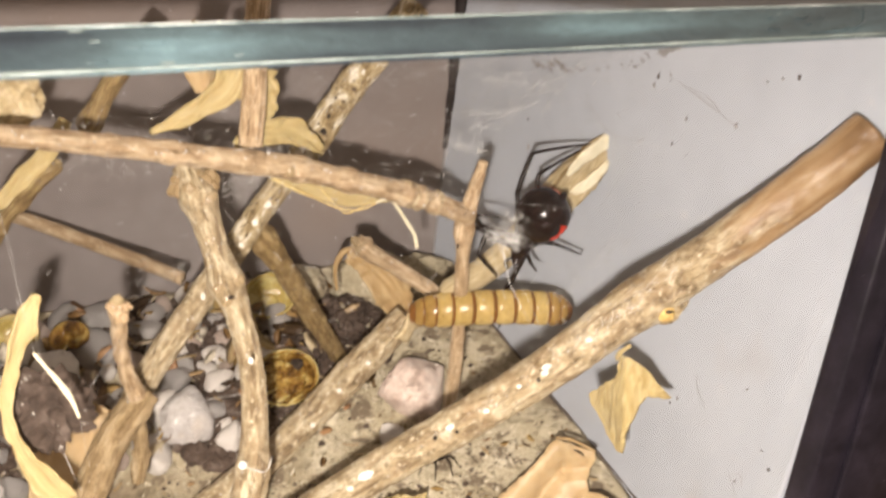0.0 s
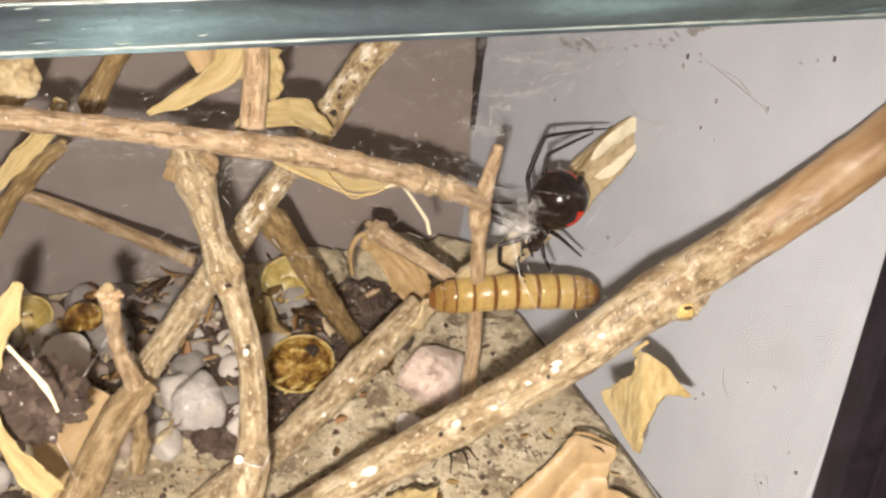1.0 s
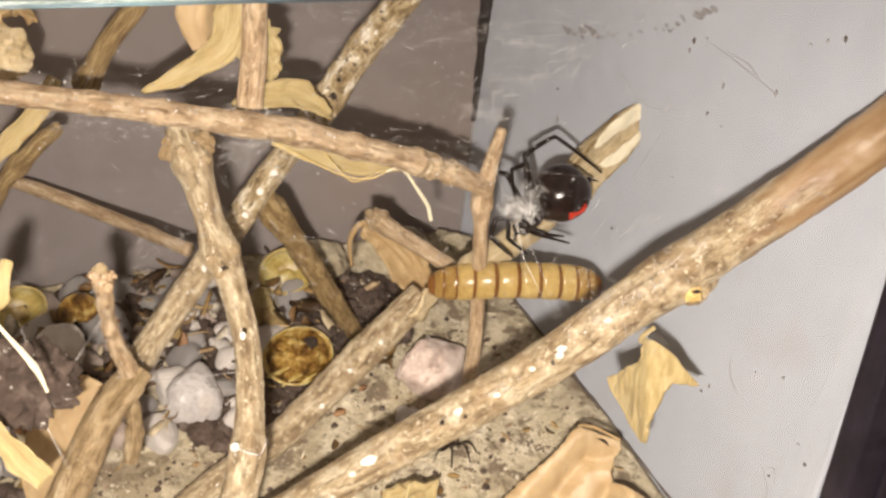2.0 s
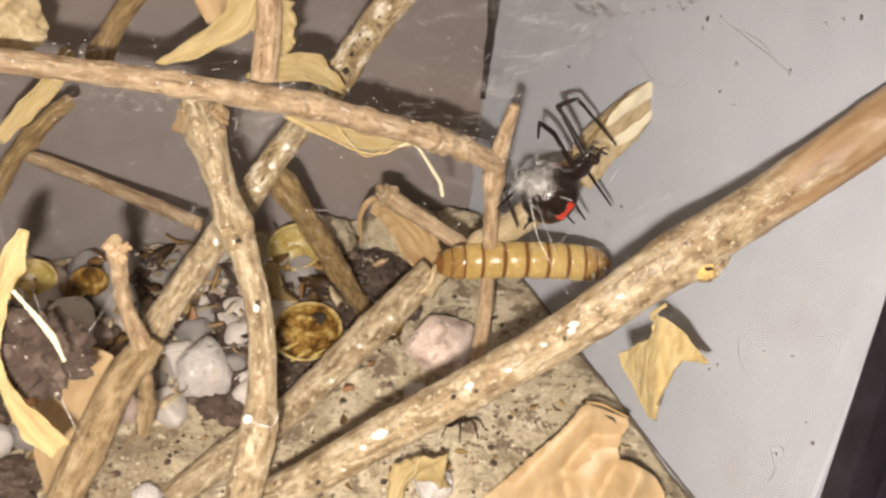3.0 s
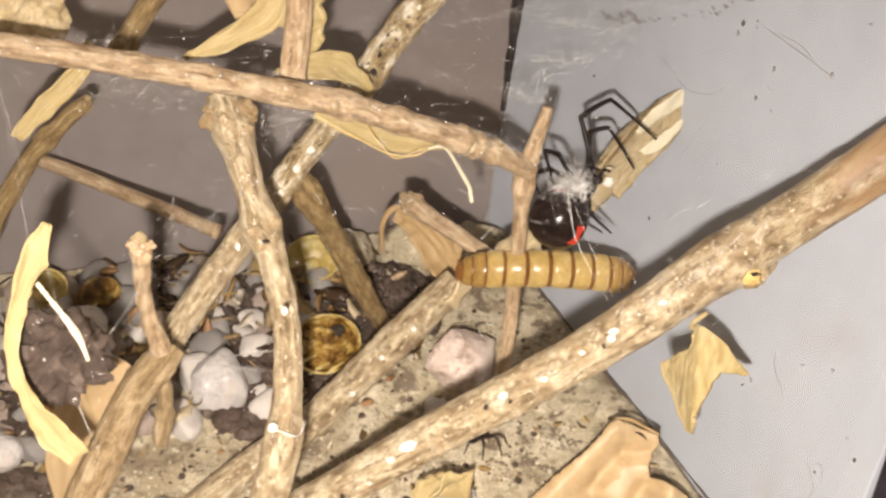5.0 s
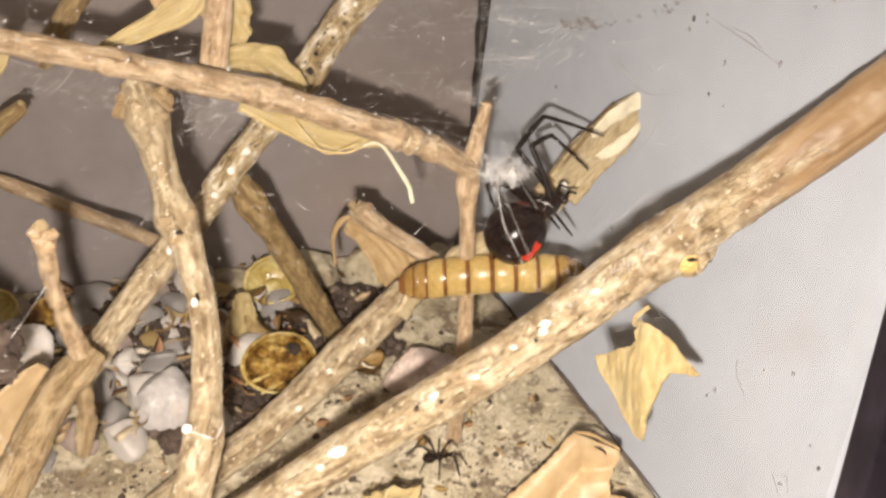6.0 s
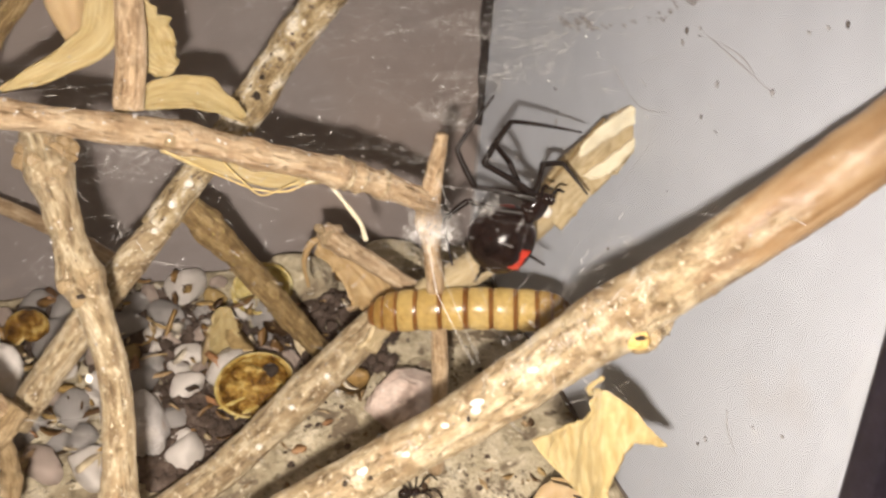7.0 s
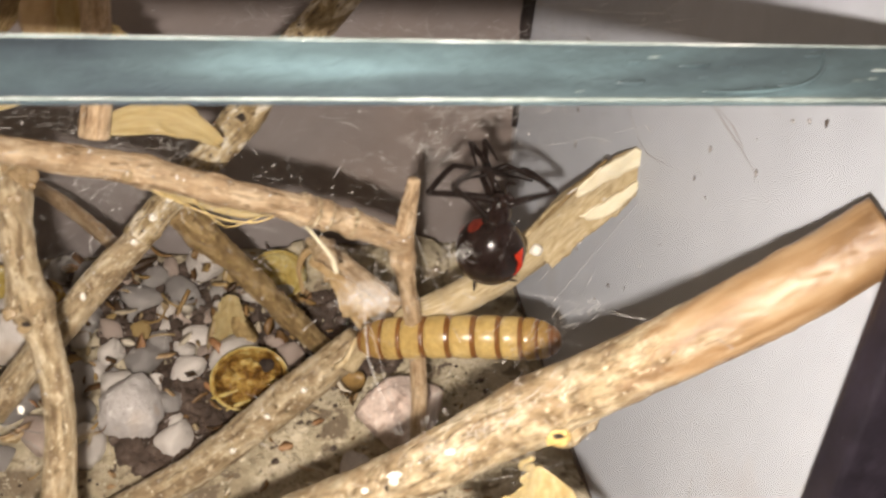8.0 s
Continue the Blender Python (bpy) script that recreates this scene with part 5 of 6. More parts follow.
dry_leaf("twisted_leaf", "twisted pale yellow leaf with a long point", LEAF, [(0.0318, 0.1395, 0.0745), (0.0350, 0.1400, 0.0758), (0.0390, 0.1410, 0.0772), (0.0430, 0.1418, 0.0795), (0.0445, 0.1425, 0.0840), (0.0440, 0.1430, 0.0880)], [(-0.3, 0.3, 0.8), (-0.6, 0.2, 0.7), (-0.9, 0.2, 0.3)], [0.0003, 0.0010, 0.0015, 0.0021, 0.0025, 0.0012], 0.3, seed=9.3, wave=0.0008, up=(0, -1, 0.2))
dry_leaf("rolled_leaf", "rolled orange brown dry leaf behind the upper twig", LEAF_TAN, [(0.0412, 0.1440, 0.0782), (0.0408, 0.1440, 0.0830), (0.0418, 0.1440, 0.0885)], [(1, 0.2, 0.0)], [0.0014, 0.0028, 0.0022], 0.9, seed=1.9, wave=0.0004, up=(0, 1, 0))
dry_leaf("spread_leaf", "flat yellow leaf hanging behind the upper twig", LEAF, [(0.0445, 0.1440, 0.0840), (0.0480, 0.1442, 0.0795), (0.0500, 0.1448, 0.0755), (0.0520, 0.1450, 0.0740)], [(0.8, 0.1, 0.5)], [0.0020, 0.0034, 0.0026, 0.0010], 0.3, seed=2.9, wave=0.0008, ragged=0.3, up=(0, -1, 0.2))
dry_leaf("strap_leaf", "narrow pale strap leaf hanging from the long twig", LEAF, [(0.0215, 0.1480, 0.0740), (0.0192, 0.1485, 0.0695), (0.0150, 0.1490, 0.0650), (0.0112, 0.1490, 0.0608)], [(0.7, 0.0, -0.6)], [0.0009, 0.0013, 0.0013, 0.0009], 0.3, seed=3.9, wave=0.0005, up=(0, -1, 0.3))
dry_leaf("fan_leaf", "tan dry leaf curled under a stubby twig", LEAF_BROWN, [(0.0740, 0.1630, 0.0345), (0.0785, 0.1628, 0.0320), (0.0828, 0.1608, 0.0262), (0.0855, 0.1598, 0.0200)], [(0.6, 0.1, 0.7)], [0.0012, 0.0028, 0.0038, 0.0022], 0.4, seed=4.9, wave=0.0012, ragged=0.2, up=(0, -1, 0.3))
part("stalk", tube([(0.0785, 0.1630, 0.0338), (0.0740, 0.1635, 0.0354), (0.0720, 0.1638, 0.0318), (0.0727, 0.1640, 0.0262)], [0.0005, 0.0006, 0.0005, 0.0003], 6, 30, 0.2), LEAF_BROWN, bpy.data.objects["fan_leaf"], "thick curled stalk")
dry_leaf("curly_leaf", "yellow curling strip of leaf in front of a soil clod", LEAF, [(0.0118, 0.1140, 0.0668), (0.0098, 0.1130, 0.0630), (0.0080, 0.1122, 0.0585), (0.0070, 0.1115, 0.0530), (0.0080, 0.1105, 0.0475), (0.0105, 0.1098, 0.0420), (0.0128, 0.1092, 0.0380)], [(0.8, 0.1, 0.3), (0.9, 0.3, 0.1), (0.7, -0.5, 0.2), (0.9, 0.2, 0.3)], [0.0004, 0.0016, 0.0009, 0.0006, 0.0009, 0.0020, 0.0012], 0.45, seed=5.3, wave=0.0005, ragged=0.08, up=(0.3, -1, 0.2), nu=44)
dry_leaf("tan_leaf", "broken tan leaf leaning beside the base stick", LEAF_TAN, [(0.0232, 0.1455, 0.0240), (0.0196, 0.1445, 0.0200), (0.0164, 0.1435, 0.0150), (0.0142, 0.1430, 0.0088), (0.0128, 0.1430, -0.0030)], [(0.75, 0.15, 0.5)], [0.0028, 0.0050, 0.0056, 0.0040, 0.0012], 0.25, seed=6.9, wave=0.0006, ragged=0.12, up=(0, -1, 0.3))

dry_leaf("pale_leaf", "pale scrap of leaf standing among pebbles", LEAF, [(0.0600, 0.1830, 0.0010), (0.0602, 0.1835, 0.0060), (0.0605, 0.1840, 0.0110)], [(0.8, 0.1, 0.2)], [0.0028, 0.0032, 0.0015], 0.4, seed=8.1, wave=0.0008, ragged=0.3, up=(0, -1, 0.3))

# a clod of dark earth held in the silk
clod = single("soil_clod", lumps((0.0125, 0.1215, 0.0440), (0.0054, 0.0048, 0.0050), 5, 0.50, 3.3, 2.9), SOIL, (0.013, 0.1215, 0.0385), "lump of dark crumbly earth held in silk above the base stick", "soil clod")
fibre = single("straw_fibre", tube([(0.0096, 0.1000, 0.0682), (0.0118, 0.1000, 0.0640), (0.0130, 0.1000, 0.0612), (0.0137, 0.1000, 0.0585)], [0.0002, 0.0003, 0.0003, 0.0002], 8, 60, 0.5), SPLINTER, (0.0137, 0.1, 0.0585), "curved yellow straw fibre caught in silk", "fibre")
pale_lump = single("pale_seed_head", lumps((0.0145, 0.1500, 0.0770), (0.0040, 0.0036, 0.0040), 5, 0.42, 4.3, 1.5), BARK_TUFT, (0.0145, 0.15, 0.0744), "pale tan crumbly seed head on the long twig", "seed head")
dry_leaf("cream_leaf", "broad cream-coloured dry leaf behind the long twig", LEAF, [(-0.0060, 0.1500, 0.0815), (0.0020, 0.1500, 0.0806), (0.0085, 0.1500, 0.0797), (0.0120, 0.1500, 0.0788)], [(0.1, 0.3, 0.9)], [0.0028, 0.0030, 0.0026, 0.0012], 0.2, seed=3.2, wave=0.0005, ragged=0.12, up=(0, -1, 0.3))
# a brown sheet added to give the dark of a hole behind the seed head
dry_leaf("cupped_leaf", "brown curled sheet added for the dark hole behind the seed head", LEAF_BROWN, [(0.0130, 0.1545, 0.0785), (0.0150, 0.1550, 0.0815), (0.0180, 0.1550, 0.0830), (0.0205, 0.1545, 0.0800)], [(0.2, -0.8, 0.5)], [0.0020, 0.0030, 0.0028, 0.0012], 0.6, seed=5.7, wave=0.0006, ragged=0.1, up=(0, -0.3, -1))

# ---- the larva ----
WORM_LEN = 0.0312


def larva():
    ob = thing("beetle_larva", (0.093, 0.1385, 0.0345), "plump glossy yellow beetle larva with brown rings, held in silk", "larva")
    n = 12
    def radius(u):
        e = max(0.0, 1 - u / 0.20, 1 - (1 - u) / 0.16)
        return 0.0032 * math.sqrt(max(0.0, 1 - 0.90 * e ** 2.2))
    def centre(u):
        return Vector(((u - 0.5) * WORM_LEN, -0.0004 + 0.0022 * (4 * (u - 0.5) ** 2), 0.0007 - 0.0026 * (4 * (u - 0.5) ** 2)))
    cuts = [0.0, 0.035, 0.085, 0.155, 0.255, 0.375, 0.50, 0.62, 0.735, 0.835, 0.905, 0.96, 1.0]
    for k, (a, b) in enumerate(zip(cuts, cuts[1:])):
        bm = bmesh.new()
        sides, rings = 24, []
        profile = [(0.0, 0.90), (0.05, 0.96), (0.2, 1.0), (0.5, 1.012), (0.80, 1.0), (0.83, 0.99), (0.90, 0.978), (0.985, 0.955), (1.0, 0.86)]
        for s, g in profile:
            u = a + (b - a) * s
            c, r = centre(u), radius(u) * g
            if k == 0 and s == 0.0:
                r *= 0.7
            if k == len(cuts) - 2 and s == 1.0:
                r *= 0.6
            rings.append([bm.verts.new(c + Vector((0, math.cos(t) * r, math.sin(t) * r))) for t in (2 * math.pi * j / sides for j in range(sides))])
        for i in range(len(rings) - 1):
            for j in range(sides):
                q = (j + 1) % sides
                f = bm.faces.new((rings[i][j], rings[i][q], rings[i + 1][q], rings[i + 1][j]))
                f.material_index = 1 if i >= 4 or k in (0, len(cuts) - 2) else 0
        for ring in (rings[0], rings[-1][::-1]):
            f = bm.faces.new(ring)
            f.material_index = 1
        bmesh.ops.recalc_face_normals(bm, faces=bm.faces)
        name = "head" if k == 0 else "tail" if k == len(cuts) - 2 else "segment"
        part(name, bm, [WORM_A if k in (1, 2, 9, 10) else WORM_Y, WORM_B], ob, "brown hardened head" if k == 0 else "", local=True)
    return ob


worm = larva()

# ---- spiders ----
def egg_shape(centre, size, sub=4, tip=0.0):
    bm = bmesh.new()
    bmesh.ops.create_icosphere(bm, subdivisions=sub, radius=1)
    for v in bm.verts:
        p = v.co.copy()
        k = 1 + tip * p.x
        v.co = Vector((p.x * size[0], p.y * size[1] * k, p.z * size[2] * k)) + Vector(centre)
    return bm


def patch(centre, size, tip, keep, lift=0.00006):
    """A marking: the skin of the abdomen where keep(direction) holds, raised by a hair."""
    bm = egg_shape(centre, tuple(s + lift for s in size), 5, tip)
    drop = []
    for f in bm.faces:
        c = f.calc_center_median() - Vector(centre)
        if not keep(Vector((c.x / size[0], c.y / size[1], c.z / size[2])).normalized()):
            drop.append(f)
    bmesh.ops.delete(bm, geom=drop, context="FACES")
    return bm


ABD, ABD_AT, TIP = (0.0053, 0.0048, 0.0049), (-0.0050, 0, 0.0006), -0.10
COXA = {"A": (0.0030, 0.0011, 0), "B": (0.0030, -0.0011, 0), "C": (0.0021, -0.0015, 0), "D": (0.0012, -0.0016, 0), "E": (0.0012, 0.0016, 0), "F": (0.0021, 0.0015, 0), "G": (0.0004, 0.0013, 0), "H": (0.0004, -0.0013, 0)}
BONES = {"A": (0.0108, 0.0165), "B": (0.0088, 0.0130), "C": (0.0075, 0.0085), "D": (0.0065, 0.0075), "E": (0.0065, 0.0075), "F": (0.0080, 0.0090), "G": (0.0085, 0.0095), "H": (0.0080, 0.0095)}


def widow():
    ob = thing("spider", (0.097, 0.137, 0.049), "glossy black widow spider with red markings, hanging in its web", "spider")
    body = part("abdomen", egg_shape(ABD_AT, ABD, 4, TIP), SPIDER, ob, "round glossy black abdomen", local=True)
    part("hourglass", patch(ABD_AT, ABD, TIP, lambda d: d.z < -0.3 and -0.28 < d.x < 0.36 and abs(d.y) < 0.10 + 0.50 * abs(d.x - 0.05)), RED, body, "scarlet hourglass marking", local=True)
    part("back_stripe", patch(ABD_AT, ABD, TIP, lambda d: d.z > -0.25 and d.x < 0.35 and abs(d.y) < 0.14 + 0.05 * math.sin(d.x * 9)), RED, body, "scarlet stripe down the back", local=True)
    part("flank_mark", patch(ABD_AT, ABD, TIP, lambda d: d.dot(Vector((0.83, -0.38, 0.41))) > 0.972), RED_DULL, body, "dull red spot on the flank", local=True)
    part("spinneret", egg_shape((-0.0103, 0, -0.0004), (0.0009, 0.0007, 0.0007), 2), SPIDER, body, local=True)
    head = part("cephalothorax", egg_shape((0.0020, 0, 0), (0.0026, 0.0020, 0.0015), 3, -0.2), SPIDER, ob, "flattened black front body", local=True)
    part("pedicel", egg_shape((-0.0002, 0, 0), (0.0008, 0.0006, 0.0006), 2), SPIDER, ob, local=True)
    for s in (-1, 1):
        part("fang_base", egg_shape((0.0042, s * 0.0006, -0.0007), (0.0008, 0.0005, 0.0009), 2), SPIDER, head, local=True)
        part("palp", tube([(0.0040, s * 0.0010, -0.0003), (0.0055, s * 0.0016, 0.0002), (0.0062, s * 0.0014, -0.0010)], [0.0003, 0.00028, 0.0002], 6, 10, 0.05), LEGS, head, local=True)
    legs = {}
    for k in "ABCDEFGH":
        a, b = BONES[k]
        upper = part("leg", tube([(0, 0, 0), (a * 0.15, 0, 0.0001), (a * 0.5, 0, 0.0003), (a * 0.86, 0, 0.0001), (a, 0, 0)], [0.00060, 0.00056, 0.00050, 0.00042, 0.00044], 8, 22, 0.04), LEGS, ob, local=True)
        lower = part("lower_leg", tube([(0, 0, 0), (b * 0.17, 0, -b * 0.14), (b * 0.33, 0, -b * 0.25), (b * 0.40, 0, -b * 0.26), (b * 0.70, 0, -b * 0.14), (b, 0, 0)], [0.00046, 0.00042, 0.00040, 0.00034, 0.00027, 0.00015], 8, 22, 0.04), LEGS, upper, local=True)
        lower.location = (a, 0, 0)
        legs[k] = (upper, lower)
    return ob, legs


spider, spider_legs = widow()


def small_spider():
    place = Vector((0.0846, 0.1395, -0.0022))
    ob = thing("small_spider", place, "tiny dark dried spider lying on the sand", "spider")
    part("abdomen", egg_shape((-0.0012, 0, 0.0013), (0.0013, 0.0010, 0.0010), 2), SPIDER, ob, local=True)
    part("cephalothorax", egg_shape((0.0006, 0, 0.0012), (0.0009, 0.0008, 0.0006), 2), SPIDER, ob, local=True)
    for k in range(8):
        s = 1 if k % 2 else -1
        ang = math.radians((28, 65, 110, 150)[k // 2]) * s
        d = Vector((math.cos(ang), math.sin(ang), 0))
        h = 0.0024 + 0.0004 * (k % 3)
        part("leg", tube([Vector((0.0004, 0, 0.0012)) + d * 0.0005, Vector((0.0004, 0, h)) + d * 0.0034, Vector((0.0004, 0, 0.0002)) + d * (0.0052 + 0.0005 * (k % 2))], [0.00017, 0.00016, 0.0001], 5, 14, 0.05), LEGS, ob, local=True)
    return ob


small_spider()

# ---- the web ----
def web():
    """A tangle of single threads strung between sticks and walls, with beads for dust and glints, and denser matted
    tufts.
    """
    rnd = random.Random(21)
    bm = bmesh.new()
    def thread(a, b, r, sag=0.0):
        a, b = Vector(a), Vector(b)
        d = (b - a)
        if d.length < 1e-5:
            return
        s = d.cross(Vector((0.3, 0.5, 0.8))).normalized()
        t = d.cross(s).normalized()
        rings = []
        for i in range(5):
            u = i / 4
            c = a.lerp(b, u) - Vector((0, 0, sag * 4 * u * (1 - u)))
            rings.append([bm.verts.new(c + (s * math.cos(w) + t * math.sin(w)) * r) for w in (0, 2.09, 4.19)])
        for p, q in zip(rings, rings[1:]):
            for j in range(3):
                k = (j + 1) % 3
                bm.faces.new((p[j], p[k], q[k], q[j]))
    def bead(c, r):
        v = [bm.verts.new(Vector(c) + Vector(o) * r) for o in ((1, 0, 0), (0, 1, 0), (-1, 0, 0), (0, -1, 0), (0, 0, 1.2), (0, 0, -1.2))]
        for i in range(4):
            bm.faces.new((v[i], v[(i + 1) % 4], v[4]))
            bm.faces.new((v[(i + 1) % 4], v[i], v[5]))
    anchors_a = [spline(ARM, 50)[i] for i in range(8, 50, 2)] + [spline(UP, 30)[i] for i in range(0, 14, 2)]
    anchors_b = [(0.1215, y, z) for y in (0.11, 0.13, 0.15, 0.17) for z in (0.058, 0.068, 0.078, 0.088)] + [(x, 0.2125, z) for x in (0.03, 0.06, 0.09, 0.11) for z in (0.05, 0.07, 0.085)] + [(0.1225, 0.1522, 0.0600), (0.1150, 0.1500, 0.0540)]
    anchors_c = [spline(BIG, 40)[i] for i in range(14, 36, 2)] + [(0.0841, 0.1345, 0.0662), (0.0850, 0.1385, 0.0480)]
    for _ in range(9):
        thread(rnd.choice(anchors_a), rnd.choice(anchors_b), rnd.uniform(0.000005, 0.000012), rnd.uniform(0, 0.002))
    for _ in range(7):
        thread(rnd.choice(anchors_c), rnd.choice(anchors_b if rnd.random() < 0.5 else anchors_a), rnd.uniform(0.000005, 0.000012), rnd.uniform(0, 0.001))
    for _ in range(44):
        y = rnd.uniform(0.12, 0.17)
        x = rnd.uniform(0.085, 0.115)
        z = rnd.uniform(0.078, 0.090)
        thread((x, y, z), (x + rnd.uniform(0.006, 0.02), y + rnd.uniform(-0.01, 0.01), z + rnd.uniform(-0.002, 0.003)), rnd.uniform(0.000007, 0.00002), rnd.uniform(0, 0.0014))
    for _ in range(460):
        a, b = Vector(rnd.choice(anchors_a)), Vector(rnd.choice(anchors_b))
        c = a.lerp(b, rnd.random()) + Vector((rnd.gauss(0, 0.004), rnd.gauss(0, 0.004), rnd.gauss(0, 0.004)))
        c.x, c.y = min(c.x, 0.1205), min(c.y, 0.2115)
        bead(c, rnd.choice((0.00004, 0.00005, 0.00006, 0.00008, 0.00015)))
    for _ in range(260):
        c = spline(ARM, 60)[rnd.randrange(15, 60)] + Vector((rnd.gauss(0, 0.003), rnd.gauss(-0.001, 0.002), rnd.gauss(-0.001, 0.004)))
        bead(c, rnd.choice((0.00006, 0.00009, 0.00013)))
    for line, n in ((UP, 50), ([(0.0485, 0.1495, 0.0488), (0.0337, 0.1440, 0.0335), (0.0265, 0.1405, 0.0250)], 30), (BIG, 150), (ARM, 160), ([(0.0800, 0.1555, 0.0865), (0.0674, 0.1550, 0.0710), (0.0479, 0.1500, 0.0483)], 90), ([(0.0224, 0.1208, 0.0586), (0.0262, 0.1300, 0.0363)], 24), ([(0.0800, 0.1475, 0.0290), (0.0408, 0.1395, 0.0024)], 50)):
        for _ in range(n):
            c = spline(line, 60)[rnd.randrange(0, 61)] + Vector((rnd.gauss(-0.0010, 0.0010), rnd.gauss(-0.0022, 0.0005), rnd.gauss(0.0016, 0.0010)))
            bead(c, rnd.choice((0.00006, 0.00009, 0.00013, 0.00018)))
    # matted tufts
    for c, s, n in (((0.0751, 0.1113, 0.0666), 0.0013, 620), ((0.0905, 0.1330, 0.0560), 0.0011, 90), ((0.0500, 0.1340, 0.0700), 0.003, 40), ((0.0250, 0.1450, 0.0720), 0.004, 40)):
        c = Vector(c)
        for _ in range(n):
            a = c + Vector((rnd.gauss(0, s), rnd.gauss(0, s * 0.6), rnd.gauss(0, s * 0.7)))
            b = a + Vector((rnd.gauss(0, s * 0.55), rnd.gauss(0, s * 0.4), rnd.gauss(0, s * 0.45)))
            thread(a, b, rnd.uniform(0.000010, 0.000026), 0.0003)
    for c, sx, sz, n in (((0.0860, 0.178, 0.0540), 0.006, 0.0022, 60), ((0.0985, 0.178, 0.0520), 0.006, 0.0016, 60), ((0.0840, 0.180, 0.0430), 0.005, 0.0025, 50), ((0.0985, 0.180, 0.0350), 0.004, 0.002, 40), ((0.0760, 0.185, 0.0620), 0.008, 0.0030, 50), ((0.1050, 0.165, 0.0640), 0.005, 0.0030, 40), ((0.0485, 0.150, 0.0616), 0.0040, 0.0030, 120), ((0.0398, 0.150, 0.0633), 0.0035, 0.0020, 60), ((0.0315, 0.152, 0.0649), 0.0030, 0.0015, 20), ((0.1080, 0.140, 0.0700), 0.005, 0.004, 26)):
        for _ in range(n):
            a = Vector(c) + Vector((rnd.gauss(0, sx), rnd.gauss(0, 0.004), rnd.gauss(0, sz)))
            b = a + Vector((rnd.gauss(0.0016, 0.0016), rnd.gauss(0, 0.001), rnd.gauss(-0.0004, 0.0010)))
            a.x, b.x = min(a.x, 0.1212), min(b.x, 0.1212)
            thread(a, b, rnd.choice((0.000008, 0.00001, 0.000014, 0.000022)), rnd.uniform(-0.0002, 0.0003))
    # short thick white lengths of thread, put in as glints on the finer strands
    for _ in range(300):
        a, b = Vector(rnd.choice(anchors_a)), Vector(rnd.choice(anchors_b + anchors_c))
        c = a.lerp(b, rnd.random()) + Vector((rnd.gauss(0, 0.004), rnd.gauss(0, 0.004), rnd.gauss(0, 0.005)))
        c.x, c.y = min(c.x, 0.1200), min(c.y, 0.2110)
        d = ((b - a).normalized() + Vector((rnd.gauss(0, 0.4), rnd.gauss(0, 0.4), rnd.gauss(0, 0.4)))) * rnd.uniform(0.0003, 0.0016)
        thread(c, c + d, rnd.choice((0.000016, 0.00002, 0.00003, 0.00005)), 0.0)
    for _ in range(150):
        c = Vector((rnd.uniform(0.0, 0.075), rnd.uniform(0.135, 0.165), rnd.uniform(0.030, 0.074)))
        thread(c, c + Vector((rnd.gauss(0, 0.0004), rnd.gauss(0, 0.0003), rnd.gauss(0, 0.0006))), rnd.choice((0.00002, 0.00003, 0.00005)), 0.0)
    # hazy sheets: fine curled fibres that drift along the strands
    for p, q, n, wide in (((0.062, 0.170, 0.0740), (0.118, 0.160, 0.0720), 420, 0.0013), ((0.066, 0.172, 0.0660), (0.100, 0.170, 0.0690), 300, 0.0012), ((0.090, 0.160, 0.0560), (0.112, 0.150, 0.0760), 260, 0.0012), ((0.020, 0.155, 0.0660), (0.046, 0.150, 0.0640), 260, 0.0016),
                          ((0.086, 0.140, 0.0650), (0.094, 0.150, 0.0760), 60, 0.0014), ((0.042, 0.140, 0.0640), (0.056, 0.146, 0.0640), 240, 0.0014), ((0.098, 0.128, 0.0400), (0.106, 0.122, 0.0560), 170, 0.0011), ((0.080, 0.168, 0.0500), (0.096, 0.165, 0.0460), 140, 0.0014), ((0.030, 0.150, 0.0420), (0.044, 0.150, 0.0480), 120, 0.0016)):
        p, q = Vector(p), Vector(q)
        for _ in range(n):
            c = p.lerp(q, rnd.random()) + Vector((rnd.gauss(0, wide), rnd.gauss(0, wide), rnd.gauss(0, wide)))
            d = (q - p).normalized() * rnd.uniform(0.0004, 0.0018) + Vector((rnd.gauss(0, 0.0005), rnd.gauss(0, 0.0005), rnd.gauss(0, 0.0005)))
            thread(c, c + d, rnd.choice((0.000008, 0.000012, 0.000018, 0.000028)), rnd.uniform(-0.0003, 0.0003))
    # two long level strands by the corner and the loose tuft over the twig's tip
    for run, n in (((( 0.0900, 0.150, 0.0743), (0.0959, 0.150, 0.0737), (0.1026, 0.150, 0.0725), (0.1085, 0.150, 0.0718)), 150), (((0.0879, 0.150, 0.0682), (0.0914, 0.150, 0.0677), (0.0964, 0.150, 0.0677), (0.1010, 0.150, 0.0684), (0.1067, 0.150, 0.0688)), 150), (((0.0853, 0.150, 0.0629), (0.0895, 0.150, 0.0616), (0.0933, 0.150, 0.0601)), 190)):
        line = spline([Vector(p) for p in run], 60)
        for a, b in zip(line, line[1:]):
            if rnd.random() < 0.55:
                thread(a, b, rnd.choice((0.000012, 0.00002, 0.00004)), 0.0)
        for _ in range(n):
            c = line[rnd.randrange(0, 61)] + Vector((rnd.gauss(0, 0.0005), rnd.gauss(0, 0.001), rnd.gauss(0, 0.00045)))
            thread(c, c + Vector((rnd.gauss(0.0006, 0.0006), 0, rnd.gauss(0, 0.0004))), rnd.choice((0.00001, 0.000016, 0.000028)), 0.0001)
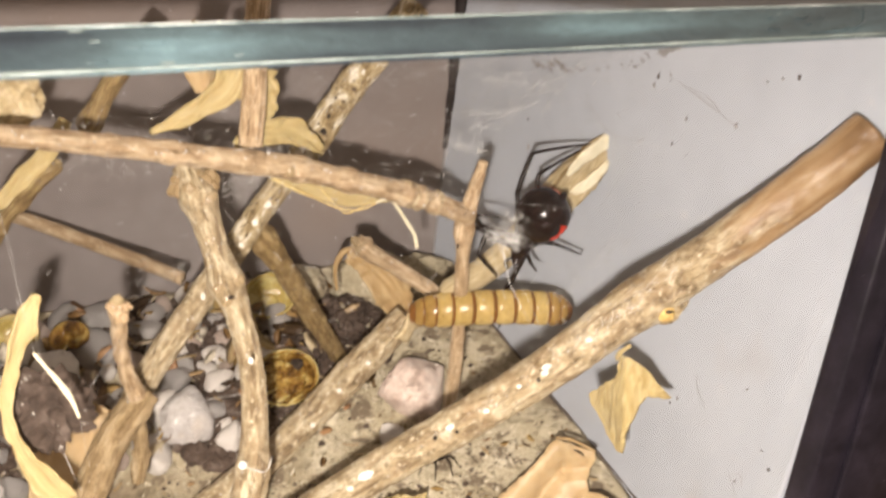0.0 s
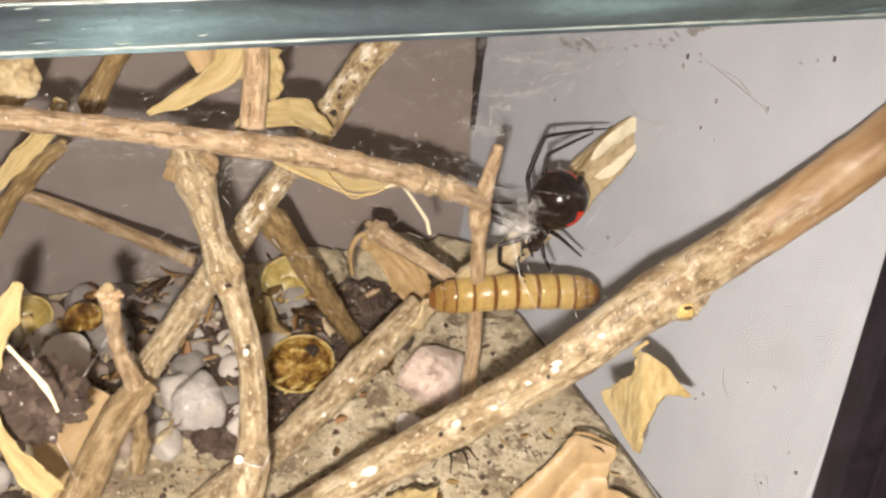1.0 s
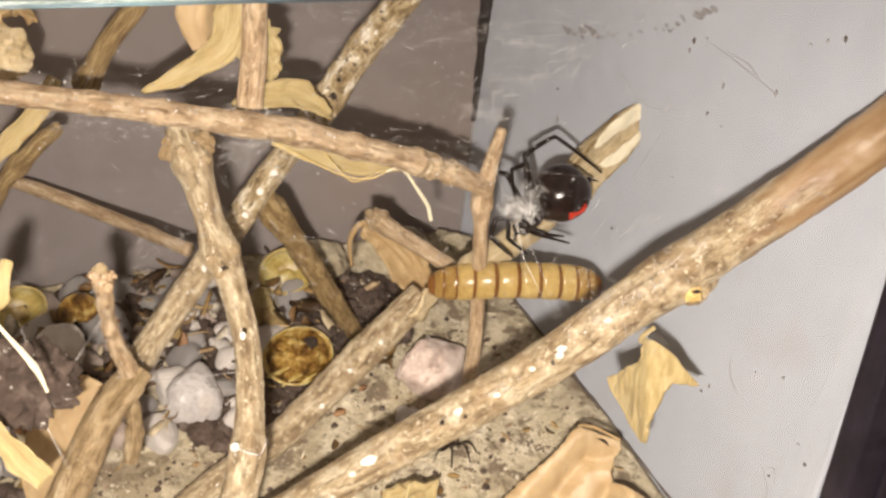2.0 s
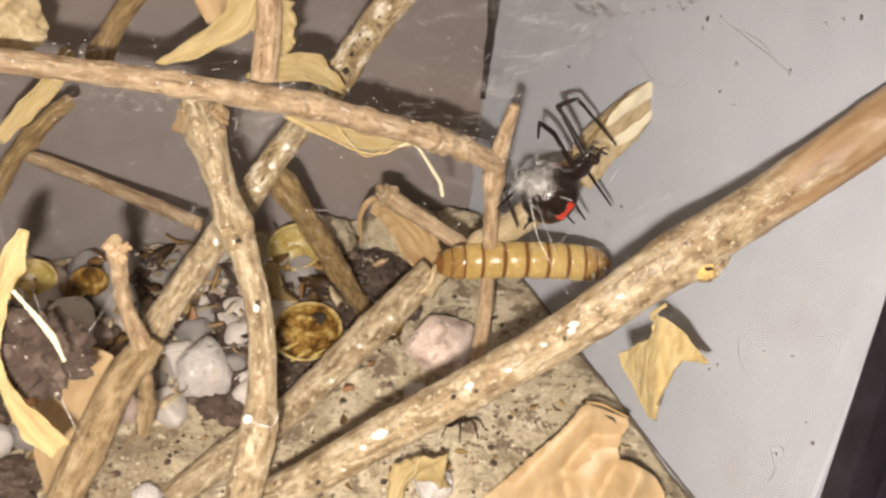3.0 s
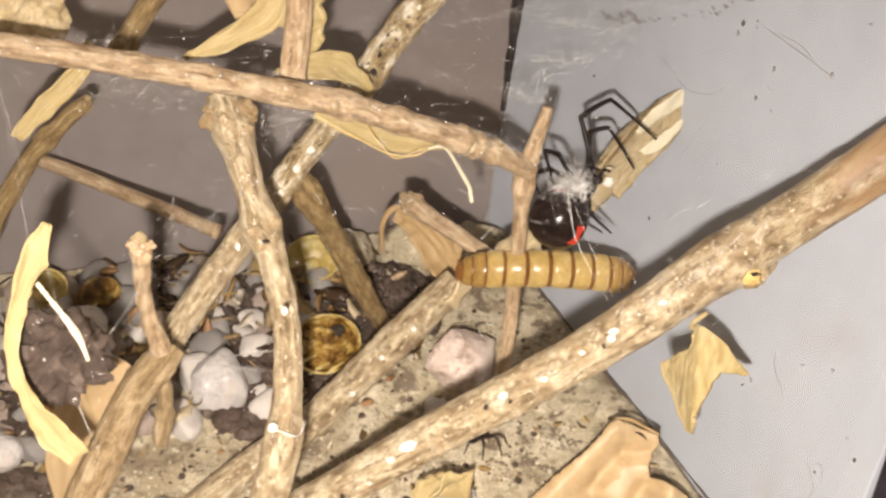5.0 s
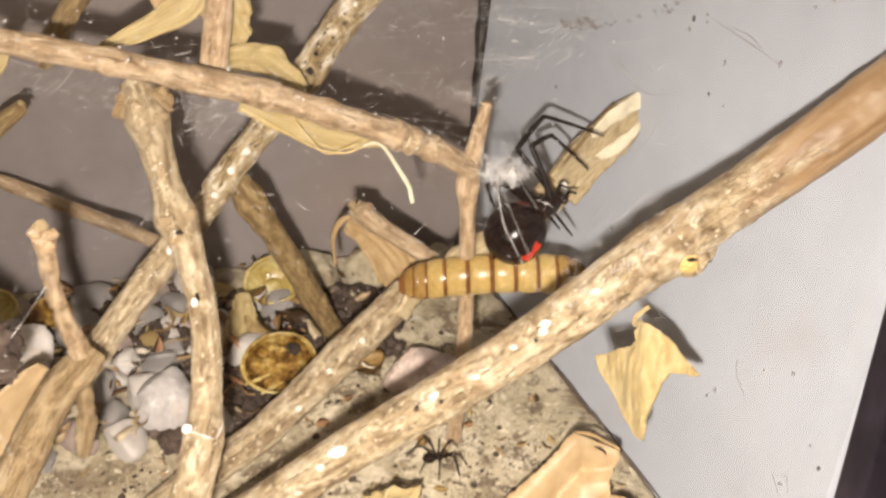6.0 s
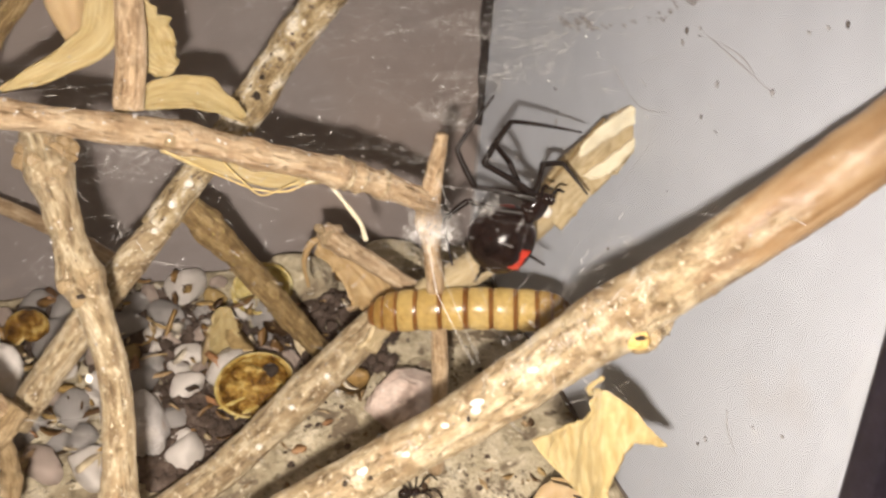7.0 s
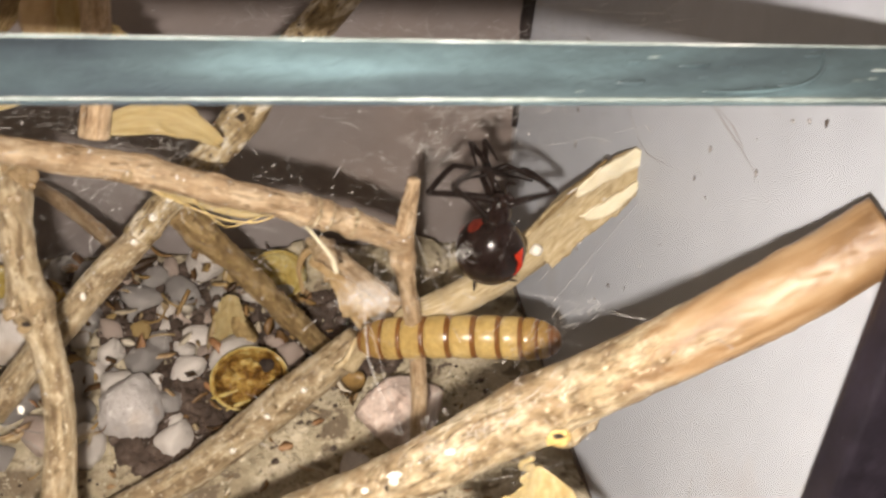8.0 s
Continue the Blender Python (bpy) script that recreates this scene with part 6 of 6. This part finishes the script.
    # loose white beads put in as more glints by the corner
    for _ in range(60):
        c = Vector((rnd.uniform(0.088, 0.120), rnd.uniform(0.140, 0.165), rnd.uniform(0.050, 0.078)))
        bead(c, rnd.choice((0.00007, 0.0001, 0.00014)))
    near_face = Vector((-0.0016, -0.0024, 0.0018))
    for u, n, spread in ((0.56, 40, 0.0014), (0.62, 90, 0.0018), (0.66, 120, 0.0020), (0.70, 110, 0.0020), (0.74, 50, 0.0016), (0.40, 30, 0.0010), (0.46, 36, 0.0012)):
        for _ in range(n):
            c = spline(BIG, 100)[int(u * 100)] + near_face + Vector((rnd.gauss(0, spread), rnd.gauss(0, 0.0003), rnd.gauss(0, spread)))
            thread(c, c + Vector((rnd.gauss(0, 0.0009), rnd.gauss(-0.0001, 0.0002), rnd.gauss(0, 0.0009))), rnd.choice((0.00001, 0.000016, 0.000024)), rnd.uniform(-0.0002, 0.0002))
    for _ in range(40):
        c = Vector((0.0945, 0.1030, 0.0480)) + Vector((rnd.gauss(-0.002, 0.002), rnd.gauss(-0.002, 0.001), rnd.gauss(0.001, 0.0012)))
        thread(c, c + Vector((rnd.gauss(0, 0.0012), rnd.gauss(-0.0008, 0.0008), rnd.gauss(0.0006, 0.0008))), 0.000014, 0.0001)
    for _ in range(150):
        c = Vector((0.0751, 0.1113, 0.0665)) + Vector((rnd.gauss(0, 0.0010), rnd.gauss(0, 0.0005), rnd.gauss(0, 0.0008)))
        bead(c, rnd.choice((0.00004, 0.00005, 0.00006, 0.00009, 0.00011)))
    # strands that bind the larva and hold leaf, clod and fibre
    for a, b, r in (((0.0748, 0.1118, 0.0655), (0.0750, 0.1083, 0.0602), 0.00006), ((0.0750, 0.1083, 0.0602), (0.0778, 0.1026, 0.0539), 0.00005), ((0.0752, 0.1100, 0.0640), (0.0782, 0.1020, 0.0545), 0.00002),
                    ((0.0840, 0.1345, 0.0600), (0.0930, 0.1350, 0.0380), 0.00003), ((0.0960, 0.1345, 0.0385), (0.1060, 0.1330, 0.0560), 0.00002), ((0.1000, 0.1340, 0.0370), (0.1190, 0.1400, 0.0600), 0.00002),
                    ((0.0925, 0.1018, 0.0485), (0.0880, 0.1000, 0.0545), 0.00003), ((0.0940, 0.1028, 0.0470), (0.0915, 0.1000, 0.0580), 0.00004), ((0.0815, 0.0960, 0.0488), (0.0800, 0.1000, 0.0495), 0.00003),
                    ((0.0096, 0.1000, 0.0682), (0.0087, 0.1280, 0.0817), 0.00002), ((0.0137, 0.1000, 0.0585), (0.0180, 0.1230, 0.0290), 0.00002), ((0.0130, 0.1215, 0.0490), (0.0087, 0.1280, 0.0800), 0.00002),
                    ((0.0170, 0.1215, 0.0440), (0.0231, 0.1240, 0.0514), 0.00006), ((0.0135, 0.1215, 0.0390), (0.0165, 0.1240, 0.0260), 0.00006), ((0.0280, 0.1305, 0.0340), (0.0390, 0.1185, 0.0420), 0.00006), ((0.0290, 0.1310, 0.0335), (0.0400, 0.1160, 0.0400), 0.00005)):
        thread(a, b, r, 0.0003)
    return single("spider_web", bm, SILK, (0.09, 0.14, 0.05), "untidy white tangle web with dust specks, tufts and glints made as white bits", "spider web", kind="stuff", smooth=False)


web()


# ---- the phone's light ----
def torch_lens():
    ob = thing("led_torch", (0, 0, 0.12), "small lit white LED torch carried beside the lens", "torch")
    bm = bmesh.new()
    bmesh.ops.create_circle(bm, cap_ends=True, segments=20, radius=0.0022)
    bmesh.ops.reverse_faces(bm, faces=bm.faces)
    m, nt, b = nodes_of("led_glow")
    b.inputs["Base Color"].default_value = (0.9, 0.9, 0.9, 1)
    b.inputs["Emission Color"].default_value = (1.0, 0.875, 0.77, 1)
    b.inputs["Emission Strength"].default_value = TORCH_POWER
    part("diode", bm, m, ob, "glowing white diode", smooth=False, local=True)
    # an unseen collar added round the diode to narrow its beam
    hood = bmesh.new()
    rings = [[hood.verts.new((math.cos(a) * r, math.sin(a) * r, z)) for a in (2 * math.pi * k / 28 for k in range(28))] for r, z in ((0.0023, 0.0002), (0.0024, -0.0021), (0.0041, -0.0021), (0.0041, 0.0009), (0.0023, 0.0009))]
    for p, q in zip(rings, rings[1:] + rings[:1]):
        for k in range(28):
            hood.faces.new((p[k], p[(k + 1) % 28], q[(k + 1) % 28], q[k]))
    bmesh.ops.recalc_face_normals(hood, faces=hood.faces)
    part("hood", hood, BLACK, ob, "unseen black rim added round the diode to narrow its beam", local=True)
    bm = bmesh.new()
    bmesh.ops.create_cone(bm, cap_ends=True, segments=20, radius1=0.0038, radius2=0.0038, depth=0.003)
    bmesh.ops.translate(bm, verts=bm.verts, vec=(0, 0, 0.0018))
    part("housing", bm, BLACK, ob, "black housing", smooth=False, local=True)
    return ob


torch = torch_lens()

# ---- how things move ----
SPIDER_ROWS = [
    (0.0, 0.0979, 0.1381, 0.0478, 56.4, 61.5, 165.2),
    (0.5, 0.0973, 0.1381, 0.0489, 56.3, 60.1, 166.3),
    (1.0, 0.0972, 0.1381, 0.0481, 51.8, 64.3, 163.1),
    (1.5, 0.0965, 0.1381, 0.0465, 25.6, 79.7, 138.3),
    (1.7, 0.0963, 0.1381, 0.0470, 47.0, 70.0, 159.1),
    (2.8, 0.0934, 0.1369, 0.0527, -40.9, -76.6, -35.6),
    (3.0, 0.0981, 0.1360, 0.0522, -62.1, -54.1, -16.3),
    (3.5, 0.0977, 0.1362, 0.0502, -69.2, -40.2, -11.0),
    (4.0, 0.0975, 0.1368, 0.0486, -81.0, -61.8, -19.1),
    (4.2, 0.0962, 0.1368, 0.0500, -72.5, -51.5, -14.3),
    (5.3, 0.0942, 0.1368, 0.0493, -53.9, -68.2, -22.8),
    (5.5, 0.0948, 0.1368, 0.0491, -58.3, -64.7, -18.7),
    (6.0, 0.0969, 0.1367, 0.0466, -59.7, -51.0, -15.6),
    (6.3, 0.0949, 0.1368, 0.0474, -61.8, -48.7, -12.7),
    (6.5, 0.0972, 0.1367, 0.0479, -63.1, -43.5, -12.6),
    (6.8, 0.0965, 0.1368, 0.0495, -59.7, -53.8, -14.0),
    (7.0, 0.0985, 0.1367, 0.0514, -54.4, -56.5, -18.2),
    (7.3, 0.0960, 0.1368, 0.0564, -38.0, -65.8, -20.6),
    (7.5, 0.0967, 0.1369, 0.0577, -35.5, -68.2, -20.2),
    (7.7, 0.0958, 0.1369, 0.0576, 18.0, -82.6, -65.5),
    (8.0, 0.0967, 0.1370, 0.0578, 59.2, -84.3, -104.6),
]
FOOT_A = [(0, 0.1113, 0.1425, 0.0633), (0.5, 0.1098, 0.1424, 0.0631), (1, 0.1096, 0.1424, 0.0633), (1.5, 0.1179, 0.1539, 0.05), (1.7, 0.1103, 0.1425, 0.0522), (2.8, 0.1085, 0.1425, 0.0535), (3.0, 0.1103, 0.1425, 0.0531), (3.5, 0.1105, 0.1425, 0.0552), (4, 0.1115, 0.1425, 0.0552), (4.2, 0.1115, 0.1425, 0.0553), (5.3, 0.1116, 0.1425, 0.0555), (5.5, 0.1113, 0.1425, 0.0558), (6, 0.1099, 0.1422, 0.0567), (6.3, 0.1126, 0.1422, 0.0624), (6.5, 0.11, 0.1421, 0.0616), (6.8, 0.1096, 0.142, 0.0622), (7, 0.1084, 0.1421, 0.0612), (7.3, 0.1036, 0.142, 0.0632), (7.5, 0.1083, 0.142, 0.0626), (7.7, 0.101, 0.142, 0.0585), (8, 0.1023, 0.142, 0.061)]
FOOT_B = [(0, 0.1095, 0.1425, 0.0627), (0.5, 0.1087, 0.1424, 0.0621), (1, 0.1069, 0.1424, 0.0628), (1.5, 0.1146, 0.1502, 0.0519), (1.7, 0.1146, 0.1502, 0.0519), (2.8, 0.1149, 0.1425, 0.0383), (3.0, 0.1121, 0.1425, 0.0407), (3.5, 0.1117, 0.1437, 0.0530), (4, 0.1109, 0.1420, 0.0497), (4.2, 0.1098, 0.1425, 0.0502), (5.3, 0.1078, 0.1425, 0.0505), (5.5, 0.1079, 0.1425, 0.0508), (6, 0.108, 0.1422, 0.051), (6.3, 0.1102, 0.1422, 0.0565), (6.5, 0.1091, 0.1422, 0.0564), (6.8, 0.105, 0.1419, 0.071), (7, 0.094, 0.1418, 0.0682), (7.3, 0.0863, 0.1417, 0.0662), (7.5, 0.0881, 0.1418, 0.0642), (7.7, 0.0904, 0.142, 0.0566), (8, 0.0923, 0.142, 0.0617)]
FOOT_C = [(0, 0.1112, 0.139, 0.0421), (0.5, 0.1092, 0.139, 0.0423), (1, 0.1069, 0.139, 0.0397), (1.5, 0.1033, 0.139, 0.0407), (1.7, 0.1038, 0.139, 0.0405), (2.8, 0.1022, 0.139, 0.0417), (3.0, 0.1045, 0.139, 0.0408), (3.5, 0.1083, 0.139, 0.0443), (4, 0.1065, 0.139, 0.0426), (4.2, 0.1027, 0.139, 0.0405), (5.3, 0.105, 0.139, 0.0398), (5.5, 0.1049, 0.139, 0.04), (6, 0.105, 0.139, 0.0406), (6.3, 0.1067, 0.139, 0.0523), (6.5, 0.1098, 0.139, 0.0512), (6.8, 0.1083, 0.139, 0.0513), (7, 0.1091, 0.139, 0.0525), (7.5, 0.11, 0.139, 0.0497), (7.7, 0.1026, 0.139, 0.0584), (8, 0.1027, 0.139, 0.0627)]
FOOT_D = [(0, 0.0999, 0.1365, 0.0418), (0.5, 0.099, 0.1365, 0.042), (1, 0.0991, 0.1365, 0.0395), (1.5, 0.1003, 0.1365, 0.0446), (2.8, 0.0999, 0.1365, 0.0434), (3.5, 0.1023, 0.1365, 0.0388), (4, 0.1003, 0.1365, 0.0397), (5.5, 0.1002, 0.1365, 0.0433), (6, 0.1007, 0.1365, 0.0436), (6.3, 0.103, 0.1365, 0.0429), (6.5, 0.1037, 0.1365, 0.0423), (6.8, 0.1034, 0.1365, 0.0414), (7, 0.1023, 0.1365, 0.0428), (7.5, 0.1031, 0.1365, 0.0582), (7.7, 0.0999, 0.1365, 0.0461), (8, 0.1005, 0.1365, 0.0479)]
FOOT_E = [(0, 0.0915, 0.1365, 0.0421), (0.5, 0.0911, 0.1365, 0.0422), (1, 0.094, 0.1365, 0.0392), (1.5, 0.0918, 0.1365, 0.042), (2.8, 0.089, 0.1365, 0.0403), (3.5, 0.0883, 0.1365, 0.0409), (4, 0.0931, 0.1365, 0.039), (5.5, 0.0888, 0.1365, 0.0405), (6, 0.0889, 0.1365, 0.0414), (6.5, 0.0875, 0.1365, 0.0487), (7, 0.0905, 0.1365, 0.0406), (7.5, 0.096, 0.1365, 0.0403), (7.7, 0.0921, 0.1365, 0.0464), (8, 0.0944, 0.1365, 0.0466)]
FOOT_F = [(0, 0.0826, 0.1365, 0.0493), (0.5, 0.084, 0.1365, 0.0522), (1, 0.0844, 0.1365, 0.0541), (1.5, 0.0875, 0.1365, 0.0578), (2.8, 0.0818, 0.1365, 0.0462), (3.5, 0.0823, 0.1365, 0.0456), (4, 0.0878, 0.1365, 0.041), (5.5, 0.087, 0.1365, 0.0545), (6, 0.0876, 0.1365, 0.0498), (6.5, 0.0889, 0.1365, 0.0438), (7, 0.0917, 0.1365, 0.0467), (7.5, 0.0913, 0.1365, 0.0479), (7.7, 0.0911, 0.1365, 0.0645), (8, 0.0926, 0.1365, 0.0672)]
FOOT_G = [(0, 0.0902, 0.1365, 0.0543), (0.5, 0.0905, 0.1365, 0.0544), (1, 0.0891, 0.1365, 0.0545), (1.5, 0.0895, 0.1365, 0.0469), (2.8, 0.0908, 0.1375, 0.0581), (3.0, 0.0911, 0.1375, 0.0588), (3.5, 0.0915, 0.1365, 0.0545), (4, 0.0894, 0.1365, 0.0538), (5.5, 0.0881, 0.1365, 0.0539), (6, 0.0884, 0.1365, 0.0488), (6.5, 0.093, 0.1365, 0.0574), (7, 0.0913, 0.1365, 0.0615), (7.5, 0.0879, 0.1365, 0.0612), (7.7, 0.0937, 0.1365, 0.065), (8, 0.0953, 0.1365, 0.068)]
FOOT_H = [(0, 0.0934, 0.1365, 0.0294), (0.5, 0.0939, 0.1365, 0.0346), (1, 0.0942, 0.1365, 0.038), (1.5, 0.096, 0.1365, 0.0402), (2.8, 0.0895, 0.1365, 0.0435), (3.5, 0.0893, 0.1365, 0.0413), (4, 0.0908, 0.1365, 0.0394), (5.5, 0.097, 0.1365, 0.0399), (6, 0.0919, 0.1365, 0.0451), (6.5, 0.0931, 0.1365, 0.0397), (7, 0.0876, 0.1365, 0.0449), (7.5, 0.0923, 0.1365, 0.044), (7.7, 0.0992, 0.1365, 0.0466), (8, 0.0994, 0.1365, 0.064)]
WORM_ROWS = [
    (0.0, 0.0932, 0.1385, 0.0336, -1.6, -18.2),
    (0.5, 0.0943, 0.1385, 0.0356, -0.8, -18.3),
    (1.0, 0.0941, 0.1385, 0.0344, -3.5, -18.1),
    (1.5, 0.0936, 0.1385, 0.0343, -0.2, -18.0),
    (1.7, 0.0939, 0.1385, 0.0347, -1.0, -18.2),
    (2.8, 0.0933, 0.1385, 0.0341, -1.7, -18.9),
    (3.0, 0.0935, 0.1385, 0.0341, -1.9, -18.8),
    (3.5, 0.0929, 0.1385, 0.0344, -3.2, -19.4),
    (4.0, 0.0924, 0.1385, 0.0355, -3.5, -20.0),
    (4.2, 0.0931, 0.1385, 0.0344, -2.4, -19.9),
    (5.3, 0.0922, 0.1385, 0.0346, -1.6, -19.8),
    (5.5, 0.0930, 0.1385, 0.0347, -2.0, -19.2),
    (6.0, 0.0910, 0.1385, 0.0351, -7.5, -21.9),
    (6.3, 0.0908, 0.1385, 0.0355, -8.4, -23.0),
    (6.5, 0.0912, 0.1385, 0.0353, -7.1, -22.7),
    (6.8, 0.0911, 0.1385, 0.0352, -8.8, -22.7),
    (7.0, 0.0916, 0.1385, 0.0351, -5.5, -21.9),
    (7.3, 0.0923, 0.1385, 0.0356, -9.5, -20.5),
    (7.5, 0.0925, 0.1385, 0.0360, -11.3, -20.7),
    (7.7, 0.0923, 0.1385, 0.0354, -11.7, -20.8),
    (8.0, 0.0928, 0.1385, 0.0361, -12.7, -20.5),
]


def turned(rows, limit=50):
    """Rows of (t, matrix) with extra rows where the turn from one to the next is wide."""
    out = [rows[0]]
    for (t0, a), (t1, b) in zip(rows, rows[1:]):
        qa, qb = a.to_quaternion(), b.to_quaternion()
        qb.make_compatible(qa)
        n = int(math.degrees(qa.rotation_difference(qb).angle) / limit) + 1
        for i in range(1, n + 1):
            u = i / n
            out.append((t0 + (t1 - t0) * u, Matrix.LocRotScale(a.translation.lerp(b.translation, u), qa.slerp(qb, u), None)))
    return out


def between(rows, t):
    """Place on a row of (t, x, y, z) at t, in straight steps."""
    ts = [r[0] for r in rows]
    return Vector([float(np.interp(t, ts, [r[k] for r in rows])) for k in (1, 2, 3)])


# which way the knees of the front legs point; at the end the legs fold together behind the head
KNEES = [(0, -0.55, 0.40, 0.73), (7.5, -0.55, 0.40, 0.73), (7.7, -0.10, 0.97, 0.22), (8, -0.10, 0.97, 0.22)]
KNEES_B = [(0, -0.55, 0.40, 0.73), (3.0, -0.55, 0.40, 0.73), (3.5, -0.72, -0.52, 0.46), (4.0, -0.55, -0.45, 0.70), (4.2, -0.55, -0.40, 0.73), (5.3, -0.55, 0.40, 0.73), (7.5, -0.55, 0.40, 0.73), (7.7, -0.10, 0.97, 0.22), (8, -0.10, 0.97, 0.22)]


def leg_rows(key, feet, body_rows):
    """Two-bone legs: the upper bone in the spider's space, the lower one in the upper's."""
    a, b = BONES[key]
    root = Vector(COXA[key])
    up_rows, low_rows = [], []
    for t, m in body_rows:
        foot = m.inverted() @ between(feet, t)
        d = foot - root
        dist = min(max(d.length, abs(a - b) + 0.0012), (a + b) * 0.985)
        d.normalize()
        out = Vector((0.15, root.y * 500, 0.9)) if abs(d.z) < 0.93 else Vector((0.9, root.y * 500, 0.2))
        if key in "AB" or (key in "CFG" and t > 7.5):
            out = m.to_3x3().transposed() @ between(KNEES_B if key == "B" else KNEES, t)
        pole = (out - d * out.dot(d)).normalized()
        cos_a = (a * a + dist * dist - b * b) / (2 * a * dist)
        ang = math.acos(max(-1, min(1, cos_a)))
        x = (d * math.cos(ang) + pole * math.sin(ang)).normalized()
        y = d.cross(pole).normalized()
        z = x.cross(y)
        up = Matrix((x, y, z)).transposed().to_4x4()
        up.translation = root
        knee = root + x * a
        w = (root + d * dist - knee).normalized()
        local = up.to_3x3().transposed() @ w
        bend = math.atan2(-local.z, local.x)
        up_rows.append((t, up))
        low_rows.append((t, Matrix.Translation((a, 0, 0)) @ Matrix.Rotation(bend, 4, "Y")))
    return up_rows, low_rows


def camera_rows():
    return [(t, pose(0, 0, EYE, TILT, LEAN, TURN) @ pose(METRES * x, METRES * y, METRES * z, 90 + pitch, roll, yaw)) for t, x, y, z, yaw, pitch, roll in ROWS]


def motions():
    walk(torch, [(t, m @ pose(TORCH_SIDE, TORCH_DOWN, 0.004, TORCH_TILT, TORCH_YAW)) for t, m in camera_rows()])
    body = turned([(t, pose(x, y, z, a, b, c)) for t, x, y, z, a, b, c in SPIDER_ROWS])
    walk(spider, body)
    for key, feet in (("A", FOOT_A), ("B", FOOT_B), ("C", FOOT_C), ("D", FOOT_D), ("E", FOOT_E), ("F", FOOT_F), ("G", FOOT_G), ("H", FOOT_H)):
        ups, lows = leg_rows(key, feet, body)
        upper, lower = spider_legs[key]
        walk(upper, turned(ups, 70))
        walk(lower, turned(lows, 70))
    walk(worm, [(t, pose(x, y, z, 0, b, c)) for t, x, y, z, b, c in WORM_ROWS])


motions()
